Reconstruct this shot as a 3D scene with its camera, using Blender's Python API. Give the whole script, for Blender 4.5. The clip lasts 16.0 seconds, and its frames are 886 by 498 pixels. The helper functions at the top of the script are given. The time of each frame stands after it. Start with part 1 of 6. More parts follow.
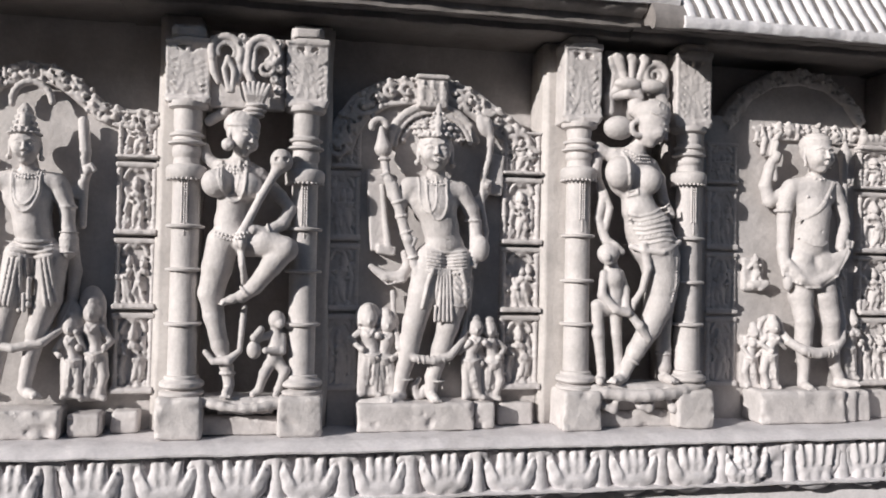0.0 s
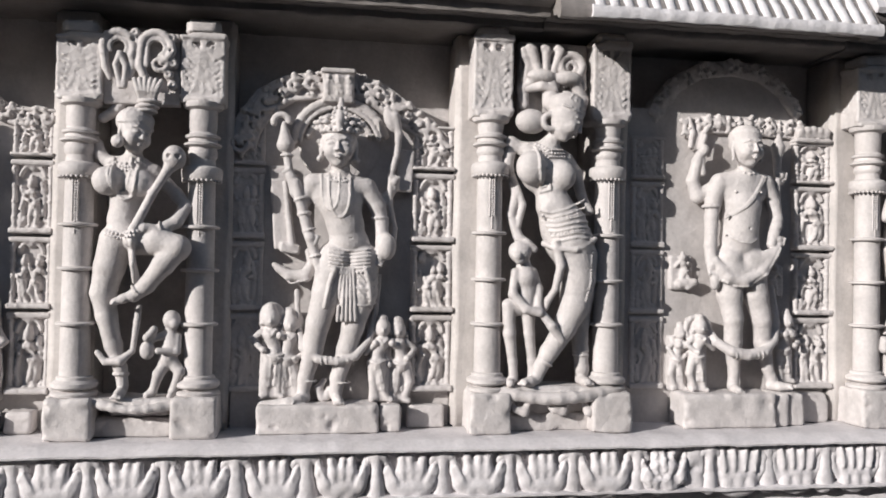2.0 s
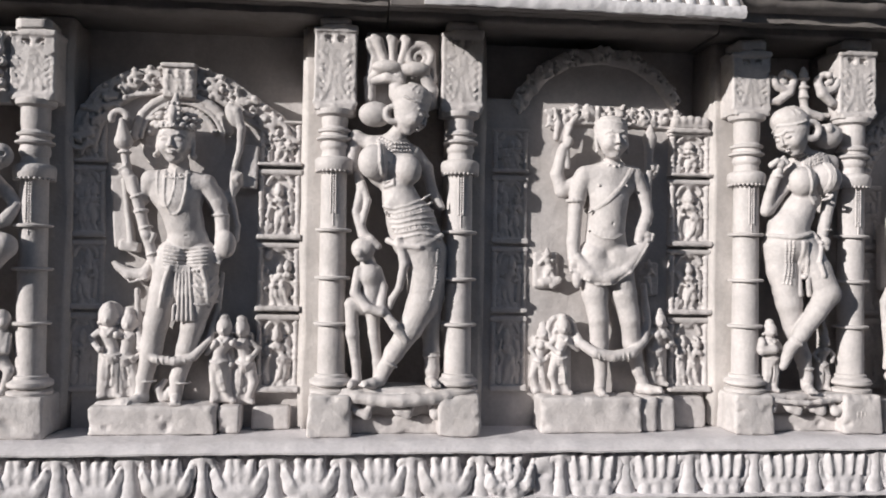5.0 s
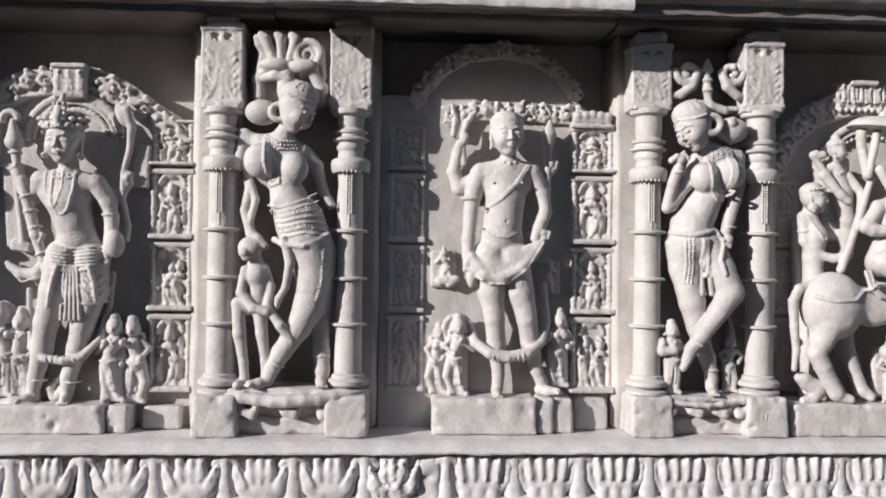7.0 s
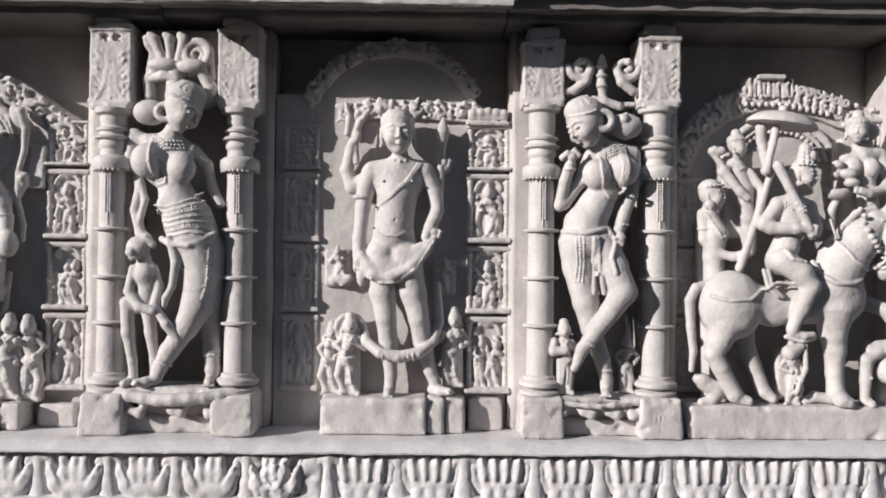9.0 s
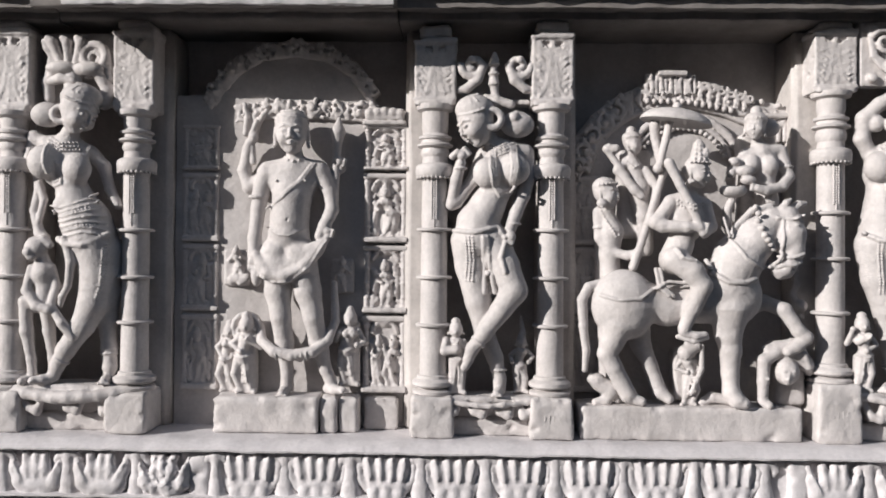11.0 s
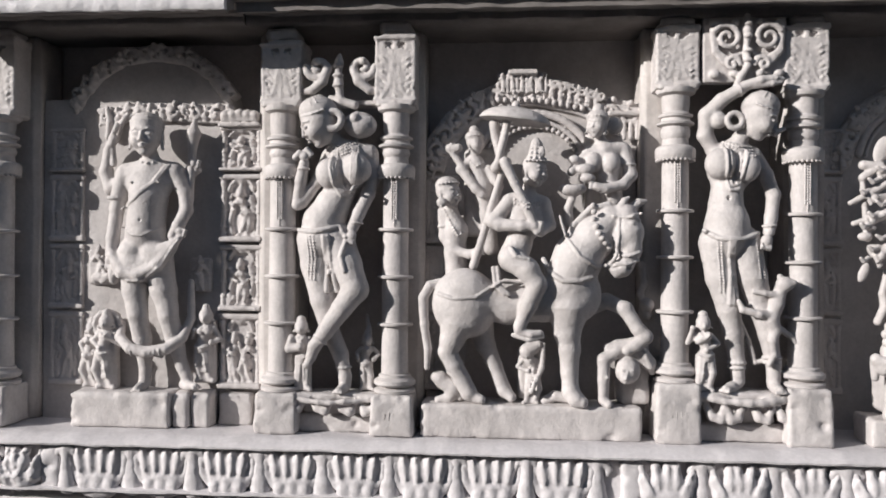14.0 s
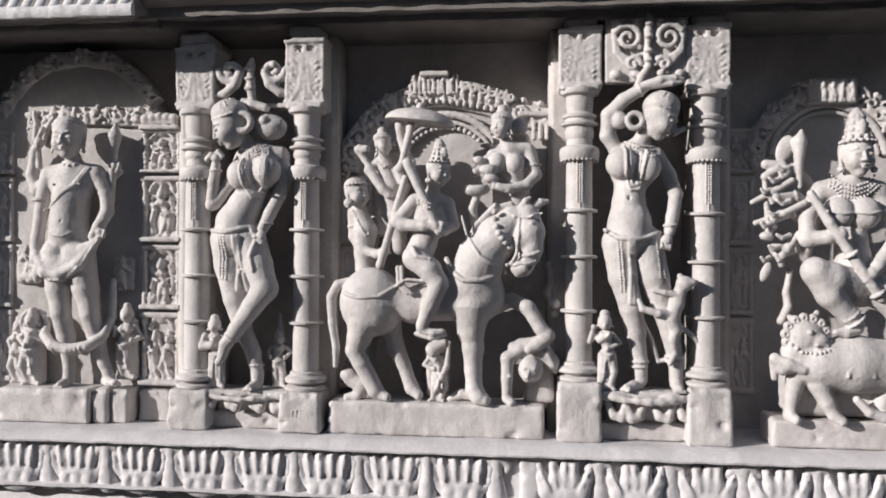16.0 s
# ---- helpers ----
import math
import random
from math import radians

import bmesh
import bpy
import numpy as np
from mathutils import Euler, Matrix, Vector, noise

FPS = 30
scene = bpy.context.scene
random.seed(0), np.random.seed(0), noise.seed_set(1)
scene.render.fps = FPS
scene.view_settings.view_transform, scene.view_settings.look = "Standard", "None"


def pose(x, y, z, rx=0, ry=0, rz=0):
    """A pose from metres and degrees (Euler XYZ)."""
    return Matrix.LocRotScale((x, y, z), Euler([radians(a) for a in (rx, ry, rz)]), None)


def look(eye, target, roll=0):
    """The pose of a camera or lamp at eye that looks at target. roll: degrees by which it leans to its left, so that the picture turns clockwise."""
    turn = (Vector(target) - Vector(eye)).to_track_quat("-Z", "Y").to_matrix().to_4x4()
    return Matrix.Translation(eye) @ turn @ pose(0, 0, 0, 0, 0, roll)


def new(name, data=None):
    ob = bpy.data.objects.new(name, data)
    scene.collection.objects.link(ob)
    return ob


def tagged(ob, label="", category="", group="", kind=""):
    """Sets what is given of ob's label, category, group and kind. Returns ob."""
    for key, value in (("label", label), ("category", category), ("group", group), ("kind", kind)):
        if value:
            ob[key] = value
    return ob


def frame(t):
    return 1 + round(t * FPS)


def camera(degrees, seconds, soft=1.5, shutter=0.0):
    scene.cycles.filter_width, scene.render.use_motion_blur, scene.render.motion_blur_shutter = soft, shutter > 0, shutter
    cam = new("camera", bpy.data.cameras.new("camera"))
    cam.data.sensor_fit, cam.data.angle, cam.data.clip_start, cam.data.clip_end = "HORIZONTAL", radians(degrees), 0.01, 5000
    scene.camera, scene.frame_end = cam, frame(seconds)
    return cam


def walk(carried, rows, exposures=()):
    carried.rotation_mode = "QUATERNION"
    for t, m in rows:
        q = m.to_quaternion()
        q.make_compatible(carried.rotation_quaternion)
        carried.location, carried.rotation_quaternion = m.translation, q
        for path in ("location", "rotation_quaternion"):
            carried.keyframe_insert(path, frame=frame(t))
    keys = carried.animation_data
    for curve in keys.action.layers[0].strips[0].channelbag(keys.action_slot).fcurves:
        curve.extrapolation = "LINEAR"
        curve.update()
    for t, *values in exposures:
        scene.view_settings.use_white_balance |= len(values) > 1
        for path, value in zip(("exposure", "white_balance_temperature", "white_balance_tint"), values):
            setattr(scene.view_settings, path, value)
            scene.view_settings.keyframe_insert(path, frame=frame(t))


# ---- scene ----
cam = camera(57.2, 16.0, soft=1.75)
METRES, EYE, TILT, LEAN, TURN = 3.0, 1.5, 1.2, -1.1, -11.3
ROWS = [
    (0.0, 0.0, 0.0, 0.0, -0.0, -0.0, 0.0),
    (0.5, 0.027, 0.0054, -0.0004, 0.49, -0.0, 0.03),
    (1.0, 0.057, 0.0113, -0.0009, 1.05, -0.01, 0.07),
    (1.5, 0.0853, 0.0169, -0.0011, 1.58, -0.03, 0.11),
    (2.0, 0.1162, 0.0231, -0.0015, 2.15, -0.04, 0.15),
    (2.5, 0.1451, 0.0289, -0.0018, 2.67, -0.06, 0.18),
    (3.0, 0.1771, 0.0351, -0.0023, 3.27, -0.06, 0.23),
    (3.5, 0.2069, 0.0411, -0.0028, 3.82, -0.06, 0.27),
    (4.0, 0.2397, 0.0475, -0.003, 4.43, -0.09, 0.3),
    (6.5, 0.4003, 0.0791, -0.0032, 7.44, -0.27, 0.52),
    (7.0, 0.4342, 0.0859, -0.0032, 8.07, -0.31, 0.56),
    (7.5, 0.4655, 0.0923, -0.0037, 8.64, -0.32, 0.6),
    (8.0, 0.4997, 0.0992, -0.0037, 9.29, -0.36, 0.64),
    (8.5, 0.5303, 0.1053, -0.0046, 9.81, -0.33, 0.67),
    (9.0, 0.564, 0.112, -0.0049, 10.43, -0.35, 0.7),
    (11.5, 0.7216, 0.1439, -0.007, 13.28, -0.39, 0.87),
    (12.0, 0.7536, 0.1504, -0.0072, 13.86, -0.42, 0.9),
    (12.5, 0.7828, 0.1564, -0.0078, 14.39, -0.42, 0.93),
    (13.0, 0.8137, 0.1626, -0.008, 14.93, -0.44, 0.96),
    (13.5, 0.8417, 0.1683, -0.0083, 15.42, -0.45, 0.98),
    (14.0, 0.8716, 0.1744, -0.0083, 15.94, -0.49, 1.01),
    (14.5, 0.8987, 0.1799, -0.0085, 16.42, -0.51, 1.03),
    (15.0, 0.9272, 0.1857, -0.0089, 16.92, -0.51, 1.06),
    (15.5, 0.9531, 0.1908, -0.0093, 17.37, -0.52, 1.08),
    (16.0, 0.9804, 0.1964, -0.0095, 17.86, -0.53, 1.1),
]
walk(cam, [(t, pose(0, 0, EYE, TILT, LEAN, TURN) @ pose(METRES * x, METRES * y, METRES * z, 90 + pitch, roll, yaw)) for t, x, y, z, yaw, pitch, roll in ROWS])

# ---- world, sun ----
SUN_WAY = Vector((1.74, 1.0, -0.69)).normalized()
sky_world = bpy.data.worlds.new("sky")
scene.world = sky_world
sky_world.use_nodes = True
wn = sky_world.node_tree.nodes
sky_tex = wn.new("ShaderNodeTexSky")
sky_tex.sky_type, sky_tex.sun_disc = "NISHITA", False
sky_tex.sun_elevation = math.asin(-SUN_WAY.z)
sky_tex.sun_rotation = math.atan2(-SUN_WAY.x, -SUN_WAY.y)
sky_world.node_tree.links.new(sky_tex.outputs[0], wn["Background"].inputs[0])
wn["Background"].inputs[1].default_value = 0.073
sun_data = bpy.data.lights.new("sun", "SUN")
sun_data.energy, sun_data.angle, sun_data.color = 4.7, radians(0.5), (1.0, 0.955, 0.92)
sun = new("sun", sun_data)
sun.matrix_world = look((-6, -5, 6), Vector((-6, -5, 6)) + SUN_WAY)
scene.view_settings.exposure = 0.22


# ---- materials ----
def stone(name, base, spread=0.10, stain=(0.33, 0.30, 0.275), stain_amount=0.35, grain=0.35, rough=0.62, scale=1.0):
    """Carved limestone: two scales of tone, a soft stain, pores and chisel grain in the relief."""
    mat = bpy.data.materials.new(name)
    mat.use_nodes = True
    nt = mat.node_tree
    n, l = nt.nodes, nt.links
    bsdf = n["Principled BSDF"]
    bsdf.inputs["Roughness"].default_value = rough
    bsdf.inputs["Specular IOR Level"].default_value = 0.4
    co = n.new("ShaderNodeTexCoord").outputs["Object"]
    geo = n.new("ShaderNodeNewGeometry").outputs["Position"]

    def noise_at(size, detail, rough_=0.6):
        t = n.new("ShaderNodeTexNoise")
        t.inputs["Scale"].default_value, t.inputs["Detail"].default_value, t.inputs["Roughness"].default_value = size * scale, detail, rough_
        l.new(geo, t.inputs["Vector"])
        return t.outputs["Fac"]

    def ramp(src, a, b):
        r = n.new("ShaderNodeMapRange")
        r.inputs["From Min"].default_value, r.inputs["From Max"].default_value = a, b
        l.new(src, r.inputs["Value"])
        return r.outputs["Result"]

    def mix(fac, a, b, kind="MIX"):
        m = n.new("ShaderNodeMix")
        m.data_type, m.blend_type = "RGBA", kind
        for k, v in ((0, fac), (6, a), (7, b)):
            if isinstance(v, (int, float)):
                m.inputs[k].default_value = v
            elif isinstance(v, tuple):
                m.inputs[k].default_value = (*v, 1)
            else:
                l.new(v, m.inputs[k])
        return m.outputs[2]

    dark = tuple(c * (1 - spread) for c in base)
    light = tuple(min(1, c * (1 + spread)) for c in base)
    tone = mix(ramp(noise_at(9, 4), 0.3, 0.7), dark, light)
    fine = mix(ramp(noise_at(90, 3), 0.25, 0.75), (0.90, 0.90, 0.90), (1.06, 1.055, 1.05))
    col = mix(1.0, tone, fine, "MULTIPLY")
    patch = n.new("ShaderNodeMath")
    patch.operation = "MULTIPLY"
    l.new(ramp(noise_at(3.2, 6, 0.7), 0.55, 0.75), patch.inputs[0])
    patch.inputs[1].default_value = stain_amount
    col = mix(patch.outputs[0], col, stain)
    l.new(col, bsdf.inputs["Base Color"])
    height = n.new("ShaderNodeMath")
    height.operation = "MULTIPLY_ADD"
    l.new(noise_at(240, 4, 0.65), height.inputs[0])
    height.inputs[1].default_value = 0.35
    l.new(noise_at(45, 4), height.inputs[2])
    bump = n.new("ShaderNodeBump")
    bump.inputs["Strength"].default_value, bump.inputs["Distance"].default_value = grain, 0.004
    l.new(height.outputs[0], bump.inputs["Height"])
    l.new(bump.outputs[0], bsdf.inputs["Normal"])
    return mat


CARVED = stone("carved_limestone", (0.545, 0.515, 0.506), 0.14, stain_amount=0.4, grain=0.7)
WALL = stone("niche_wall_limestone", (0.50, 0.472, 0.462), 0.14, stain_amount=0.45, grain=0.5)
# stained stone, its base darkened to stand in for shade under the cornice
SOFFIT = stone("shade_dark_soffit_stone", (0.24, 0.22, 0.21), 0.2, stain=(0.12, 0.105, 0.10), stain_amount=0.7)
LEDGE = stone("worn_ledge_limestone", (0.63, 0.606, 0.616), 0.1, stain_amount=0.45, grain=0.6)
JAMB = stone("pale_jamb_limestone", (0.52, 0.488, 0.47), 0.14, stain_amount=0.4, grain=0.6)
EAVE = stone("sunbleached_eave_stone", (0.66, 0.645, 0.66), 0.12, grain=0.7)
EARTH = stone("dusty_ground", (0.16, 0.145, 0.13), 0.2, scale=0.2)

# ---- mesh helpers ----
U = 0.00154          # one carving unit, metres
BACK = 2.33          # face of the back wall


def link_mesh(name, mesh, material, parent=None, label=""):
    ob = new(name, mesh)
    if not mesh.materials:
        mesh.materials.append(material)
    if parent:
        ob.parent = parent
    if label:
        ob["label"] = label
    return ob


def part(name, bm, material, parent=None, label="", smooth=True):
    mesh = bpy.data.meshes.new(name)
    bm.to_mesh(mesh)
    bm.free()
    if smooth:
        for p in mesh.polygons:
            p.use_smooth = True
    return link_mesh(name, mesh, material, parent, label)


def array_mesh(name, verts, quads, smooth=True):
    mesh = bpy.data.meshes.new(name)
    mesh.vertices.add(len(verts))
    mesh.vertices.foreach_set("co", np.asarray(verts, np.float32).ravel())
    mesh.loops.add(quads.size)
    mesh.loops.foreach_set("vertex_index", quads.astype(np.int32).ravel())
    mesh.polygons.add(len(quads))
    mesh.polygons.foreach_set("loop_start", np.arange(0, quads.size, 4, dtype=np.int32))
    mesh.polygons.foreach_set("use_smooth", np.full(len(quads), smooth))
    mesh.update(calc_edges=True)
    mesh.validate()
    return mesh


def soft_noise(shape, cells, seed):
    """A smooth random field in -1..1 on a grid of that shape."""
    rng = np.random.RandomState(seed)
    g = rng.uniform(-1, 1, [max(2, int(s / cells) + 2) for s in shape])
    for ax, s in enumerate(shape):
        t = np.arange(s) / cells
        i = np.minimum(t.astype(int), g.shape[ax] - 2)
        f = t - i
        f = f * f * (3 - 2 * f)
        sh = [1] * g.ndim
        sh[ax] = -1
        f = f.reshape(sh)
        g = np.take(g, i, ax) * (1 - f) + np.take(g, i + 1, ax) * f
    return g


class Clay:
    """Stone carved from soft-joined balls, limbs and blocks. Units: x right, v down, d out of the wall."""

    def __init__(self, seed=1, wear=0.7):
        self.p, self.seed, self.wear, self.laid, self.coarse = [], seed, wear, [], 0.0

    def add(self, lo, hi, f, k, cut=False):
        self.p.append((np.array(lo, float), np.array(hi, float), f, k, cut))
        return self

    def cap(self, a, b, ra, rb=None, k=3.0, cut=False):
        rb = ra if rb is None else rb
        a, b = np.array(a, float), np.array(b, float)
        r = max(ra, rb)
        ab = b - a
        L = max(float(ab @ ab), 1e-6)

        def f(X, V, D):
            t = np.clip(((X - a[0]) * ab[0] + (V - a[1]) * ab[1] + (D - a[2]) * ab[2]) / L, 0, 1)
            return np.sqrt((X - a[0] - t * ab[0]) ** 2 + (V - a[1] - t * ab[1]) ** 2 + (D - a[2] - t * ab[2]) ** 2) - (ra + (rb - ra) * t)
        return self.add(np.minimum(a, b) - r, np.maximum(a, b) + r, f, k, cut)

    def limb(self, pts, k=3.0):
        for p, q in zip(pts, pts[1:]):
            self.cap(p[:3], q[:3], p[3], q[3], k)
        return self

    def ball(self, c, r, k=3.0, turn=0.0, cut=False):
        c = np.array(c, float)
        r = np.array(r if hasattr(r, "__len__") else (r, r, r), float)
        ca, sa = math.cos(radians(turn)), math.sin(radians(turn))

        def f(X, V, D):
            x, v, d = X - c[0], V - c[1], D - c[2]
            x, v = ca * x + sa * v, -sa * x + ca * v
            k0 = np.sqrt((x / r[0]) ** 2 + (v / r[1]) ** 2 + (d / r[2]) ** 2)
            k1 = np.sqrt((x / r[0] ** 2) ** 2 + (v / r[1] ** 2) ** 2 + (d / r[2] ** 2) ** 2) + 1e-6
            return k0 * (k0 - 1) / k1
        m = max(r[0], r[1])
        e = np.array((m, m, r[2])) if turn else r
        return self.add(c - e, c + e, f, k, cut)

    def box(self, c, h, rnd=2.0, k=1.5, turn=0.0, cut=False):
        c, h = np.array(c, float), np.array(h, float)
        ca, sa = math.cos(radians(turn)), math.sin(radians(turn))

        def f(X, V, D):
            x, v, d = X - c[0], V - c[1], D - c[2]
            x, v = ca * x + sa * v, -sa * x + ca * v
            q = [np.abs(w) - (hh - rnd) for w, hh in zip((x, v, d), h)]
            return np.sqrt(sum(np.maximum(w, 0) ** 2 for w in q)) + np.minimum(np.maximum(np.maximum(q[0], q[1]), q[2]), 0) - rnd
        m = math.hypot(h[0], h[1])
        e = np.array((m, m, h[2])) if turn else h
        return self.add(c - e, c + e, f, k, cut)

    def arc(self, c, r, a0, a1, d, thick, k=2.0, n=10, thin=None, squash=1.0):
        """A ring's stretch in the wall's plane; degrees, 0 to the right, 90 up."""
        pts = []
        for i in range(n + 1):
            t = i / n
            a = radians(a0 + (a1 - a0) * t)
            pts.append((c[0] + r * math.cos(a), c[1] - r * squash * math.sin(a), d, thick + ((thin if thin is not None else thick) - thick) * t))
        return self.limb(pts, k)

    def scroll(self, c, r, a0, turns, d, thick, k=1.5, flip=1, n=14):
        """A spiral tendril that winds inwards."""
        pts = []
        for i in range(n + 1):
            t = i / n
            a = radians(a0) + flip * turns * 2 * math.pi * t
            rr = r * (1 - 0.8 * t)
            pts.append((c[0] + rr * math.cos(a), c[1] - rr * math.sin(a), d + 2 * t, thick * (1 - 0.35 * t)))
        return self.limb(pts, k)

    def beads(self, pts, r, gap):
        """A string of beads laid over the surface along a broken line."""
        self.laid.append(([(*p[:3], r) for p in pts], gap, True))
        return self

    def band(self, pts, k=1.0):
        """A cord or hem laid over the surface along a broken line."""
        self.laid.append((pts, 3.0, False))
        return self

    def lay(self, F, lo, vox):
        """Turns what is laid on into balls and cords that follow the carved front."""
        inside = F < 0
        n = F.shape[2]
        last = n - 1 - np.argmax(inside[:, :, ::-1], 2)
        some = inside.any(2)
        i0, i1 = np.indices(some.shape)
        fa = F[i0, i1, last]
        fb = F[i0, i1, np.minimum(last + 1, n - 1)]
        front = lo[2] + vox * (last + np.clip(fa / np.where(fa == fb, 1, fa - fb), 0, 1))
        kept, self.p = self.p, []

        def rest(x, v, d):
            i, j = int(round((x - lo[0]) / vox)), int(round((v - lo[1]) / vox))
            if 0 <= i < some.shape[0] and 0 <= j < some.shape[1] and some[i, j] and abs(front[i, j] - d) < 34:
                return front[i, j]
            return d
        for pts, gap, bead in self.laid:
            run = []
            for p, q in zip(pts, pts[1:]):
                p, q = np.array(p, float), np.array(q, float)
                m = max(1, int(np.linalg.norm((q - p)[:2]) / gap))
                run += [p + (q - p) * t / m for t in range(m)]
            run.append(np.array(pts[-1], float))
            run = [(x, v, rest(x, v, d), r) for x, v, d, r in run]
            if bead:
                for x, v, d, r in run:
                    self.ball((x, v, d + r * 0.35), r, 0.5)
            else:
                self.limb([(x, v, d + r * 0.1, r) for x, v, d, r in run], 0.7)
        new_ones, self.p = self.p, kept
        return new_ones

    def grid(self, vox):
        lo = np.min([p[0] for p in self.p if not p[4]], 0) - 3 * vox
        hi = np.max([p[1] for p in self.p if not p[4]], 0) + 3 * vox
        n = np.ceil((hi - lo) / vox).astype(int) + 1
        F = np.full(n, 60.0, np.float32)
        ax = [lo[i] + vox * np.arange(n[i]) for i in range(3)]
        def put(prims):
            for plo, phi, f, k, cut in prims:
                m = 3 * vox + k
                i0 = np.clip(np.floor((plo - m - lo) / vox).astype(int), 0, n)
                i1 = np.clip(np.ceil((phi + m - lo) / vox).astype(int) + 1, 0, n)
                if (i1 <= i0).any():
                    continue
                X, V, D = np.meshgrid(*[ax[i][i0[i]:i1[i]] for i in range(3)], indexing="ij", sparse=True)
                s = tuple(slice(a, b) for a, b in zip(i0, i1))
                g, old = f(X, V, D), F[s]
                if cut:
                    g = -g
                    h = np.maximum(k - np.abs(g - old), 0) / k
                    F[s] = np.maximum(g, old) + h * h * k * 0.25
                else:
                    h = np.maximum(k - np.abs(g - old), 0) / k
                    F[s] = np.minimum(g, old) - h * h * k * 0.25
        put(self.p)
        if self.laid:
            put(self.lay(F, lo, vox))
        if self.wear:
            F += self.wear * (0.6 * soft_noise(F.shape, 14 / vox, self.seed) + 0.4 * soft_noise(F.shape, 4.5 / vox, self.seed + 7) + 0.3 * soft_noise(F.shape, 2.2 / vox, self.seed + 9)).astype(np.float32)
        if self.coarse:
            F += self.coarse * soft_noise(F.shape, 22 / vox, self.seed + 3).astype(np.float32)
        return F, lo

    def surface(self, vox):
        F, lo = self.grid(vox)
        n = np.array(F.shape)
        S = F < 0
        cells = np.zeros(n - 1, np.int8)
        for o in np.ndindex(2, 2, 2):
            cells += S[tuple(slice(o[i], n[i] - 1 + o[i]) for i in range(3))]
        mixed = (cells > 0) & (cells < 8)
        idx = np.full(n - 1, -1, np.int64)
        cid = np.argwhere(mixed)
        idx[mixed] = np.arange(len(cid))
        acc, cnt = np.zeros((len(cid), 3)), np.zeros(len(cid))
        corners = list(np.ndindex(2, 2, 2))
        for a in corners:
            for axn in range(3):
                if a[axn]:
                    continue
                b = list(a)
                b[axn] = 1
                fa = F[tuple((cid + a).T)]
                fb = F[tuple((cid + b).T)]
                x = (fa < 0) != (fb < 0)
                t = np.where(x, fa / np.where(fa == fb, 1, fa - fb), 0)
                pos = np.tile(np.array(a, float), (len(cid), 1))
                pos[:, axn] += t
                acc[x] += pos[x]
                cnt[x] += 1
        verts = (cid + acc / np.maximum(cnt, 1)[:, None]) * vox + lo
        quads = []
        for axn in range(3):
            o = [i for i in range(3) if i != axn]
            A = S[tuple(slice(0, n[i] - 1) if i == axn else slice(1, n[i] - 1) for i in range(3))]
            B = S[tuple(slice(1, n[i]) if i == axn else slice(1, n[i] - 1) for i in range(3))]
            e = np.argwhere(A != B)
            if not len(e):
                continue
            inside = A[tuple(e.T)]
            e[:, o[0]] += 1
            e[:, o[1]] += 1

            def cell(da, db):
                c = e.copy()
                c[:, o[0]] -= da
                c[:, o[1]] -= db
                return idx[tuple(c.T)]
            q = np.stack([cell(1, 1), cell(0, 1), cell(0, 0), cell(1, 0)], 1)
            turn = inside if axn != 1 else ~inside
            q[~turn] = q[~turn][:, ::-1]
            quads.append(q)
        return verts, np.concatenate(quads)


def carve(name, clay, spot, material=None, vox=2.0, parent=None, label=""):
    """Turns clay into a mesh in the world. spot: (X, Z, u0, v0, kx, kz[, shear[, floor depth]])."""
    verts, quads = clay.surface(vox * 1.06)
    X0, Z0, u0, v0, kx, kz = spot[:6]
    shear = spot[6] if len(spot) > 6 else 0.0
    base = spot[7] if len(spot) > 7 else BACK
    du, dv = verts[:, 0] - u0, v0 - verts[:, 1]
    w = np.stack([X0 + kx * du + shear * kz * dv, base - U * verts[:, 2], Z0 + kz * dv], 1)
    return link_mesh(name, array_mesh(name, w, quads), material or CARVED, parent, label)


def rock(name, x0, x1, y0, y1, z0, z1, seed, material, parent=None, wear=2.2, chips=7, rnd=4.0, label="", taper=0.0):
    """A squared stone with worn arrises, dents and chipped corners."""
    c = Clay(seed, wear * 0.42)
    c.coarse = wear * 0.8
    h = ((x1 - x0) / 2 / U, (z1 - z0) / 2 / U, (y1 - y0) / 2 / U)
    c.box((0, 0, 0), h, rnd, 1)
    r = random.Random(seed * 31 + 7)
    for _ in range(chips):
        e = r.choice((0, 1, 2))
        p = [r.uniform(-h[0], h[0]), r.uniform(-h[1], h[1]), h[2]]
        if e == 0:
            p[0] = r.choice((-1, 1)) * h[0]
        elif e == 1:
            p[1] = -h[1]
        q = r.uniform(3, 9)
        c.ball(p, (q * r.uniform(0.8, 2.2), q * r.uniform(0.5, 1.2), q * r.uniform(0.4, 0.8)), 2, r.uniform(-40, 40), cut=True)
    v, q = c.surface(4.4)
    slim = 1 - taper * np.clip(0.5 - v[:, 1] / 2 / h[1], 0, 1)
    w = np.stack([(x0 + x1) / 2 + v[:, 0] * U * slim, (y0 + y1) / 2 - v[:, 2] * U * slim, np.maximum((z0 + z1) / 2 - v[:, 1] * U, z0)], 1)
    return link_mesh(name, array_mesh(name, w, q), material, parent, label)


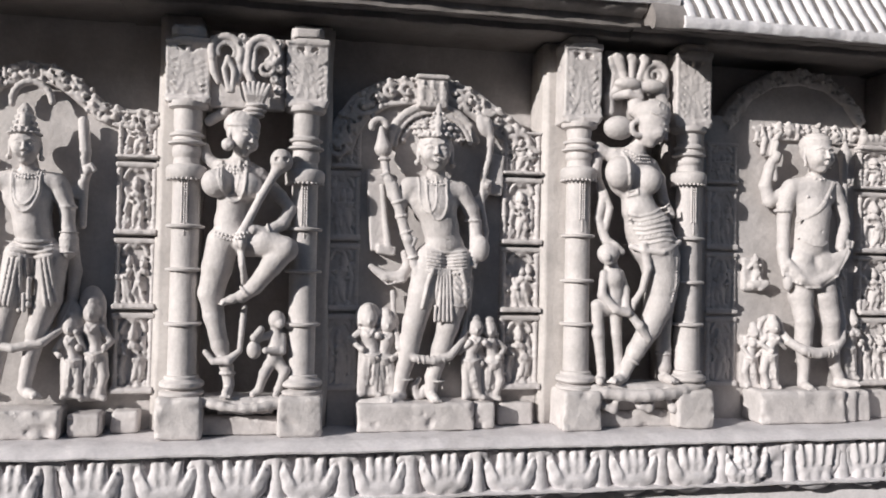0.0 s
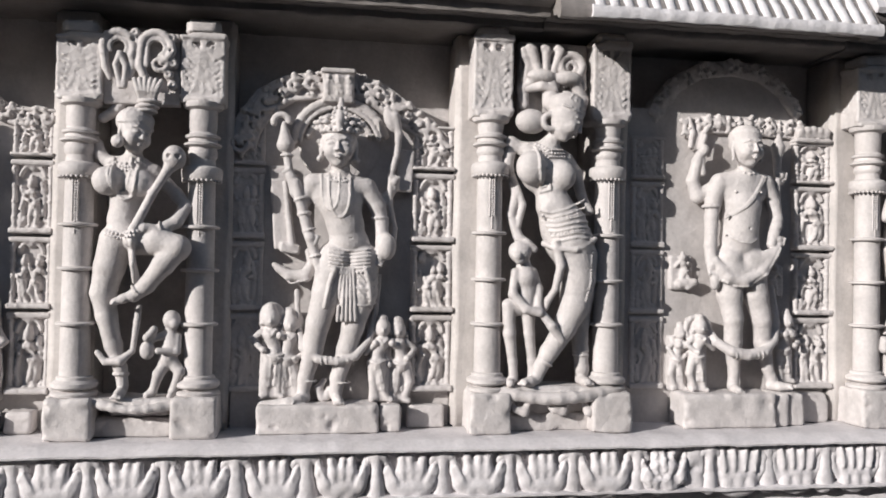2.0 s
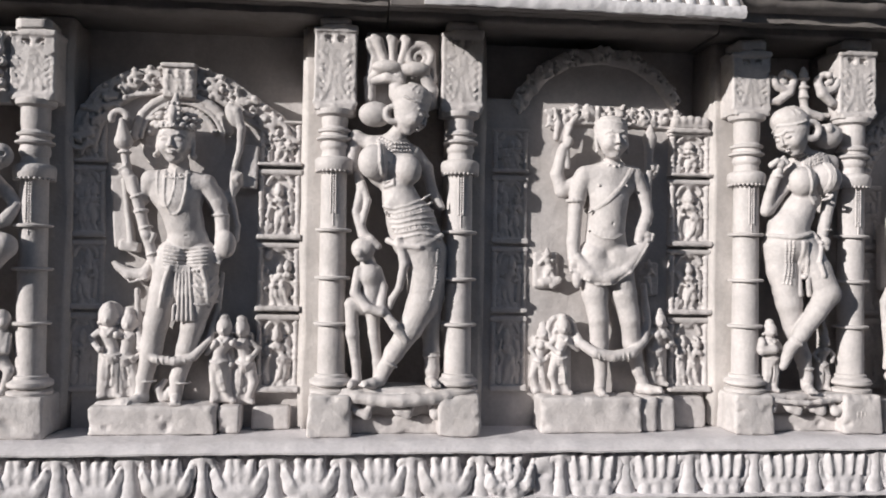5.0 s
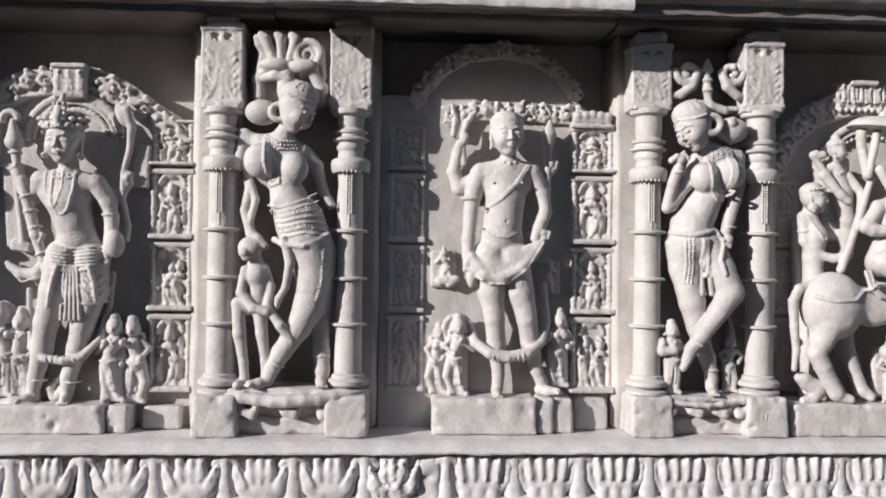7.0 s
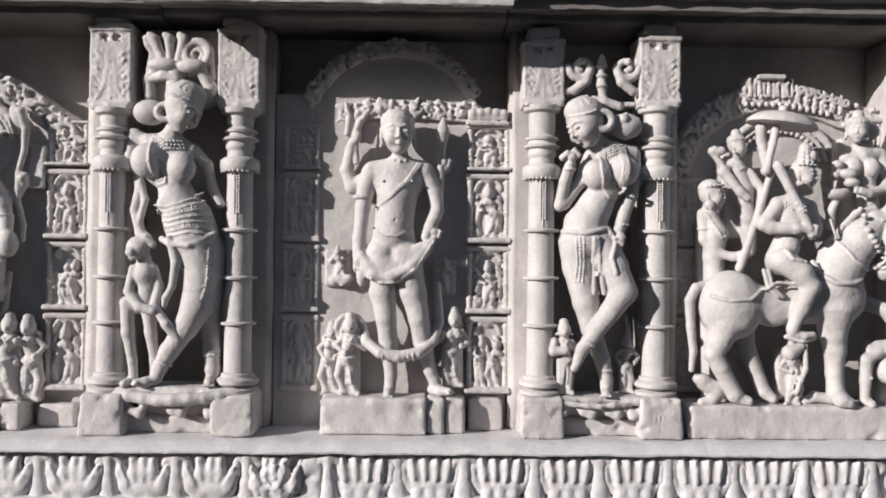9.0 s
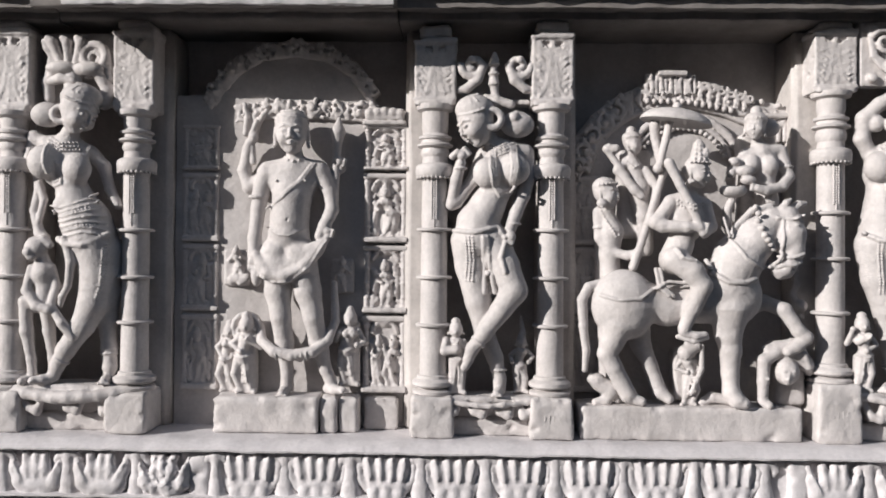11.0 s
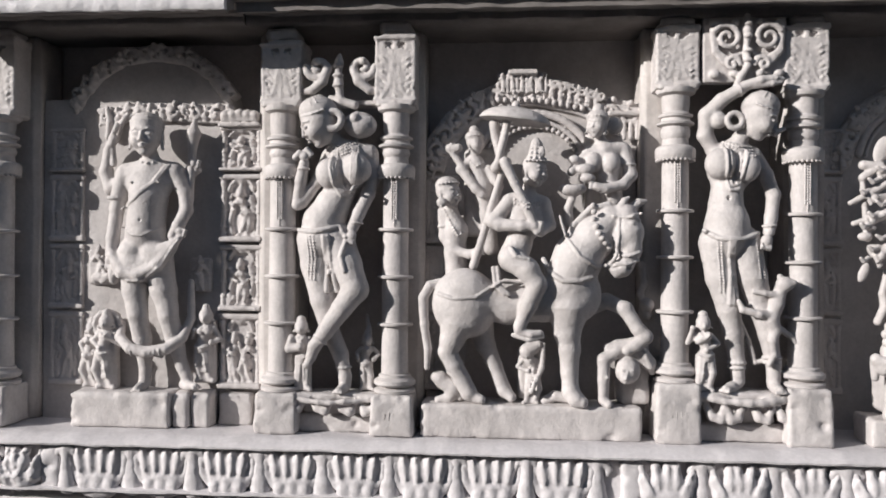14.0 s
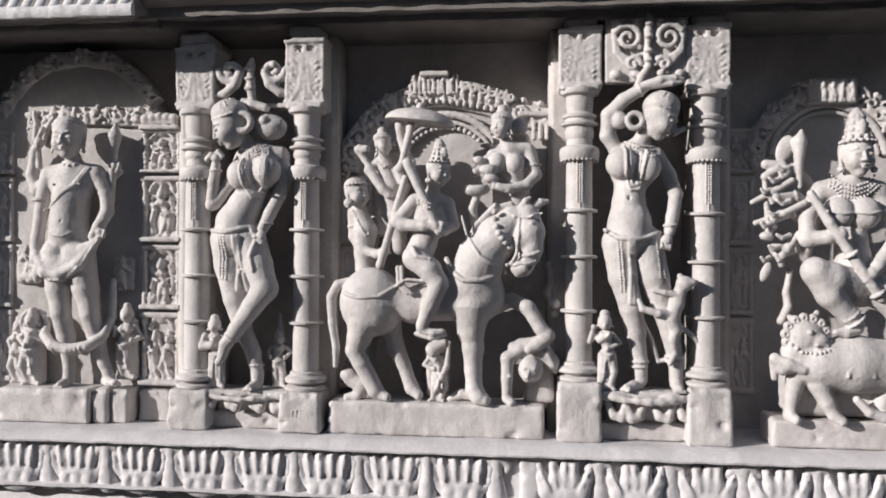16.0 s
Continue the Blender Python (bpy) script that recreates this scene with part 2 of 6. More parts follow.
def slab_profile(name, profile, x0, x1, material, step=0.012, rough=0.0015, seed=0, caps=True, parent=None, label=""):
    """A moulding: a closed outline (y, z) drawn out along x, its faces a little worn."""
    pts = []
    for (ya, za), (yb, zb) in zip(profile, profile[1:] + profile[:1]):
        n = max(1, int(math.hypot(yb - ya, zb - za) / 0.017))
        pts += [(ya + (yb - ya) * i / n, za + (zb - za) * i / n) for i in range(n)]
    m = len(pts)
    nx = max(2, int((x1 - x0) / step) + 1)
    P = np.array(pts)
    c = P.mean(0)
    nz = soft_noise((nx, m), 4, seed) * 0.65 + soft_noise((nx, m), 1.6, seed + 1) * 0.35
    nz2 = soft_noise((nx, m), 4, seed + 2) * 0.65 + soft_noise((nx, m), 1.6, seed + 3) * 0.35
    xs = np.linspace(x0, x1, nx)
    V = np.zeros((nx, m, 3))
    V[:, :, 0] = xs[:, None]
    V[:, :, 1] = P[None, :, 0] + rough * nz
    V[:, :, 2] = P[None, :, 1] + rough * nz2
    i, j = np.meshgrid(np.arange(nx - 1), np.arange(m), indexing="ij")
    j2 = (j + 1) % m
    q = np.stack([i * m + j, i * m + j2, (i + 1) * m + j2, (i + 1) * m + j], -1).reshape(-1, 4)
    area = sum(P[a][0] * P[(a + 1) % m][1] - P[(a + 1) % m][0] * P[a][1] for a in range(m))
    if area < 0:
        q = q[:, ::-1]
    mesh = array_mesh(name, V.reshape(-1, 3), q)
    bm = bmesh.new()
    bm.from_mesh(mesh)
    bmesh.ops.holes_fill(bm, edges=[e for e in bm.edges if e.is_boundary], sides=0)
    bmesh.ops.recalc_face_normals(bm, faces=bm.faces)
    for e in bm.edges:
        if len(e.link_faces) == 2 and e.calc_face_angle(0) > radians(50):
            e.smooth = False
    bm.to_mesh(mesh)
    bm.free()
    return link_mesh(name, mesh, material, parent, label)


def block_bm(x0, x1, y0, y1, z0, z1, bevel=0.004, rough=0.0012, seed=0, cell=0.03):
    """A stone block with softened, uneven edges."""
    bm = bmesh.new()
    bmesh.ops.create_cube(bm, size=1)
    for v in bm.verts:
        v.co = Vector(((x0 + x1) / 2 + v.co.x * (x1 - x0), (y0 + y1) / 2 + v.co.y * (y1 - y0), (z0 + z1) / 2 + v.co.z * (z1 - z0)))
    bmesh.ops.bevel(bm, geom=bm.edges[:], offset=bevel, segments=2, affect="EDGES")
    cuts = int(max(x1 - x0, z1 - z0) / cell)
    if cuts > 0:
        bmesh.ops.subdivide_edges(bm, edges=[e for e in bm.edges if e.calc_length() > cell], cuts=min(cuts, 8), use_grid_fill=True)
    for v in bm.verts:
        v.co += rough * noise.noise_vector(v.co * 22 + Vector((seed, 0, 0))) + rough * 0.5 * noise.noise_vector(v.co * 70)
    return bm


def lathe_bm(profile, x, y, segs=28, rough=0.0006):
    """A turned piece about an upright axis: rows of (radius, z)."""
    bm = bmesh.new()
    rings = []
    for r, z in profile:
        rings.append([bm.verts.new((x + r * math.cos(2 * math.pi * i / segs), y + r * math.sin(2 * math.pi * i / segs), z)) for i in range(segs)])
    for a, b in zip(rings, rings[1:]):
        for i in range(segs):
            bm.faces.new((a[i], a[(i + 1) % segs], b[(i + 1) % segs], b[i]))
    bm.faces.new(rings[0][::-1])
    bm.faces.new(rings[-1])
    for v in bm.verts:
        v.co += rough * noise.noise_vector(v.co * 35)
    bmesh.ops.recalc_face_normals(bm, faces=bm.faces)
    for e in bm.edges:
        if len(e.link_faces) == 2 and e.calc_face_angle(0) > radians(40):
            e.smooth = False
    return bm

# ---- ground and walls ----
LEDGE_Z = 1.040
bm = bmesh.new()
bmesh.ops.create_grid(bm, x_segments=40, y_segments=40, size=400)
for v in bm.verts:
    v.co.z = 0.0
tagged(part("ground", bm, EARTH), "dusty stone-paved ground in front of the wall", "ground", kind="structure")
# unseen dark wall added behind the camera to cut sky fill and ground bounce
tagged(part("sky_blocker_wall", block_bm(-14, 14, -3.2, -2.6, 0, 3.9, 0.02, 0.004, 5, 0.5), SOFFIT), "added unseen dark wall behind the camera that blocks low sky light", "wall", kind="structure")
tagged(part("wall_back", block_bm(-4, 8, 2.44, 3.0, 0, 3.4, 0.01, 0.002, 3, 0.05), WALL), "pale limestone niche wall behind the carved figures", "wall", kind="structure")


def arched_wall(x0, x1, y, spot, path, rise, seed):
    """The back slab of a niche: shoulders and an arched head, standing proud of the wall behind."""
    px = [spot[0] + spot[4] * (u - spot[2]) + (spot[6] * spot[5] * (spot[3] - v)) for u, v in path]
    pz = [spot[1] + spot[5] * (spot[3] - v + rise) for u, v in path]
    nx, nz = max(8, int((x1 - x0) / 0.02)), 60
    xs = np.linspace(x0, x1, nx)
    top = np.interp(xs, px, pz) + 0.004 * soft_noise((nx,), 3, seed)
    t = np.linspace(0, 1, nz)
    bottom = LEDGE_Z - 0.1
    X = np.repeat(xs[:, None], nz, 1)
    Z = bottom + (top - bottom)[:, None] * t[None, :]
    Y = y + 0.0022 * soft_noise((nx, nz), 5, seed + 1) + 0.0010 * soft_noise((nx, nz), 1.7, seed + 2)
    verts = np.concatenate([np.stack([X, Y, Z], -1).reshape(-1, 3), np.stack([X, np.full_like(X, 2.4395), Z], -1).reshape(-1, 3)])
    n = nx * nz
    i, j = np.meshgrid(np.arange(nx - 1), np.arange(nz - 1), indexing="ij")
    front = np.stack([i * nz + j, (i + 1) * nz + j, (i + 1) * nz + j + 1, i * nz + j + 1], -1).reshape(-1, 4)
    k, r = np.arange(nx - 1), np.arange(nz - 1)
    head_faces = np.stack([k * nz + nz - 1, (k + 1) * nz + nz - 1, (k + 1) * nz + nz - 1 + n, k * nz + nz - 1 + n], -1)
    left = np.stack([r, r + 1, r + 1 + n, r + n], -1)
    right = np.stack([r + (nx - 1) * nz, r + (nx - 1) * nz + n, r + 1 + (nx - 1) * nz + n, r + 1 + (nx - 1) * nz], -1)
    ob = link_mesh("niche_wall", array_mesh("niche_wall", verts, np.concatenate([front, head_faces, left, right]), False), WALL)
    tagged(ob, "pale limestone back of a shallow niche with an arched head", "wall", kind="structure")


# where each figure stands: (X, Z, u0, v0, kx, kz, lean)
G2 = (0.432, 1.138, 770, 700, 0.00163, 0.00158, -0.019)
G0 = (-0.609, 1.151, 60, 700, 0.00136, 0.00144, -0.025)
W1 = (-0.091, 1.144, 430, 700, 0.00149, 0.00151, -0.022)
W3 = (1.037, 1.157, 850, 690, 0.00162, 0.00158, -0.015)
G4 = (1.636, 1.146, 800, 700, 0.00156, 0.00156, -0.013)
W5 = (2.176, 1.145, 720, 700, 0.00156, 0.00156, -0.009)
R6 = (2.733, 1.123, 1080, 720, 0.00152, 0.00154, -0.006)
W7 = (3.289, 1.175, 1140, 690, 0.00148, 0.00152, 0.0)
D8 = (3.782, 1.113, 1480, 740, 0.00141, 0.00148, 0.0)
ARCH0 = ((-60, 165), (-20, 130), (30, 112), (80, 118), (125, 145), (165, 180), (200, 190), (262, 196))
ARCH2 = ((608, 262), (622, 222), (650, 182), (690, 158), (745, 150), (800, 148), (845, 165), (885, 195), (925, 222), (955, 258))
ARCH4 = ((640, 170), (650, 150), (690, 105), (740, 78), (800, 70), (860, 80), (905, 110), (940, 155), (950, 196))
ARCH6 = ((890, 285), (905, 245), (935, 205), (975, 175), (1020, 155), (1064, 146), (1110, 148), (1155, 160), (1200, 178), (1250, 190), (1290, 200))
ARCH8 = ((1360, 270), (1375, 220), (1410, 175), (1455, 146), (1508, 138), (1560, 146), (1605, 175), (1640, 220), (1655, 270))
arched_wall(-4, -0.338, BACK, G0, ARCH0, 14, 1)
arched_wall(0.138, 0.752, BACK, G2, ARCH2, 14, 2)
arched_wall(1.278, 1.942, BACK, G4, ARCH4, 10, 3)
arched_wall(2.428, 3.027, BACK + 0.035, R6, ARCH6, 18, 4)
arched_wall(3.528, 8, BACK + 0.095, D8, ARCH8, 16, 5)
tagged(part("wall_base", block_bm(-4, 8, 2.17, 2.6, 0.0, LEDGE_Z - 0.154, 0.01, 0.003, 4, 0.08), LEDGE),
       "plain limestone base wall below the lotus frieze", "wall", kind="structure")
tagged(slab_profile("ledge", [(2.46, LEDGE_Z), (2.158, LEDGE_Z), (2.138, LEDGE_Z - 0.003), (2.116, LEDGE_Z - 0.014), (2.106, LEDGE_Z - 0.021), (2.107, LEDGE_Z - 0.026), (2.118, LEDGE_Z - 0.028),
                              (2.146, LEDGE_Z - 0.029), (2.150, LEDGE_Z - 0.140), (2.118, LEDGE_Z - 0.146), (2.118, LEDGE_Z - 0.152), (2.46, LEDGE_Z - 0.152)],
                    -2.2, 5.6, LEDGE, 0.014, 0.0028, 21), "worn pale limestone ledge under the row of figures", "ledge", kind="structure")

# ---- cornice and eaves ----
# cornice and eave bodies carry their underside shade in the dark SOFFIT colour
COR = [(2.46, 2.172), (2.222, 2.171), (2.212, 2.178), (2.211, 2.196), (2.195, 2.200), (2.190, 2.220), (2.166, 2.221), (2.161, 2.190), (2.138, 2.187), (2.133, 2.212), (2.105, 2.218),
       (2.092, 2.232), (2.090, 2.252), (2.46, 2.56)]
tagged(slab_profile("cornice", COR, -0.420, 0.986, SOFFIT, 0.012, 0.0035, 31), "weathered stone cornice above the niches, its shade put into a dark colour", "cornice", kind="structure")
tagged(slab_profile("cornice", COR, 1.93, 6, SOFFIT, 0.014, 0.0035, 33), "weathered stone cornice above the niches, its shade put into a dark colour", "cornice", kind="structure")
DROP = [(2.46, 2.176), (2.222, 2.175), (2.212, 2.182), (2.210, 2.196), (2.185, 2.198), (2.180, 2.206), (2.130, 2.208), (2.124, 2.186), (2.092, 2.180), (2.074, 2.166),
        (2.060, 2.168), (2.054, 2.182), (2.056, 2.205), (2.20, 2.42), (2.46, 2.56)]
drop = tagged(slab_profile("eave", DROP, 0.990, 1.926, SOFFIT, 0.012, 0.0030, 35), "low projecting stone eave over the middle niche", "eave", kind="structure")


def eave_rolls(parent, x0, x1, yz0, yz1, pitch, seed):
    """Rounded roll ridges that run down the sloping eave, each an object."""
    n = int((x1 - x0) / pitch)
    (ya, za), (yb, zb) = yz0, yz1
    bm = bmesh.new()
    segs, rows = 7, 14
    nrm = Vector((0, -(zb - za), yb - ya)).normalized()
    grid = []
    for i in range(rows + 1):
        t = i / rows
        ring = []
        for j in range(segs + 1):
            a = math.pi * j / segs
            c = Vector((-math.cos(a) * pitch * 0.44, ya + (yb - ya) * t, za + (zb - za) * t)) + nrm * (math.sin(a) * 0.014 - 0.004)
            ring.append(bm.verts.new(c + 0.002 * noise.noise_vector(c * 40)))
        grid.append(ring)
    for a, b in zip(grid, grid[1:]):
        for j in range(segs):
            bm.faces.new((a[j], a[j + 1], b[j + 1], b[j]))
    bm.faces.new(grid[0])
    bmesh.ops.recalc_face_normals(bm, faces=bm.faces)
    mesh = bpy.data.meshes.new("roof_roll")
    bm.to_mesh(mesh)
    bm.free()
    for p in mesh.polygons:
        p.use_smooth = True
    rng = random.Random(seed)
    for i in range(n):
        ob = link_mesh("roof_roll", mesh, EAVE, parent)
        ob.location = (x0 + pitch * (i + 0.5), 0, rng.uniform(-0.002, 0.002))
        ob.scale.x = rng.uniform(0.92, 1.04)


# outer eave: underside shade again comes from the SOFFIT colour
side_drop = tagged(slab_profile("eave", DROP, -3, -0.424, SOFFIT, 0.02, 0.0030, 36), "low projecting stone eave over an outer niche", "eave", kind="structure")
eave_rolls(drop, 1.08, 1.925, (2.052, 2.194), (2.19, 2.40), 0.040, 1)
lip = tagged(slab_profile("eave_lip", [(2.046, 2.168), (2.040, 2.180), (2.044, 2.198), (2.060, 2.205), (2.066, 2.170)], 1.076, 1.928, EAVE, 0.008, 0.0035, 37),
             "sun-bleached rounded lip of the stone eave", "eave", kind="structure")
top_roof = tagged(slab_profile("upper_eave", [(2.080, 2.236), (2.072, 2.250), (2.080, 2.266), (2.20, 2.44), (2.33, 2.56), (2.33, 2.50), (2.10, 2.240)], -0.42, 1.074, EAVE, 0.012, 0.003, 39),
                  "sun-bleached rough edge of the upper stone eave", "eave", kind="structure")
tagged(slab_profile("upper_eave", [(2.080, 2.246), (2.072, 2.260), (2.080, 2.276), (2.20, 2.45), (2.33, 2.57), (2.33, 2.51), (2.10, 2.250)], 1.932, 6, EAVE, 0.016, 0.003, 41),
       "sun-bleached rough edge of the upper stone eave", "eave", kind="structure")


# ---- bays and pillars ----
def capital_clay(seed):
    c = Clay(seed, 1.2)
    r = random.Random(seed)
    c.box((0, 0, 38), (37, 72, 38), 2, 1)
    c.box((0, -65, 40), (39, 7, 40), 2.5, 1)
    c.limb([(-36, 60, 74, 4), (0, 66, 76, 6), (36, 60, 74, 4)], 3)
    c.box((0, 69, 40), (32, 5, 40), 2, 2)
    for s in (-1, 1):
        c.limb([(34 * s, -56, 75, 2.2), (34 * s, 52, 75, 2.2)], 1)
        c.limb([(4 * s, -52, 75.5, 1.7), (5 * s, -10, 75.5, 1.7), (9 * s, 24, 75.5, 1.8), (16 * s, 46, 76, 2.0), (27 * s, 60, 76, 2.2)], 1.2)
        c.box((12 * s, -47, 78), (6.5, 5.5, 9), 1.5, 1, cut=True)
        c.arc((20 * s, -36), 11, 60 if s > 0 else 120, 300 if s > 0 else -120, 75, 1.8, 1, 8)
        for i in range(6):
            v = -22 + i * 13
            q = r.uniform(0.8, 1.25)
            c.limb([((14 + i * 1.5) * s, v + 8, 75.5, 1.6 * q), (24 * s, v + r.uniform(-2, 2), 76, 2.2 * q), (31 * s, v - 5, 75.5, 1.6)], 1)
            c.ball((r.uniform(20, 29) * s, v + 7, 77), (3.4, 1.6, 4), 0.8, -35 * s, cut=True)
    c.limb([(0, -50, 75, 1.6), (0, 30, 75, 1.8), (0, 54, 75, 3)], 1.2)
    for i in range(7):
        c.ball((r.uniform(-5, 5), -30 + i * 13, 79), (2.4, 1.4, 4), 0.8, r.uniform(-40, 40), cut=True)
    for _ in range(4):
        c.ball((r.choice((-40, 40)), r.uniform(-75, 70), r.uniform(40, 84)), (r.uniform(3, 8), r.uniform(4, 10), r.uniform(5, 12)), 3, cut=True)
    c.ball((r.choice((-34, 34)), -74, 70), (16, 9, 22), 3, cut=True)
    return c


capital_meshes = []
for s in (3, 8, 15):
    v, q = capital_clay(s).surface(2.8)
    m = array_mesh("capital", np.stack([v[:, 0] * U, -v[:, 2] * U, -v[:, 1] * U], 1), q)
    m.materials.append(CARVED)
    capital_meshes.append(m)
PIL_Y = 2.248


def ring_profile(z, r, h, rs):
    return [(rs, z - h), (r * 0.96, z - h * 0.75), (r, z - h * 0.2), (r, z + h * 0.3), (r * 0.93, z + h * 0.8), (rs, z + h)]


def pillar(x, base_top, rings, collar, neck, cap0, cap1, cap_mesh, base_w=0.060, seed=0):
    """A round pillar: square base, ringed shaft, beaded collar, neck and carved block."""
    e = new("pillar")
    e.location = (x, PIL_Y, LEDGE_Z)
    L = LEDGE_Z
    rock("base", -base_w, base_w, -0.072, 0.075, 0.0, base_top - L + 0.003, seed + 200, CARVED, e, 2.4, 10, 5.0, taper=0.06)
    z0, r = base_top - L, 0.0365
    part("base_moulding", lathe_bm([(0.03, z0 - 0.004), (0.050, z0), (0.057, z0 + 0.004), (0.058, z0 + 0.011), (0.053, z0 + 0.015), (0.040, z0 + 0.0165), (0.040, z0 + 0.0215), (0.054, z0 + 0.023), (0.0585, z0 + 0.028),
                                    (0.0575, z0 + 0.037), (0.050, z0 + 0.042), (0.045, z0 + 0.045), (0.0445, z0 + 0.052), (r, z0 + 0.056)], 0, 0, rough=0.0014), CARVED, e)
    part("shaft", lathe_bm([(r * 1.04, z0 + 0.04), (r * 1.02, z0 + 0.12), (r, (z0 + collar - L) / 2), (r * 0.97, collar - L - 0.05), (r * 0.96, collar - L)], 0, 0), CARVED, e)
    for z in rings:
        part("ring", lathe_bm(ring_profile(z - L, 0.050, 0.0055, r * 0.9), 0, 0), CARVED, e)
    zc = collar - L
    part("collar", lathe_bm([(r * 0.9, zc - 0.014), (0.049, zc - 0.012), (0.053, zc - 0.006), (0.054, zc + 0.012), (0.052, zc + 0.020), (0.046, zc + 0.025), (0.036, zc + 0.028),
                             (0.033, zc + 0.052), (0.034, zc + 0.056)], 0, 0), CARVED, e)
    bead = bmesh.new()
    for i in range(26):
        a = 2 * math.pi * i / 26
        bmesh.ops.create_uvsphere(bead, u_segments=6, v_segments=4, radius=0.0044, matrix=Matrix.Translation((0.0492 * math.cos(a), 0.0492 * math.sin(a), zc - 0.0125)))
    part("bead_band", bead, CARVED, e)
    pend = Clay(seed + 40, 0.3)
    for s in (-1, 0, 1):
        end = 88 - 22 * abs(s)
        pend.limb([(4.2 * s, 0, -0.9, 2.1), (4.2 * s, end, -0.9, 1.9), (4.2 * s, end + 5, -0.6, 2.4)], 0.8)
        pend.beads([(4.2 * s, 3, 1), (4.2 * s, end, 1)], 1.5, 4.5)
    v, q = pend.surface(1.5)
    link_mesh("bell_chain", array_mesh("bell_chain", np.stack([v[:, 0] * U, -r - v[:, 2] * U + 0.0012, zc - 0.016 - v[:, 1] * U], 1), q), CARVED, e)
    zn = neck - L
    part("neck", lathe_bm([(0.034, zc + 0.045), (0.0385, zc + 0.052), (0.0395, zn - 0.022), (0.036, zn - 0.011), (0.049, zn - 0.006), (0.050, zn - 0.001), (0.039, zn + 0.004), (0.038, zn + 0.012), (0.045, zn + 0.015), (0.046, zn + 0.021), (0.037, zn + 0.025),
                           (0.034, zn + 0.03), (0.037, zn + 0.045), (0.037, cap0 - L - 0.018), (0.050, cap0 - L - 0.012), (0.053, cap0 - L - 0.004), (0.053, cap0 - L + 0.002)], 0, 0), CARVED, e)
    cap = link_mesh("capital", cap_mesh, CARVED, e, "square block carved with leaves")
    cap.location = (0, BACK - PIL_Y + 0.004, (cap0 + cap1) / 2 - L)
    cap.scale.z = (cap1 - cap0) / (144 * U)
    if seed in (6, 7):
        marks = bmesh.new()
        for i, (dx, hh) in enumerate(((-0.018, 0.016), (-0.006, 0.022), (0.006, 0.020), (0.018, 0.017))):
            bmesh.ops.create_cube(marks, size=1, matrix=Matrix.Translation((dx, -0.0662, (base_top - L) * 0.5)) @ Matrix.Diagonal((0.002, 0.008, hh, 1)))
        part("worn_inscription", marks, CARVED, e, "faint unreadable chiselled strokes")
    top = min(2.176, cap1 + 0.032) - L
    part("abacus", block_bm(-0.044, 0.042, -0.035, 0.066, cap1 - L - 0.004, top, 0.006, 0.003, seed + 3, 0.02), CARVED, e)
    return tagged(e, "ringed round limestone pillar with a carved square capital", "pillar", "pillars of the figure bays", "thing")


STD = ((1.341, 1.472, 1.603), 1.758, 1.838)
pillar(-0.250, 1.145, (1.335, 1.478, 1.592), 1.728, 1.815, 1.918, 2.090, capital_meshes[0], seed=1)
pillar(0.060, 1.145, (1.335, 1.478, 1.592), 1.728, 1.815, 1.922, 2.108, capital_meshes[1], seed=2)
pillar(0.848, 1.150, (1.340, 1.465, 1.595), 1.768, 1.848, 1.922, 2.155, capital_meshes[2], seed=3)
pillar(1.196, 1.150, (1.340, 1.465, 1.595), 1.768, 1.848, 1.926, 2.155, capital_meshes[0], seed=4)
pillar(2.030, 1.150, STD[0], STD[1], STD[2], 1.945, 2.130, capital_meshes[1], seed=5)
pillar(2.351, 1.150, STD[0], STD[1], STD[2], 1.945, 2.145, capital_meshes[2], seed=6)
pillar(3.114, 1.195, (1.385, 1.532, 1.657), 1.806, 1.895, 1.985, 2.155, capital_meshes[0], seed=7)
pillar(3.450, 1.188, (1.372, 1.520, 1.648), 1.800, 1.885, 1.975, 2.155, capital_meshes[2], seed=8)
for x0, x1, xl, xr, s in ((-0.335, 0.135, -0.250, 0.060, 1), (0.755, 1.275, 0.848, 1.196, 2), (1.945, 2.425, 2.030, 2.351, 3), (3.030, 3.525, 3.114, 3.450, 4)):
    for a, b in ((x0, xl + 0.030), (xr - 0.030, x1)):
        tagged(part("bay_jamb", block_bm(a, b, 2.296, 2.436, LEDGE_Z, 2.170, 0.008, 0.005, s, 0.02), JAMB), "projecting limestone jamb behind a pillar", "wall", kind="structure")
    tagged(rock("dado_block", xl + 0.04, xr - 0.04, 2.225, 2.43, LEDGE_Z, 1.090, s + 90, CARVED, None, 2.6, 8), "rough limestone block between two pillar bases", "block", "blocks between pillar bases")

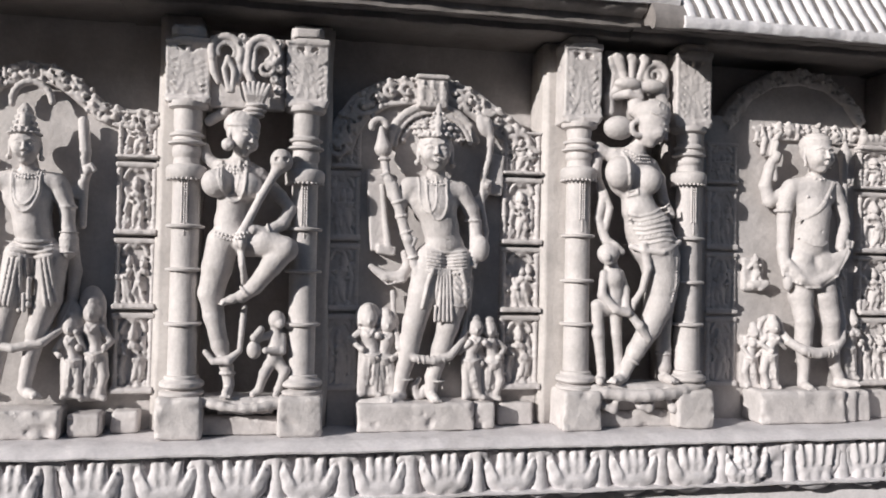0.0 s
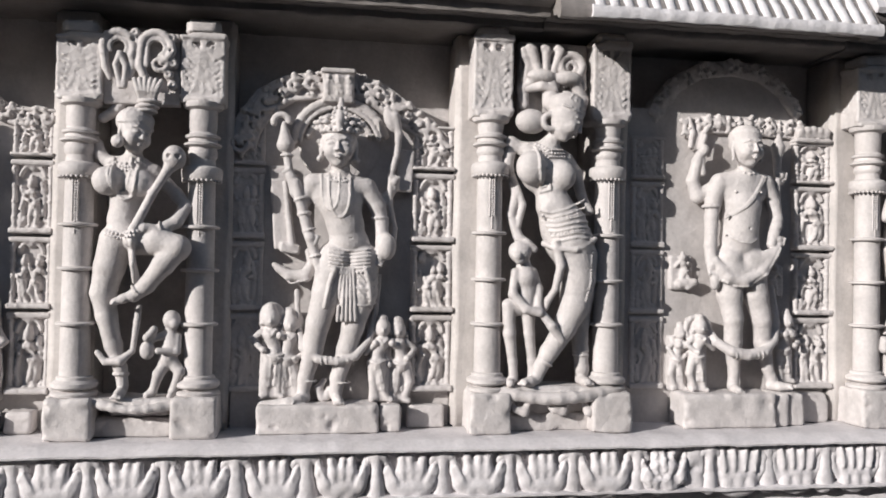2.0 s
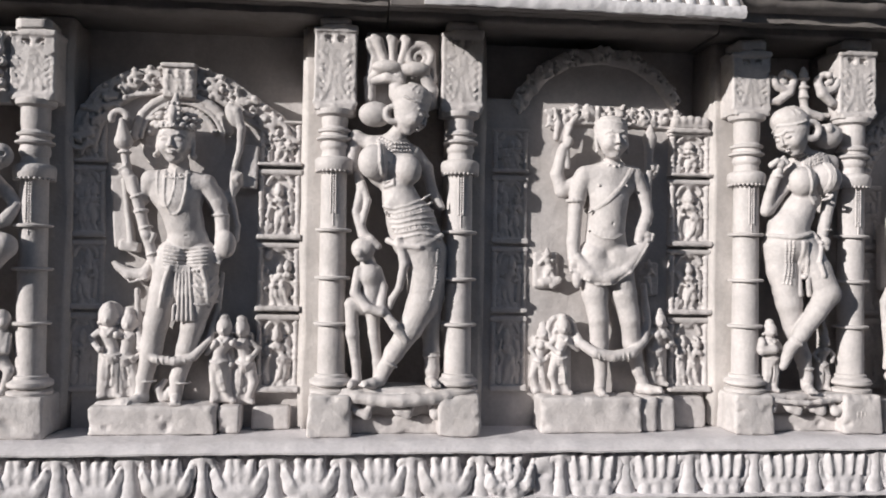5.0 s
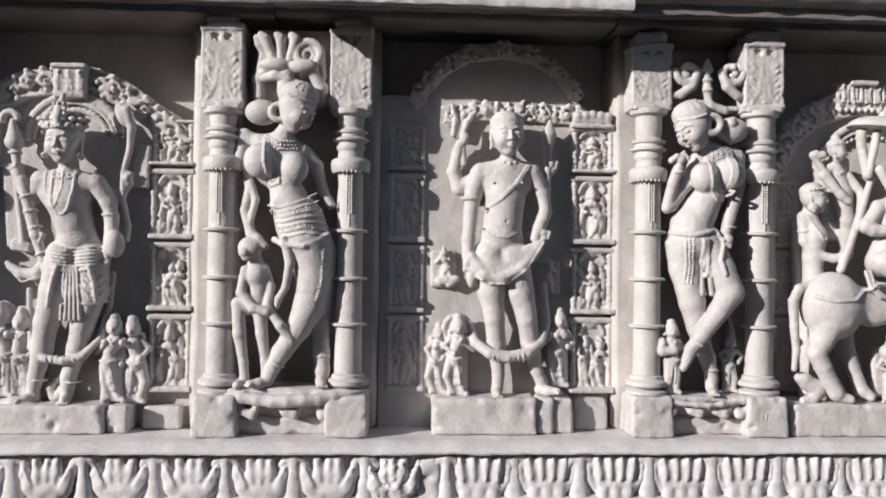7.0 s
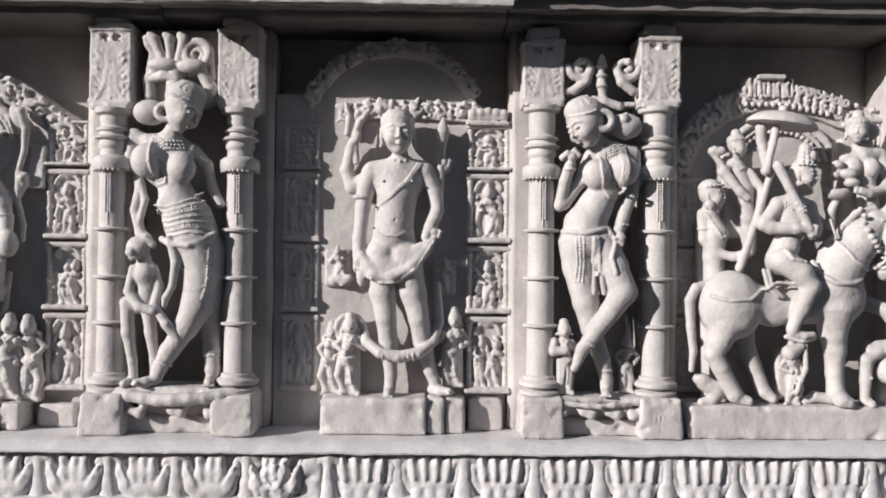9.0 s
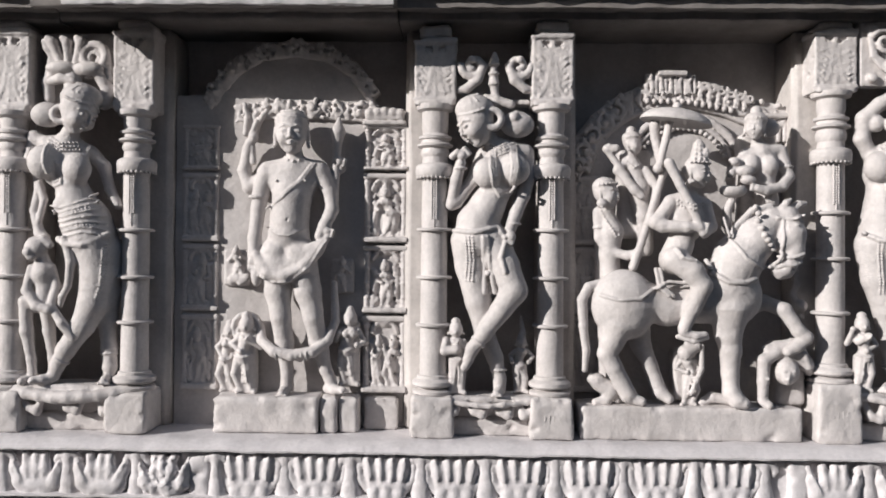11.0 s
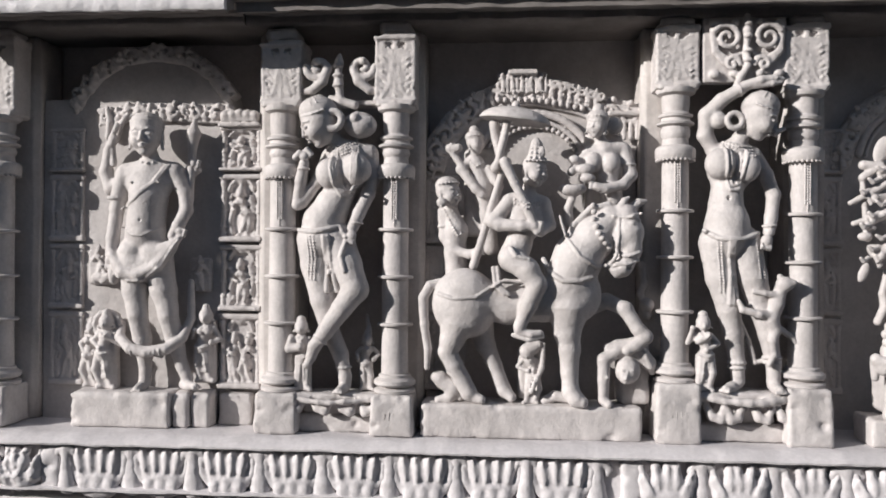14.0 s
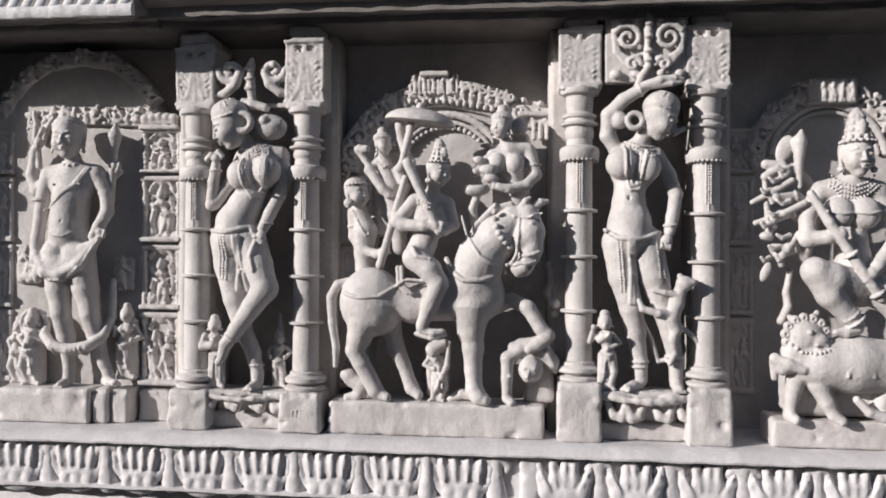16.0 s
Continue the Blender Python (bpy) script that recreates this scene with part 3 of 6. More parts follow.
# ---- plinths ----
for name, x0, x1, z1, y0, s in (("god_plinth", 0.215, 0.545, 1.118, 2.225, 1), ("god_plinth", 1.428, 1.716, 1.140, 2.215, 2), ("god_plinth", -0.86, -0.545, 1.115, 2.225, 3),
                                ("god_plinth", 2.428, 3.020, 1.130, 2.195, 4), ("god_plinth", 3.610, 4.30, 1.112, 2.195, 5)):
    tagged(rock("plinth", x0, x1, y0, BACK - 0.002, LEDGE_Z, z1, s + 50, CARVED, None, 2.0, 12, 3.0), "rough pale limestone plinth under a carved figure", "plinth", "plinths under the figures")
for x0, x1, z1, y0, s in ((0.548, 0.606, 1.114, 2.238, 6), (1.719, 1.766, 1.139, 2.228, 7), (1.769, 1.823, 1.137, 2.240, 8), (-0.53, -0.45, 1.10, 2.245, 9), (-0.43, -0.36, 1.10, 2.275, 10), (0.63, 0.735, 1.105, 2.29, 11), (1.835, 1.93, 1.13, 2.285, 12)):
    tagged(rock("plinth", x0, x1, y0, BACK - 0.002, LEDGE_Z, z1, s + 70, CARVED, None, 1.2, 2, 2.5), "narrow limestone block beside a larger plinth", "plinth", "plinths under the figures")

# ---- lotus frieze ----
frieze = tagged(new("lotus_frieze"), "carved band of lotus flowers below the ledge", "frieze", kind="structure")


def fan_lotus(seed, wear=1.4):
    c = Clay(seed, wear)
    r = random.Random(seed)
    c.ball((0, 52, 2), (44, 40, 9), 6)
    c.ball((0, 66, 12), (36, 19, 15), 7)
    for e in (-1, 1):
        c.limb([(14 * e, 68, 16, 13), (30 * e, 55, 16, 13), (39 * e, 36, 15, 9), (43 * e, 17, 13, 6)], 6)
        c.cap((26 * e, 52, 28), (39 * e, 26, 24), 3, 2.5, 3)
    for x in (-18, 0, 18):
        lean = x + r.uniform(-3, 3)
        c.limb([(x * 0.6, 60, 16, 10), (x * 0.85, 36, 18, 9.5), (lean, 12 + r.uniform(0, 4), 16, 7.5)], 5)
        c.cap((x * 0.8, 46, 26), (lean, 16, 24), 2.6, 2.2, 3)
    c.ball((0, 60, 24), (20, 9, 7), 4)
    return c


def palm_lotus(seed, wear=1.2):
    c = Clay(seed, wear)
    c.ball((0, 74, 8), (36, 17, 15), 5)
    c.ball((0, 40, 5), (46, 36, 12), 6)
    for x in (-22, 0, 22):
        c.ball((x, 68, 16), (12, 14, 10), 3)
    c.limb([(-30, 54, 14, 6), (0, 56, 18, 6), (30, 54, 14, 6)], 4)
    for x, t in ((-30, -16), (-10, -5), (10, 5), (30, 16)):
        c.ball((x, 29, 14), (11, 27, 10), 4.5, t)
        c.cap((x * 0.95, 44, 23), (x * 1.1, 12, 23), 3, 2.5, 3)
    for e in (-1, 1):
        c.limb([(34 * e, 62, 10, 7), (47 * e, 46, 11, 7), (49 * e, 24, 12, 7), (44 * e, 12, 12, 5)], 3)
    return c


def bud_stem(seed, wear=1.4):
    c = Clay(seed, wear)
    c.limb([(0, 74, 6, 19), (0, 58, 9, 14), (0, 40, 12, 10), (0, 10, 14, 11)], 6)
    for e in (-1, 1):
        c.limb([(0, 10, 14, 9), (13 * e, 13, 14, 7), (20 * e, 24, 12, 6), (17 * e, 34, 10, 4)], 3)
    return c


def local_mesh(name, clay, vox=3.2):
    v, q = clay.surface(vox)
    m = array_mesh(name, np.stack([v[:, 0] * U, -v[:, 2] * U, -v[:, 1] * U], 1), q)
    m.materials.append(LEDGE if name != "relief_panel" else CARVED)
    return m


fans = [local_mesh("lotus_flower", fan_lotus(s)) for s in (1, 2, 3, 4, 13, 14)]
palms = [local_mesh("lotus_flower", palm_lotus(s)) for s in (5, 6, 7, 8, 15, 16)]
stems = [local_mesh("lotus_stem", bud_stem(s)) for s in (9, 10, 11, 12)]
rng = random.Random(5)
spots = [(-1.519 + 0.1785 * i, fans, 0.0893) for i in range(16)] + [(1.553 + 0.1785 * i, palms, 0.0893) for i in range(8)] + [(3.075 + 0.1785 * i, fans, 0.0893) for i in range(14)]
for x, kind, half in spots:
    ob = link_mesh("lotus_flower", rng.choice(kind), LEDGE, frieze)
    ob.location = (x + rng.uniform(-0.004, 0.004), 2.153, LEDGE_Z - 0.022)
    ob.scale = (rng.uniform(0.94, 1.04), rng.uniform(0.62, 0.82), rng.uniform(1.04, 1.11))
    ob = link_mesh("lotus_stem", rng.choice(stems), LEDGE, frieze)
    ob.location = (x + half + rng.uniform(-0.005, 0.005), 2.153, LEDGE_Z - 0.022)
    ob.scale = (rng.uniform(0.85, 1.15), rng.uniform(0.62, 0.85), rng.uniform(0.98, 1.06))
ob = link_mesh("lotus_flower", local_mesh("lotus_flower", fan_lotus(77, 5.0)), LEDGE, frieze, "badly worn lotus flower")
ob.location = (1.325, 2.160, LEDGE_Z - 0.026)
for x, w, s in ((1.418, 0.030, 1), (2.985, 0.026, 2)):
    ob = rock("joint_block", x - w, x + w, 2.128, 2.158, LEDGE_Z - 0.150, LEDGE_Z - 0.024, 400 + s, LEDGE, frieze, 3.5, 8, 6.0)
ob = link_mesh("lotus_stem", stems[1], LEDGE, frieze)
ob.location = (1.553 - 0.0893, 2.158, LEDGE_Z - 0.026)


# ---- carved figures ----
def head(c, x, v, d, s, yaw=0.0, roll=0.0, band=True, ears=(-1, 1), ring=0.15):
    """A carved head: skull, jaw, brows, lids, nose, lips, long ears with rings."""
    cy, sy, cr, sr = math.cos(radians(yaw)), math.sin(radians(yaw)), math.cos(radians(roll)), math.sin(radians(roll))

    def P(a, b, f):
        a, b, f = a * s, b * s, f * s
        xx, dd = a * cy + f * sy, -a * sy + f * cy
        return (x + xx * cr - b * sr, v + xx * sr + b * cr, d + dd)
    c.ball(P(0, -0.18, -0.08), (0.74 * s, 0.84 * s, 0.78 * s), 2, roll)
    c.ball(P(0, 0.10, 0.14), (0.62 * s, 0.86 * s, 0.62 * s), 5, roll)
    c.ball(P(0, 0.82, 0.38), (0.20 * s, 0.15 * s, 0.17 * s), 7, roll)
    for e in (-1, 1):
        c.ball(P(0.32 * e, 0.32, 0.48), 0.26 * s, 8)
        c.ball(P(0.27 * e, -0.02, 0.89), (math.hypot(0.21 * cy, 0.15 * sy) * s, 0.10 * s, math.hypot(0.15 * cy, 0.21 * sy) * s), 4, roll, cut=True)
        c.limb([(*P(0.52 * e, -0.13, 0.55), 0.035 * s), (*P(0.30 * e, -0.23, 0.70), 0.04 * s), (*P(0.07 * e, -0.15, 0.76), 0.045 * s)], 2.5)
        c.ball(P(0.27 * e, 0.02, 0.67), (math.hypot(0.19 * cy, 0.10 * sy) * s, 0.085 * s, math.hypot(0.10 * cy, 0.19 * sy) * s), 1.5, roll)
    c.limb([(*P(0, -0.18, 0.72), 0.05 * s), (*P(0, 0.10, 0.82), 0.06 * s), (*P(0, 0.27, 0.88), 0.085 * s)], 2)
    for e in (-1, 1):
        c.ball(P(0.10 * e, 0.29, 0.78), 0.065 * s, 2)
        c.cap(P(0.02 * e, 0.49, 0.78), P(0.17 * e, 0.51, 0.70), 0.045 * s, 0.03 * s, 1)
    c.cap(P(-0.08, 0.60, 0.75), P(0.08, 0.60, 0.75), 0.055 * s, 0.055 * s, 1)
    for e in ears:
        c.limb([(*P(0.68 * e, -0.15, 0.0), 0.12 * s), (*P(0.73 * e, 0.20, 0.02), 0.09 * s), (*P(0.72 * e, 0.52, 0.06), 0.08 * s)], 1.5)
        c.ball(P(0.76 * e, 0.64, 0.08), ring * s, 1.5)
        c.ball(P(0.76 * e, 0.64, 0.28), ring * 0.55 * s, 0.8)
    if band:
        pts = [(*P(math.sin(a) * 0.76, -0.52 - 0.06 * math.cos(a), math.cos(a) * 0.70), 0.075 * s) for a in [radians(t) for t in range(-90, 91, 20)]]
        c.limb(pts, 1)
        c.beads([p[:3] for p in pts], 0.07 * s, 0.2 * s)
    return P


def hair(c, P, s, kind):
    if kind == "tall_crown":
        c.cap(P(0, -0.65, 0.05), P(0, -1.65, 0.0), 0.58 * s, 0.36 * s, 2)
        for i, b in enumerate((-0.75, -1.05, -1.35, -1.65)):
            r = 0.62 - 0.1 * i
            for a in range(-75, 76, 30):
                c.ball(P(math.sin(radians(a)) * r, b, math.cos(radians(a)) * r), 0.11 * s, 0.8)
        c.ball(P(0, -1.15, 0.58), (0.18 * s, 0.36 * s, 0.12 * s), 1)
        c.ball(P(0, -1.9, 0), 0.2 * s, 1.5)
    elif kind == "locks":
        c.ball(P(0, -0.72, -0.05), (0.82 * s, 0.40 * s, 0.72 * s), 2)
        for b, w, m in ((-0.66, 0.92, 7), (-0.90, 0.98, 8), (-1.10, 0.74, 6)):
            for i in range(m):
                a = -1.35 + 2.7 * i / (m - 1)
                x, f = math.sin(a) * w, math.cos(a) * 0.66 * min(1, w)
                c.ball(P(x, b, f), (0.17 * s, 0.12 * s, 0.15 * s), 1.4)
        c.band([(*P(math.sin(a) * 0.80, -0.50, math.cos(a) * 0.72), 0.05 * s) for a in [radians(t) for t in range(-80, 81, 20)]])
        c.limb([(*P(0.02, -0.62, 0.76), 0.13 * s), (*P(0.02, -0.95, 0.70), 0.20 * s), (*P(0.03, -1.25, 0.55), 0.24 * s), (*P(0.04, -1.55, 0.45), 0.18 * s), (*P(0.05, -1.95, 0.36), 0.09 * s)], 1.5)
        for b, w in ((-0.85, 0.22), (-1.08, 0.26), (-1.30, 0.25), (-1.50, 0.20)):
            for e in (-1, 0, 1):
                c.ball(P(0.03 + w * e, b, 0.86 + 0.25 * b * 0.4 - 0.05 * abs(e)), 0.09 * s, 0.8)
    elif kind == "cap":
        c.ball(P(0, -0.45, -0.10), (0.74 * s, 0.60 * s, 0.78 * s), 1)
        for b in (-0.62, -0.78, -0.92):
            w = math.sqrt(max(0.05, 1 - ((b + 0.45) / 0.60) ** 2)) * 0.76
            c.limb([(*P(math.sin(a) * w, b, math.cos(a) * w - 0.08), 0.05 * s) for a in [radians(t) for t in range(-90, 91, 22)]], 0.6)
    elif kind == "smooth":
        c.ball(P(0, -0.50, -0.20), (0.84 * s, 0.66 * s, 0.82 * s), 1.2)
        c.limb([(*P(math.sin(a) * 0.84, -0.58 + 0.30 * abs(math.sin(a)), math.cos(a) * 0.74 - 0.12), 0.05 * s) for a in [radians(t) for t in range(-95, 96, 19)]], 0.8)
        for t in range(-80, 81, 20):
            c.limb([(*P(0.84 * math.cos(a) * math.sin(radians(t)), -0.50 - 0.66 * math.sin(a), -0.20 + 0.82 * math.cos(a) * math.cos(radians(t))), 0.035 * s) for a in [radians(q) for q in (18, 38, 58, 78, 100, 125)]], 0.8)
    elif kind == "turban":
        c.ball(P(0, -0.5, -0.05), (0.85 * s, 0.6 * s, 0.82 * s), 1)
        c.ball(P(0.0, -1.15, -0.05), (0.45 * s, 0.42 * s, 0.42 * s), 1.5)


def necklace(c, x, v, w, drop, d, r=2.0, rows=2, bulge=6.0):
    """Bead strings and a long looped chain over the chest."""
    for i in range(rows):
        pts = []
        for k in range(9):
            a = math.pi * k / 8
            pts.append((x - (w + 4 * i) * math.cos(a), v + (10 + 6 * i) * math.sin(a), d + bulge * math.sin(a)))
        c.beads(pts, r, 2.1 * r)
    pts = [(x - w * 0.9 * math.cos(math.pi * k / 10), v + drop * math.sin(math.pi * k / 10) ** 0.55, d + bulge * 1.5 * math.sin(math.pi * k / 10), r * 1.15) for k in range(11)]
    c.band(pts)
    pts = [(p[0] * 0.84 + x * 0.14, v + (p[1] - v) * 0.84, p[2] + 0.5, r * 0.8) for p in pts]
    c.band(pts)


def chain(c, pts):
    """A doubled long chain with a broad looped end, laid over the chest."""
    c.band([(*p[:3], 3.2) for p in pts])
    mx = sum(p[0] for p in pts) / len(pts)
    mv = min(p[1] for p in pts)
    c.band([(mx + (p[0] - mx) * 0.55, mv + (p[1] - mv) * 0.90, p[2], 2.6) for p in pts])


def cuff(c, p, r, t=2.2, tilt=(1.0, 0.0)):
    """A bangle round a limb at p."""
    n = 12
    ux, uv = tilt
    pts = [(p[0] + r * math.cos(a) * ux, p[1] + r * math.cos(a) * uv, p[2] + r * math.sin(a), t) for a in [2 * math.pi * i / n for i in range(n + 1)]]
    c.limb(pts, 0.8)


def foot(c, heel, toe, w=7.0):
    """A foot with toes, flat on the ground."""
    h, t = np.array(heel, float), np.array(toe, float)
    c.limb([(*h, w), (*((h + t) / 2 + (0, 0.10 * w, 0)), w * 0.95), (*t, w * 0.75)], 4)
    way = (t - h) / max(np.linalg.norm(t - h), 1e-6)
    side = np.array((way[2], 0, -way[0]))
    if abs(side[0]) < 0.2:
        side = np.array((0.3, 0.0, 0.95))
    for i in range(5):
        o = t + side * (i - 2) * w * 0.42 + way * w * 0.5
        c.cap(t + side * (i - 2) * w * 0.3, o + (0, w * 0.25, 0), w * 0.33, w * 0.3, 0.8)


def hand(c, p, way, s=7.0):
    """A closed or loose hand: palm and four fingers."""
    p = np.array(p, float)
    w = np.array(way, float) / np.linalg.norm(way)
    side = np.array((-w[1], w[0], 0))
    c.ball(p, (s, s, s * 0.8), 2)
    for i in range(4):
        o = p + side * (i - 1.5) * s * 0.5
        c.limb([(*(o + w * s * 0.5), s * 0.30), (*(o + w * s * 1.25 + (0, 0, s * 0.25)), s * 0.30), (*(o + w * s * 1.6), s * 0.24)], 0.8)


def imp(c, x, v, h, d, seed, lean=0.0, female=False):
    """A small attendant in relief, h tall, standing at v."""
    r = random.Random(seed)
    s = h * 0.115
    sway = lean if lean else r.choice((-1, 1)) * r.uniform(0.02, 0.06)
    hip = (x + sway * h, v - h * 0.46, d)
    neck = (x - sway * h * 0.3, v - h * 0.76, d + 1)
    c.limb([(*neck, h * 0.045), (neck[0], v - h * 0.70, d + 1, h * 0.085), (hip[0], v - h * 0.56, d, h * 0.065), (*hip, h * 0.095)], 3)
    for e in (-1, 1):
        kx = hip[0] + e * h * 0.07 + r.uniform(-0.04, 0.04) * h
        c.limb([(hip[0] + e * h * 0.045, hip[1], d, h * 0.07), (kx, v - h * 0.25, d + 2, h * 0.052), (x + e * h * 0.065, v - h * 0.04, d, h * 0.036), (x + e * h * 0.11, v - h * 0.02, d + 3, h * 0.034)], 2)
        ex, ev = neck[0] + e * h * 0.19, v - h * 0.60 + r.uniform(-0.05, 0.05) * h
        hx, hv = neck[0] + e * r.uniform(0.02, 0.16) * h, v - h * r.choice((0.45, 0.52, 0.68, 0.8))
        c.limb([(neck[0] + e * h * 0.10, v - h * 0.71, d, h * 0.042), (ex, ev, d, h * 0.034), (hx, hv, d + h * 0.07, h * 0.03), (hx, hv - 2, d + h * 0.08, h * 0.036)], 1.5)
        if female:
            c.ball((neck[0] + e * h * 0.05, v - h * 0.68, d + h * 0.07), h * 0.052, 1.5)
    c.box((hip[0] * 0.5 + x * 0.5, v - h * 0.24, d - h * 0.03), (h * 0.11, h * 0.24, h * 0.05), h * 0.03, 3)
    for o in (-1, 0, 1):
        c.band([(hip[0] + o * h * 0.025, v - h * 0.45, d + h * 0.08, h * 0.013), (x + o * h * 0.03, v - h * 0.14, d + h * 0.05, h * 0.016)])
    c.band([(hip[0] - h * 0.10, v - h * 0.48, d + h * 0.05, h * 0.016), (hip[0], v - h * 0.455, d + h * 0.10, h * 0.016), (hip[0] + h * 0.10, v - h * 0.48, d + h * 0.05, h * 0.016)])
    c.band([(neck[0] - h * 0.06, v - h * 0.75, d + h * 0.06, h * 0.014), (neck[0], v - h * 0.68, d + h * 0.10, h * 0.014), (neck[0] + h * 0.06, v - h * 0.75, d + h * 0.06, h * 0.014)])
    hx, hv = neck[0], v - h * 0.87
    c.ball((hx, hv, d + 2), (s * 0.8, s * 0.95, s * 0.85), 1.5)
    c.ball((hx, hv + s * 0.3, d + 2 + s * 0.4), (s * 0.5, s * 0.5, s * 0.45), 2)
    c.cap((hx, hv, d + 2 + s * 0.8), (hx, hv + s * 0.3, d + 2 + s * 0.9), s * 0.1, s * 0.14, 0.8)
    for e in (-1, 1):
        c.ball((hx + e * s * 0.3, hv + s * 0.02, d + 2 + s * 0.7), s * 0.12, 0.6)
        c.ball((hx + e * s * 0.85, hv + s * 0.5, d + 2), s * 0.22, 0.8)
    if r.random() < 0.5:
        c.ball((hx, hv - s * 0.9, d + 1), (s * 0.55, s * 0.5, s * 0.5), 1)
    else:
        c.cap((hx, hv - s * 0.5, d + 1), (hx, hv - s * 1.05, d + 1), s * 0.62, s * 0.45, 1)


STATUE = "statues in the niches"


def statue(name, clay, spot, label, vox=2.0, group=STATUE, category="statue"):
    return tagged(carve(name, clay, spot, CARVED, vox * 0.82), label, category, group)


# god with a tall crown of locks, staff and long stalk
c = Clay(2, 0.6)
P = head(c, 772, 263, 50, 40, -4, 2, ears=(-1, 1))
hair(c, P, 40, "locks")
c.limb([(775, 298, 40, 16), (774, 320, 36, 17)], 5)
c.ball((770, 350, 36), (46, 36, 25), 8)
c.limb([(730, 330, 36, 18), (775, 332, 36, 22), (816, 334, 36, 18)], 8)
c.limb([(776, 370, 38, 36), (783, 400, 38, 30), (788, 425, 36, 30)], 8)
c.ball((790, 432, 40), (34, 26, 24), 6)
c.ball((790, 425, 62), (3, 3, 4), 1, cut=True)
necklace(c, 773, 312, 20, 78, 55, 2.0, 2, 6)
for v, t in ((444, 2.4), (450, 2.2), (456, 2.2), (462, 2.2), (468, 2.2), (474, 2.2), (480, 2.2)):
    c.band([(756, v, 50, t), (775, v + 3, 64, t), (800, v + 3, 66, t), (825, v, 52, t)])
c.beads([(760, 482, 60), (790, 488, 66), (822, 482, 58)], 2.6, 5.5)
c.box((786, 522, 50), (13, 48, 10), 5, 4)
for x in (776, 781, 786, 791, 796):
    c.band([(x, 478, 66, 2.4), (x + (x - 786) * 0.5 - 2, 568, 60, 3.0)])
for o in (0, 14, 28):
    c.band([(804, 486 + o, 62, 1.8), (815, 500 + o, 64, 1.8), (828, 502 + o, 60, 1.8), (838, 488 + o, 50, 1.8)])
c.band([(816, 478, 58, 4), (822, 500, 60, 4), (826, 545, 54, 4)])
c.band([(765, 478, 58, 4), (756, 505, 58, 3.5), (748, 545, 54, 3)])
c.limb([(766, 460, 36, 30), (752, 520, 38, 25), (737, 575, 36, 20), (728, 620, 32, 17.5), (716, 672, 30, 12.5), (712, 695, 30, 11)], 5)
c.limb([(812, 460, 36, 29), (812, 520, 36, 25), (796, 580, 36, 19), (786, 620, 32, 17), (770, 672, 30, 12.5), (768, 695, 30, 11)], 5)
foot(c, (716, 704, 32), (694, 708, 50), 9)
foot(c, (768, 704, 30), (772, 708, 58), 9)
for x, v in ((722, 645), (778, 648)):
    cuff(c, (x, v + 30, 31), 13, 2.0)
for v in (510, 540):
    c.band([(800, v, 54, 2), (815, v + 3, 60, 2), (834, v - 2, 48, 2)])
c.limb([(820, 336, 36, 17), (838, 368, 36, 14), (845, 395, 38, 12), (846, 430, 44, 11), (842, 452, 48, 10)], 4)
cuff(c, (842, 388, 37), 13.5, 2.6)
c.ball((852, 438, 48), (17, 24, 17), 4)
hand(c, (840, 460, 50), (-0.3, 1, 0.2), 8)
c.limb([(822, 340, 26, 13), (850, 360, 22, 10), (868, 330, 24, 8), (870, 318, 28, 8)], 3)
hand(c, (868, 322, 32), (0.3, -1, 0), 7)
c.limb([(868, 205, 34, 9), (876, 235, 32, 7), (872, 275, 30, 5.5), (862, 310, 30, 5), (860, 360, 28, 5), (868, 405, 26, 5.5), (866, 430, 26, 5)], 2)
c.ball((862, 212, 32), (12, 22, 9), 2, -20)
c.box((888, 300, 14), (14, 38, 8), 3, 2, 4)
c.limb([(726, 336, 34, 15), (712, 362, 34, 12), (700, 345, 36, 10), (693, 322, 40, 9)], 4)
hand(c, (690, 318, 42), (-0.5, -0.8, 0), 8)
c.limb([(700, 330, 42, 9), (712, 380, 44, 9), (722, 420, 46, 9), (736, 468, 46, 8), (742, 488, 46, 7)], 2)
for f in (0.18, 0.34, 0.52, 0.80):
    cuff(c, (700 + 42 * f, 330 + 158 * f, 42 + 4 * f), 10.5, 2.0, (0.95, -0.3))
cuff(c, (714, 384, 44), 10, 2.2)
hand(c, (724, 425, 50), (1, 0.4, 0), 9)
c.ball((742, 480, 46), (10, 13, 10), 2)
c.arc((676, 224), 13, 10, 190, 32, 5.5, 2, 8)
c.limb([(680, 226, 32, 4), (683, 264, 32, 15), (684, 274, 32, 7), (690, 315, 36, 7)], 2)
for v in (272, 282):
    cuff(c, (685, v, 33), 9, 2.4)
c.limb([(682, 330, 24, 5), (688, 390, 22, 5), (694, 440, 22, 7)], 2)
c.box((676, 372, 8), (17, 74, 8), 4, 3, -3)
c.box((690, 444, 16), (17, 9, 12), 4, 3, 8)
c.limb([(664, 474, 14, 5), (690, 492, 18, 10), (716, 492, 22, 11), (728, 470, 22, 9), (722, 450, 22, 7)], 3)
c.band([(664, 480, 20, 2.2), (692, 506, 26, 2.2), (722, 498, 30, 2.2)])
c.limb([(702, 520, 18, 5), (704, 580, 22, 5), (712, 618, 34, 7), (738, 636, 46, 7), (770, 640, 50, 7), (800, 632, 46, 7), (824, 602, 34, 6), (836, 550, 24, 5), (842, 490, 20, 5)], 2)
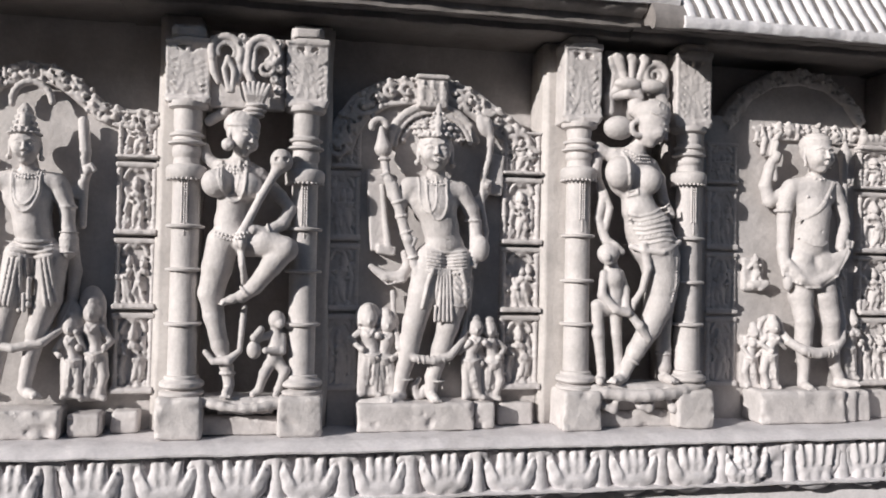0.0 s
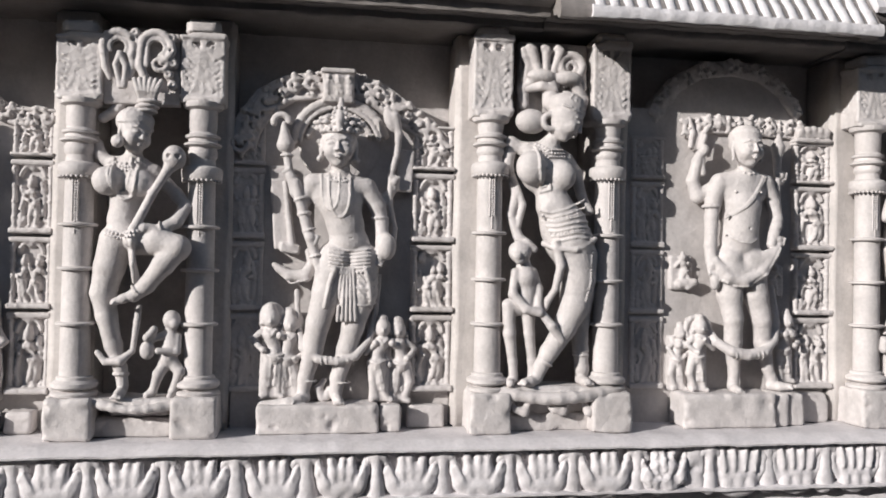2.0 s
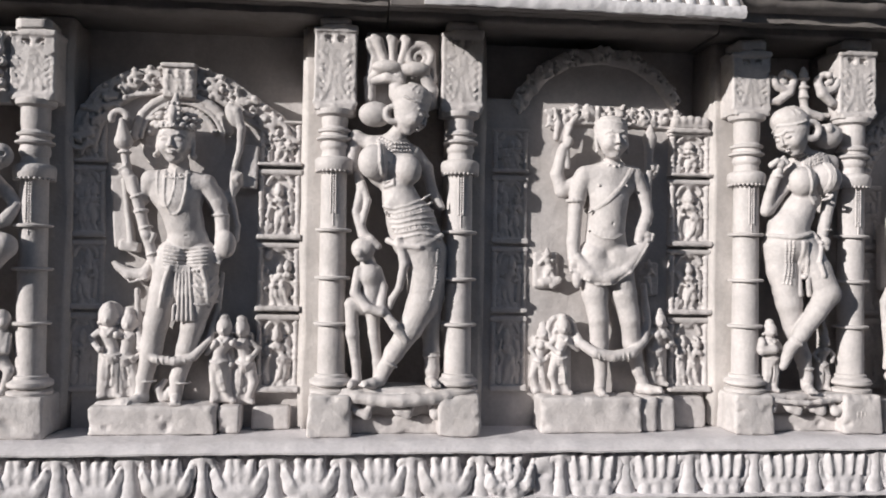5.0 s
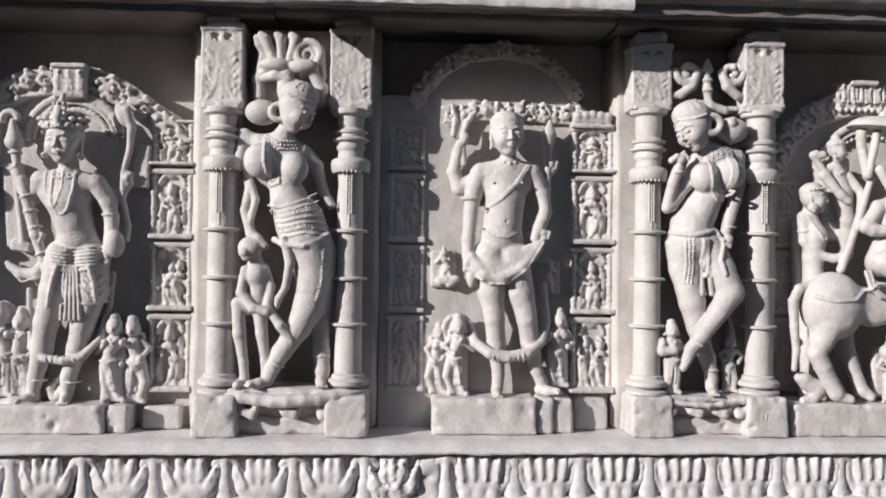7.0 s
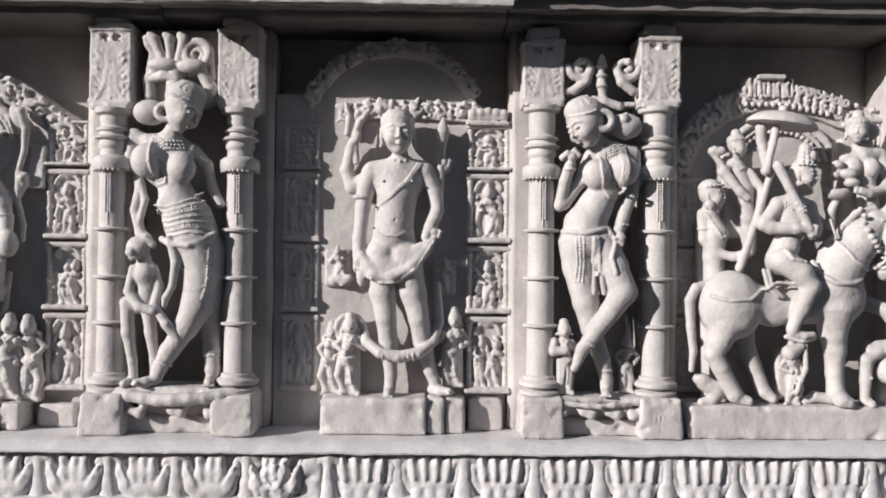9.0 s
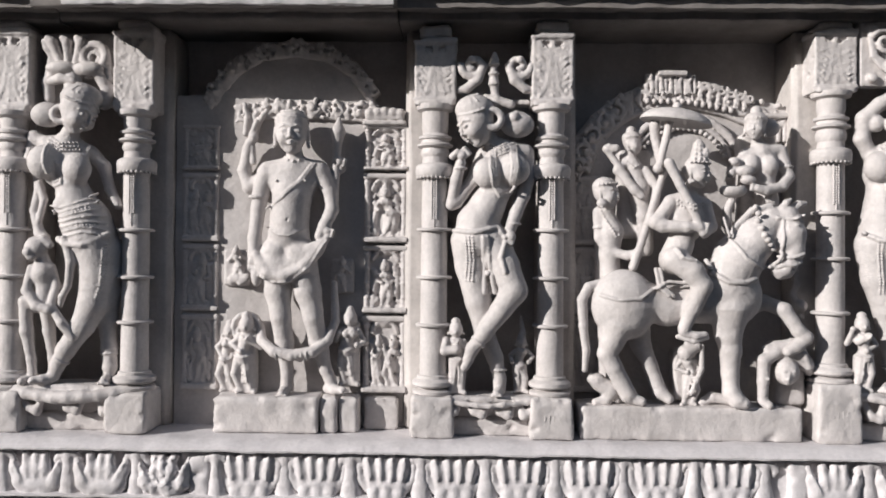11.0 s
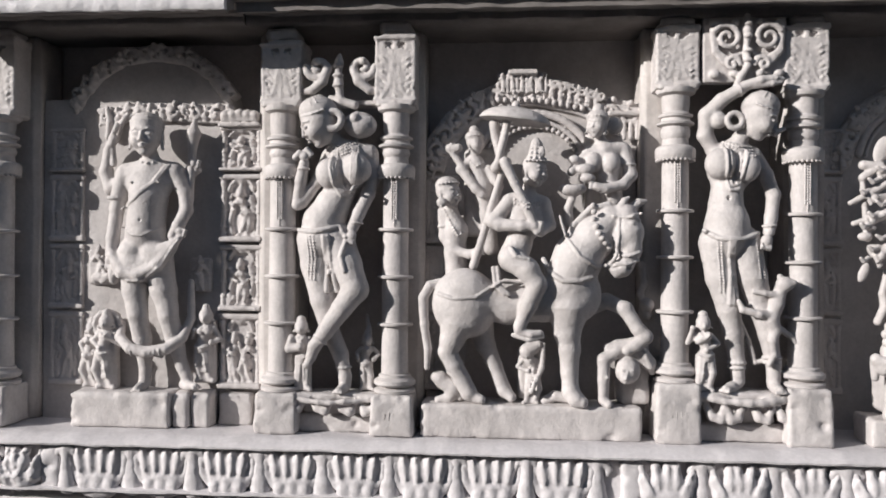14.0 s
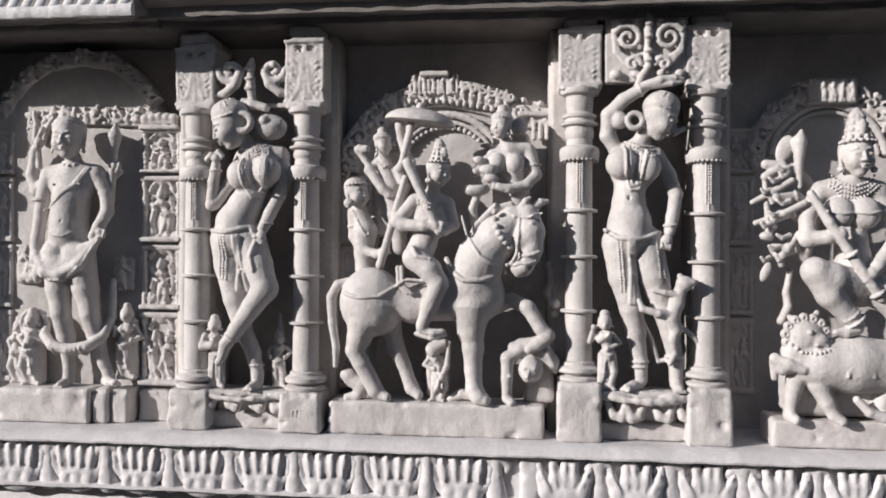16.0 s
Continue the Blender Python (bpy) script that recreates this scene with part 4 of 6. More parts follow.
for x in range(742, 800, 9):
    cuff(c, (x, 638, 48), 7.3, 1.1, (0.1, 1.0))
c.limb([(744, 706, 24, 8), (738, 690, 24, 7), (748, 676, 22, 5)], 3)
c.limb([(752, 704, 26, 7), (756, 690, 26, 5)], 3)
statue("god_statue", c, G2, "pale limestone god with tall matted locks, staff and flower stalk")

for i, (x, v, h, d, s, l) in enumerate(((660, 706, 160, 26, 4, 0.03), (690, 706, 150, 24, 5, -0.03), (845, 712, 150, 30, 6, -0.05), (876, 716, 150, 22, 7, 0.03))):
    k = Clay(20 + i, 0.6)
    imp(k, x, v, h, d, s, l)
    if i < 2:
        k.ball((x, v - h * 0.86, d - 8), (24, 30, 9), 3)
    k.limb([(x - 14, v - h * 0.5, d, 5), (x - 16, v - h * 0.02, d, 6)], 2)
    k.box((x, v - h * 0.4, d - 14), (18, h * 0.42, 12), 6, 4)
    statue("attendant_statue", k, G2, "small carved attendant standing beside the crowned god", 2.4, "attendants beside the gods")
k = Clay(31, 1.0)
k.limb([(648, 720, 40, 12), (690, 715, 46, 13), (725, 724, 44, 10)], 5)
k.ball((690, 738, 46), (45, 12, 12), 4)
k.limb([(650, 735, 44, 9), (700, 742, 50, 8), (735, 738, 46, 7)], 3)
statue("kneeling_figure", k, G2, "worn crouching figure carved over a plinth edge", 2.4, "attendants beside the gods")

# god at the path's start
c = Clay(3, 0.6)
P = head(c, 42, 256, 50, 36, 12, 0)
hair(c, P, 36, "tall_crown")
c.arc((45, 172), 36, 0, 190, 24, 6, 3)
c.limb([(45, 285, 40, 16), (45, 305, 36, 18)], 5)
c.ball((45, 345, 36), (48, 40, 25), 8)
c.limb([(-2, 320, 36, 18), (45, 320, 36, 22), (92, 320, 36, 18)], 8)
c.limb([(48, 365, 38, 36), (52, 400, 38, 32), (56, 425, 36, 33)], 8)
necklace(c, 45, 300, 28, 76, 56, 2.2, 2, 6)
for v in (425, 434, 443, 452):
    c.band([(22, v, 50, 3), (45, v + 4, 66, 3), (70, v + 4, 66, 3), (92, v, 50, 3)])
for x in (38, 46, 54):
    c.band([(x, 455, 64, 3.6), (x - 4, 550, 58, 4.4)])
for x in (78, 86, 94):
    c.band([(x - 6, 455, 60, 3.2), (x + 4, 540, 54, 4.0)])
for x in (8, 16, 24):
    c.band([(x + 10, 460, 58, 3.2), (x - 6, 540, 54, 4.0)])
c.limb([(30, 455, 36, 30), (14, 530, 38, 25), (-4, 590, 36, 19), (-20, 680, 30, 13)], 5)
c.limb([(84, 455, 36, 30), (78, 530, 36, 25), (58, 590, 36, 19), (40, 660, 30, 13), (34, 690, 30, 12)], 5)
foot(c, (36, 698, 30), (60, 702, 50), 10)
c.limb([(98, 325, 36, 18), (112, 365, 38, 15), (116, 400, 42, 12), (118, 425, 46, 11)], 4)
cuff(c, (113, 364, 38), 15, 3)
c.ball((118, 428, 46), (17, 30, 18), 3)
for i in range(4):
    cuff(c, (118, 410 + i * 12, 46), 17, 1.4)
c.limb([(104, 330, 26, 12), (130, 340, 24, 10), (145, 300, 28, 9)], 3)
hand(c, (148, 295, 34), (0.8, -0.5, 0), 9)
c.limb([(138, 205, 24, 10), (142, 260, 26, 11), (140, 310, 26, 8), (136, 395, 24, 8)], 2)
c.limb([(-20, 612, 40, 8), (20, 618, 50, 8), (70, 608, 46, 8), (100, 585, 34, 7), (116, 540, 24, 6)], 2)
c.limb([(112, 400, 18, 12), (122, 480, 16, 12), (112, 560, 14, 10)], 5)
statue("god_statue", c, G0, "pale limestone god with a tall crown holding a conch")
for i, (x, v, h, d, s) in enumerate(((118, 712, 150, 30, 12), (156, 716, 185, 24, 13))):
    k = Clay(24 + i, 0.6)
    imp(k, x, v, h, d, s, 0.03)
    k.ball((x - 2, v - h * 0.9, d - 6), (26, 44, 10), 3)
    k.box((x, v - h * 0.4, d - 14), (22, h * 0.42, 12), 6, 4)
    statue("attendant_statue", k, G0, "small hooded attendant carved beside the crowned god", 2.4, "attendants beside the gods")

# god with the sash, lotus and vessel
c = Clay(4, 0.6)
P = head(c, 802, 235, 52, 40, 6, 0, False, ears=(-1, 1), ring=0.08)
hair(c, P, 41, "cap")
c.limb([(805, 268, 44, 14), (806, 285, 40, 16)], 4)
c.beads([(788, 279, 52), (796, 285, 58), (806, 287, 60), (816, 285, 58), (824, 279, 52)], 2.6, 5.4)
c.ball((802, 318, 38), (48, 36, 25), 8)
c.limb([(756, 302, 36, 17), (804, 296, 38, 20), (848, 300, 36, 17)], 8)
c.limb([(800, 350, 40, 36), (796, 385, 40, 33), (794, 410, 38, 36)], 8)
c.ball((794, 425, 42), (38, 30, 24), 6)
for o in (0, 5):
    c.band([(844 - o, 290, 56, 2.2), (822 - o, 322, 66, 2.2), (790 - o, 352, 68, 2.2), (762 - o, 372, 60, 2.2)])
c.band([(758, 404, 58, 1.6), (780, 418, 66, 1.6), (800, 420, 66, 1.6), (828, 406, 58, 1.6)])
c.ball((798, 392, 76), (2.6, 3.2, 4), 1, cut=True)
for x in (776, 828):
    c.ball((x, 322, 62), 2.6, 1)
c.limb([(772, 450, 38, 30), (774, 520, 40, 24), (778, 552, 42, 19), (780, 566, 44, 18), (784, 610, 34, 17), (788, 668, 30, 11), (786, 692, 30, 11)], 4)
c.limb([(812, 450, 38, 31), (828, 520, 40, 24), (836, 552, 42, 19), (838, 566, 44, 18), (846, 610, 34, 17), (858, 660, 30, 11), (868, 684, 30, 11)], 4)
foot(c, (784, 697, 30), (784, 700, 58), 9)
foot(c, (862, 694, 32), (892, 694, 52), 9)
c.ball((784, 478, 60), (46, 24, 9), 5, 6)
c.ball((828, 456, 62), (42, 18, 9), 5, -34)
c.limb([(738, 455, 54, 9), (760, 486, 62, 10), (790, 492, 66, 10), (825, 474, 66, 9), (852, 440, 62, 7), (868, 420, 58, 6)], 5)
c.band([(744, 490, 60, 2.6), (770, 502, 66, 2.6), (800, 500, 68, 2.6), (834, 476, 66, 2.6), (866, 428, 60, 2.6)])
c.limb([(752, 308, 36, 17), (742, 345, 36, 15), (738, 370, 38, 13), (733, 425, 44, 12), (732, 455, 48, 11)], 4)
cuff(c, (738, 350, 37), 15, 3.4)
hand(c, (732, 465, 52), (0.1, 1, 0.1), 10)
c.ball((738, 490, 52), (10, 20, 10), 3)
c.limb([(852, 305, 36, 16), (868, 340, 36, 13), (872, 372, 40, 12), (860, 402, 50, 11), (852, 420, 56, 9)], 4)
hand(c, (866, 412, 58), (1, 0.35, 0.1), 8)
c.ball((868, 386, 48), (11, 10, 9), 2)
c.limb([(748, 312, 26, 13), (718, 330, 20, 13), (708, 300, 20, 12), (716, 262, 24, 10), (720, 250, 26, 9)], 4)
hand(c, (724, 248, 30), (0.3, -1, 0.1), 7)
c.limb([(726, 285, 26, 6), (724, 235, 28, 5), (732, 212, 24, 5)], 2)
c.ball((728, 240, 30), (9, 11, 9), 2)
c.limb([(884, 205, 30, 3), (882, 230, 30, 13), (880, 255, 30, 8), (878, 300, 32, 7), (876, 350, 34, 7), (874, 378, 40, 7)], 2)
hand(c, (884, 285, 36), (1, 0.2, 0), 8)
c.limb([(870, 305, 24, 10), (888, 296, 28, 8)], 3)
c.limb([(738, 585, 20, 7), (744, 608, 40, 9), (770, 626, 56, 10), (802, 632, 58, 10), (838, 626, 54, 10), (864, 606, 42, 9), (876, 572, 30, 8), (872, 505, 20, 6)], 2)
for x in range(775, 830, 9):
    cuff(c, (x, 631, 57), 10.0, 1.0, (0.1, 1.0))
statue("god_statue", c, G4, "pale limestone god with a sash, lotus bud and beaded collar")
for i, (x, v, h, d, s, f) in enumerate(((680, 704, 128, 20, 31, True), (714, 704, 142, 34, 32, False), (900, 690, 140, 22, 33, True))):
    k = Clay(34 + i, 0.6)
    imp(k, x, v, h, d, s, -0.04, f)
    if i == 1:
        k.arc((x, v - h * 0.83), 25, -60, 240, d - 6, 5, 2)
        k.box((x, v - h * 0.78, d - 12), (22, 30, 7), 5, 3)
    k.box((x, v - h * 0.4, d - 12), (18, h * 0.42, 12), 6, 4)
    statue("attendant_statue", k, G4, "small haloed attendant carved beside the standing god", 2.4, "attendants beside the gods")
k = Clay(39, 0.9)
imp(k, 692, 508, 70, 12, 39, 0.05)
k.limb([(684, 500, 14, 8), (712, 496, 18, 7), (700, 506, 18, 6)], 3)
k.box((690, 478, 0), (24, 34, 10), 6, 4)
statue("seated_figure", k, G4, "tiny seated figure in relief beside the standing god", 2.4, "attendants beside the gods")
k = Clay(40, 0.9)
imp(k, 885, 522, 66, 10, 40, -0.05)
k.box((885, 492, -2), (22, 32, 10), 6, 4)
statue("seated_figure", k, G4, "tiny worn figure in relief beside the standing god", 2.4, "attendants beside the gods")


# ---- women of the pillar bays ----
def pedestal(spot, x0, x1, v0, v1, vb, seed, lumps):
    """A thin lotus slab with carved leaves below it."""
    c = Clay(seed, 1.1)
    c.coarse = 1.5
    r = random.Random(seed)
    w, h = x1 - x0, (v1 - v0) / 2
    c.box(((x0 + x1) / 2, (v0 + v1) / 2, 50), (w / 2, h, 36), 4, 3)
    n = 8
    c.limb([(x0 + w * i / n, v0 + h * 0.95 + 8 * math.sin(math.pi * i / n) + r.uniform(-1, 1), 80 + 16 * math.sin(math.pi * i / n), h * r.uniform(0.8, 1.0)) for i in range(n + 1)], 4)
    for i in range(lumps):
        x = x0 + w * (i + 0.5) / lumps + r.uniform(-5, 5)
        s = r.choice((-1, 1))
        c.limb([(x - 18 * s, v1 - 2, 74, 6), (x - 5 * s, vb - 14, 82, 8), (x + 10 * s, vb - 9, 84, 8), (x + 18 * s, v1 + 5, 82, 5)], 3)
    c.box(((x0 + x1) / 2, (v1 + vb) / 2, 34), (w * 0.34, (vb - v1) / 2 + 3, 26), 5, 3)
    tagged(carve("lotus_pedestal", c, spot, CARVED, 2.8), "thin limestone lotus pedestal under a standing woman", "pedestal", "lotus pedestals")


pedestal(W1, 360, 510, 700, 716, 732, 51, 0)
pedestal(W3, 752, 952, 682, 706, 736, 52, 3)
pedestal(W5, 640, 812, 696, 707, 736, 53, 4)
pedestal(W7, 1062, 1225, 690, 704, 746, 54, 4)

# dancer with a skull club
c = Clay(5, 0.6)
P = head(c, 430, 243, 80, 37, 40, 12, False, ears=(-1,), ring=0.3)
hair(c, P, 38, "smooth")
for i in range(6):
    c.limb([(444 + i * 3, 196, 82, 5), (438 + i * 6, 172, 92, 5.5), (432 + i * 9, 152 + abs(i - 2), 94, 4)], 1)
for v in (190, 198, 206):
    c.ball((454 - (v - 190) * 0.4, v, 80), (21, 5, 18), 1)
c.limb([(428, 270, 68, 13), (422, 290, 64, 15)], 4)
c.limb([(392, 298, 62, 15), (425, 300, 64, 20), (458, 308, 62, 14)], 8)
c.ball((420, 330, 62), (40, 40, 24), 8)
c.ball((385, 328, 82), (26, 25, 22), 8)
c.ball((440, 332, 84), (25, 24, 22), 8)
necklace(c, 416, 288, 24, 72, 86, 2.4, 3, 10)
c.limb([(412, 365, 62, 27), (408, 395, 62, 26), (410, 415, 62, 31)], 8)
c.beads([(384, 414, 86), (410, 420, 92), (440, 414, 86)], 2.6, 5.5)
c.beads([(384, 420, 86), (410, 427, 92), (440, 420, 86)], 2.4, 5)
c.limb([(396, 430, 64, 29), (385, 475, 66, 26), (375, 520, 66, 22), (380, 560, 64, 18), (390, 610, 60, 15), (402, 650, 60, 11), (406, 680, 60, 10)], 5)
foot(c, (404, 690, 60), (402, 694, 88), 9)
cuff(c, (403, 660, 60), 12, 2.6)
c.limb([(432, 428, 68, 27), (470, 430, 84, 24), (505, 440, 94, 21), (480, 470, 94, 18), (452, 505, 90, 14), (430, 524, 86, 11)], 5)
foot(c, (428, 522, 88), (398, 534, 88), 8)
cuff(c, (436, 516, 88), 12, 2.6, (0.7, 0.7))
c.limb([(424, 425, 92, 5), (430, 470, 94, 6), (438, 510, 84, 5)], 2)
c.band([(430, 430, 90, 4), (432, 500, 90, 4)])
c.limb([(462, 312, 60, 13), (495, 345, 62, 12), (514, 368, 66, 11), (500, 395, 78, 11), (470, 412, 90, 10), (455, 408, 94, 9)], 4)
hand(c, (448, 408, 98), (-1, 0.1, 0), 9)
cuff(c, (476, 408, 88), 11, 2.2, (0.3, 1))
c.limb([(426, 430, 96, 12), (432, 410, 98, 8), (462, 350, 98, 7), (484, 312, 92, 8), (492, 298, 88, 12)], 3)
c.ball((498, 285, 88), (20, 21, 18), 3)
for e in (-1, 1):
    c.ball((498 + 8 * e, 284, 104), (4, 4, 5), 0.8, cut=True)
c.limb([(388, 298, 58, 12), (366, 280, 54, 10), (362, 262, 52, 9)], 4)
c.limb([(370, 215, 48, 9), (396, 198, 52, 9), (408, 182, 54, 8)], 4)
hand(c, (408, 172, 56), (0.1, -1, 0), 8)
c.limb([(404, 165, 50, 6), (398, 120, 44, 5), (404, 105, 44, 6), (416, 130, 46, 5), (412, 165, 50, 6)], 2)
c.limb([(366, 622, 70, 5), (380, 638, 74, 6), (405, 636, 78, 8), (425, 620, 72, 5), (430, 570, 60, 6), (432, 545, 56, 6)], 2)
statue("dancer_statue", c, W1, "carved dancing woman with raised leg holding a skull club")
k = Clay(6, 0.6)
k.ball((490, 566, 66), (15, 17, 14), 3)
k.ball((496, 572, 78), (8, 8, 6), 2)
k.ball((512, 576, 62), (7, 8, 8), 2)
k.limb([(488, 585, 64, 10), (490, 610, 64, 15), (482, 635, 64, 15)], 5)
k.limb([(478, 592, 66, 7), (456, 600, 72, 6), (462, 582, 78, 6), (450, 596, 80, 7)], 3)
k.limb([(500, 595, 66, 7), (500, 620, 76, 6), (470, 618, 84, 6)], 3)
k.ball((450, 618, 74), (13, 16, 12), 3)
k.limb([(480, 640, 64, 12), (468, 660, 72, 9), (458, 690, 66, 7), (448, 696, 70, 6)], 4)
k.limb([(490, 640, 64, 12), (504, 655, 70, 9), (492, 690, 66, 7), (488, 697, 74, 6)], 4)
statue("attendant_statue", k, W1, "small drummer carved at the dancer's feet", 2.3, "attendants beside the women")

# woman with raised arms, twisting away
c = Clay(7, 0.6)
P = head(c, 866, 206, 84, 40, 68, 30, False, ears=())
hair(c, P, 40, "smooth")
c.ball((808, 212, 74), (28, 22, 22), 3)
c.arc((838, 214), 13, 0, 360, 92, 5, 1, 14)
c.limb([(850, 235, 72, 14), (840, 255, 68, 17)], 5)
for i in range(3):
    c.beads([(816 - i * 3, 252 + i * 6, 86), (836, 264 + i * 6, 96), (862 + i * 2, 262 + i * 6, 84)], 2.4, 5)
c.limb([(804, 262, 64, 15), (840, 265, 66, 20), (872, 276, 62, 14)], 8)
c.ball((832, 300, 64), (42, 42, 24), 8)
c.ball((806, 296, 84), (27, 30, 22), 8)
c.ball((862, 308, 82), (24, 26, 21), 8)
chain(c, [(815, 262, 96, 5.8), (816, 300, 104, 6.5), (824, 338, 98, 7.2), (838, 334, 100, 7.2), (836, 300, 104, 5.8)])
c.limb([(846, 340, 64, 27), (852, 362, 64, 30), (868, 395, 64, 40), (878, 425, 64, 43)], 8)
c.ball((836, 370, 84), (14, 14, 9), 3)
for i in range(7):
    c.band([(820 + i * 4, 372 + i * 9, 88, 2.0), (838 + i * 3, 376 + i * 8, 98, 2.0), (862 + i * 3, 370 + i * 8, 102, 2.0), (884 + i * 3, 360 + i * 10, 98, 2.0), (900 + i * 3, 350 + i * 13, 86, 2.0)])
for i in (1, 4):
    c.beads([(822 + i * 4, 377 + i * 9, 88), (838 + i * 3, 381 + i * 8, 98), (862 + i * 3, 375 + i * 8, 102), (886 + i * 3, 365 + i * 10, 98)], 2.0, 4.4)
c.limb([(830, 430, 80, 6), (846, 438, 96, 5), (880, 440, 104, 5), (918, 420, 90, 5)], 1.5)
c.limb([(886, 440, 66, 38), (894, 490, 68, 31), (886, 540, 72, 26), (868, 580, 74, 20), (840, 622, 76, 16), (824, 650, 74, 12), (818, 666, 74, 11)], 5)
c.limb([(902, 450, 60, 30), (904, 520, 56, 22), (902, 570, 52, 17), (904, 620, 52, 13), (906, 655, 52, 12), (906, 668, 52, 11)], 5)
foot(c, (816, 672, 76), (790, 674, 92), 9)
foot(c, (902, 674, 54), (908, 676, 84), 9)
for v in (622, 630):
    cuff(c, (904, v, 52), 13, 2.4)
cuff(c, (832, 640, 76), 14, 2.4, (0.8, 0.5))
for i in range(3):
    c.beads([(912 + i * 3, 440, 98), (908 + i * 3, 500, 96), (900, 530, 94)], 2.2, 5)
c.limb([(848, 430, 94, 8), (856, 470, 92, 8), (848, 510, 86, 6), (836, 530, 82, 6), (832, 545, 80, 5)], 3)
c.limb([(800, 262, 60, 13), (776, 250, 56, 12), (768, 290, 56, 11), (772, 300, 56, 10)], 4)
c.limb([(778, 310, 52, 8), (786, 340, 56, 9), (776, 380, 56, 8), (788, 420, 62, 9), (800, 428, 66, 8)], 3)
c.limb([(786, 330, 60, 6), (796, 360, 62, 6), (786, 400, 62, 6)], 2)
c.limb([(878, 278, 58, 12), (896, 300, 52, 11), (906, 340, 50, 9), (920, 368, 52, 8)], 4)
c.limb([(900, 190, 58, 11), (905, 165, 56, 11), (892, 140, 62, 10)], 4)
c.limb([(800, 180, 50, 10), (798, 150, 52, 10), (815, 135, 60, 10)], 4)
c.ball((828, 128, 68), (26, 12, 14), 4)
c.ball((876, 130, 68), (26, 13, 14), 4)
c.limb([(846, 145, 60, 15), (846, 175, 62, 15)], 4)
statue("woman_statue", c, W3, "carved woman twisting with arms raised over her head")
k = Clay(8, 0.6)
k.ball((788, 445, 74), (20, 20, 17), 3)
k.ball((780, 452, 88), (9, 9, 7), 2)
k.ball((784, 462, 86), (8, 5, 6), 2)
k.limb([(800, 432, 74, 10), (812, 440, 76, 7)], 3)
k.limb([(796, 465, 68, 12), (798, 490, 68, 20), (802, 515, 68, 15), (798, 540, 68, 18)], 5)
k.limb([(780, 482, 74, 8), (774, 520, 80, 8), (795, 546, 90, 8), (818, 552, 92, 8)], 4)
k.limb([(812, 480, 70, 8), (822, 510, 72, 7), (818, 545, 84, 7), (840, 575, 92, 8), (858, 600, 88, 8)], 4)
k.limb([(786, 545, 68, 14), (768, 540, 72, 11), (770, 590, 72, 11), (776, 640, 68, 8), (778, 672, 68, 8)], 4)
k.limb([(804, 550, 68, 13), (806, 590, 66, 10), (812, 640, 64, 8), (812, 672, 64, 8)], 4)
k.limb([(772, 675, 68, 8), (768, 677, 86, 7)], 3)
k.limb([(808, 675, 66, 8), (806, 677, 84, 7)], 3)
statue("attendant_statue", k, W3, "small naked attendant tugging at the twisting woman", 2.3, "attendants beside the women")

# woman with lowered head, hand at her lips
c = Clay(9, 0.6)
P = head(c, 703, 220, 82, 41, -66, -26, False, ears=())
hair(c, P, 41, "smooth")
c.ball((775, 222, 74), (29, 23, 22), 3)
c.limb([(752, 212, 84, 4), (772, 204, 90, 4), (794, 212, 86, 4), (796, 228, 84, 4)], 1.5)
c.ball((768, 212, 92), (9, 9, 8), 2)
c.arc((731, 216), 15, 0, 360, 98, 6.2, 1, 16)
c.limb([(725, 245, 70, 14), (740, 262, 66, 17)], 5)
for i in range(4):
    c.beads([(724 - i * 3, 254 + i * 4, 84), (742, 262 + i * 5, 92), (770 + i * 2, 248 + i * 5, 80)], 1.9, 4.2)
c.limb([(722, 272, 62, 15), (752, 268, 66, 19), (790, 268, 62, 14)], 8)
c.ball((748, 300, 62), (42, 38, 23), 8)
c.ball((722, 308, 84), (25, 27, 22), 8)
c.ball((770, 302, 84), (26, 26, 22), 8)
for o, w in ((0, 2.8), (4.5, 2.4), (9, 2.4)):
    c.band([(728 + o, 268, 92, w), (727 + o, 300, 104, w), (732 + o * 0.9, 330 - o * 0.3, 104, w), (743 + o * 0.4, 348 - o, 100, w), (757 - o * 0.4, 349 - o, 100, w), (768 - o * 0.8, 334 - o * 0.4, 104, w), (774 - o, 302, 104, w), (772 - o, 262, 92, w)])
c.limb([(736, 340, 62, 27), (722, 365, 62, 30), (706, 395, 62, 36), (706, 420, 62, 41)], 8)
c.ball((712, 372, 90), (7, 5, 5), 1)
c.band([(664, 408, 86, 4), (700, 412, 102, 4), (740, 402, 94, 4), (752, 420, 90, 4)])
for x in (688, 694, 700):
    c.beads([(x - 4, 420, 98), (x - 1, 460, 98), (x - 4, 495, 94)], 2.0, 4.6)
c.limb([(690, 425, 62, 32), (694, 470, 64, 28), (706, 530, 66, 23), (716, 580, 64, 17), (736, 630, 60, 14), (744, 668, 60, 11), (744, 682, 60, 11)], 5)
c.limb([(730, 425, 66, 32), (752, 470, 78, 26), (768, 512, 88, 23), (745, 545, 92, 18), (716, 585, 92, 14), (696, 612, 90, 11), (688, 632, 88, 9)], 5)
foot(c, (744, 688, 62), (738, 690, 88), 9)
c.limb([(690, 632, 88, 8), (682, 645, 90, 7)], 3)
cuff(c, (706, 600, 91), 13, 2.4, (0.75, 0.6))
cuff(c, (742, 652, 60), 13, 2.4)
for s in (-1, 0, 1):
    c.band([(718 + s * 3, 420, 98, 4), (722 + s * 5, 470, 94, 4), (726 + s * 9, 515, 84, 4.6)])
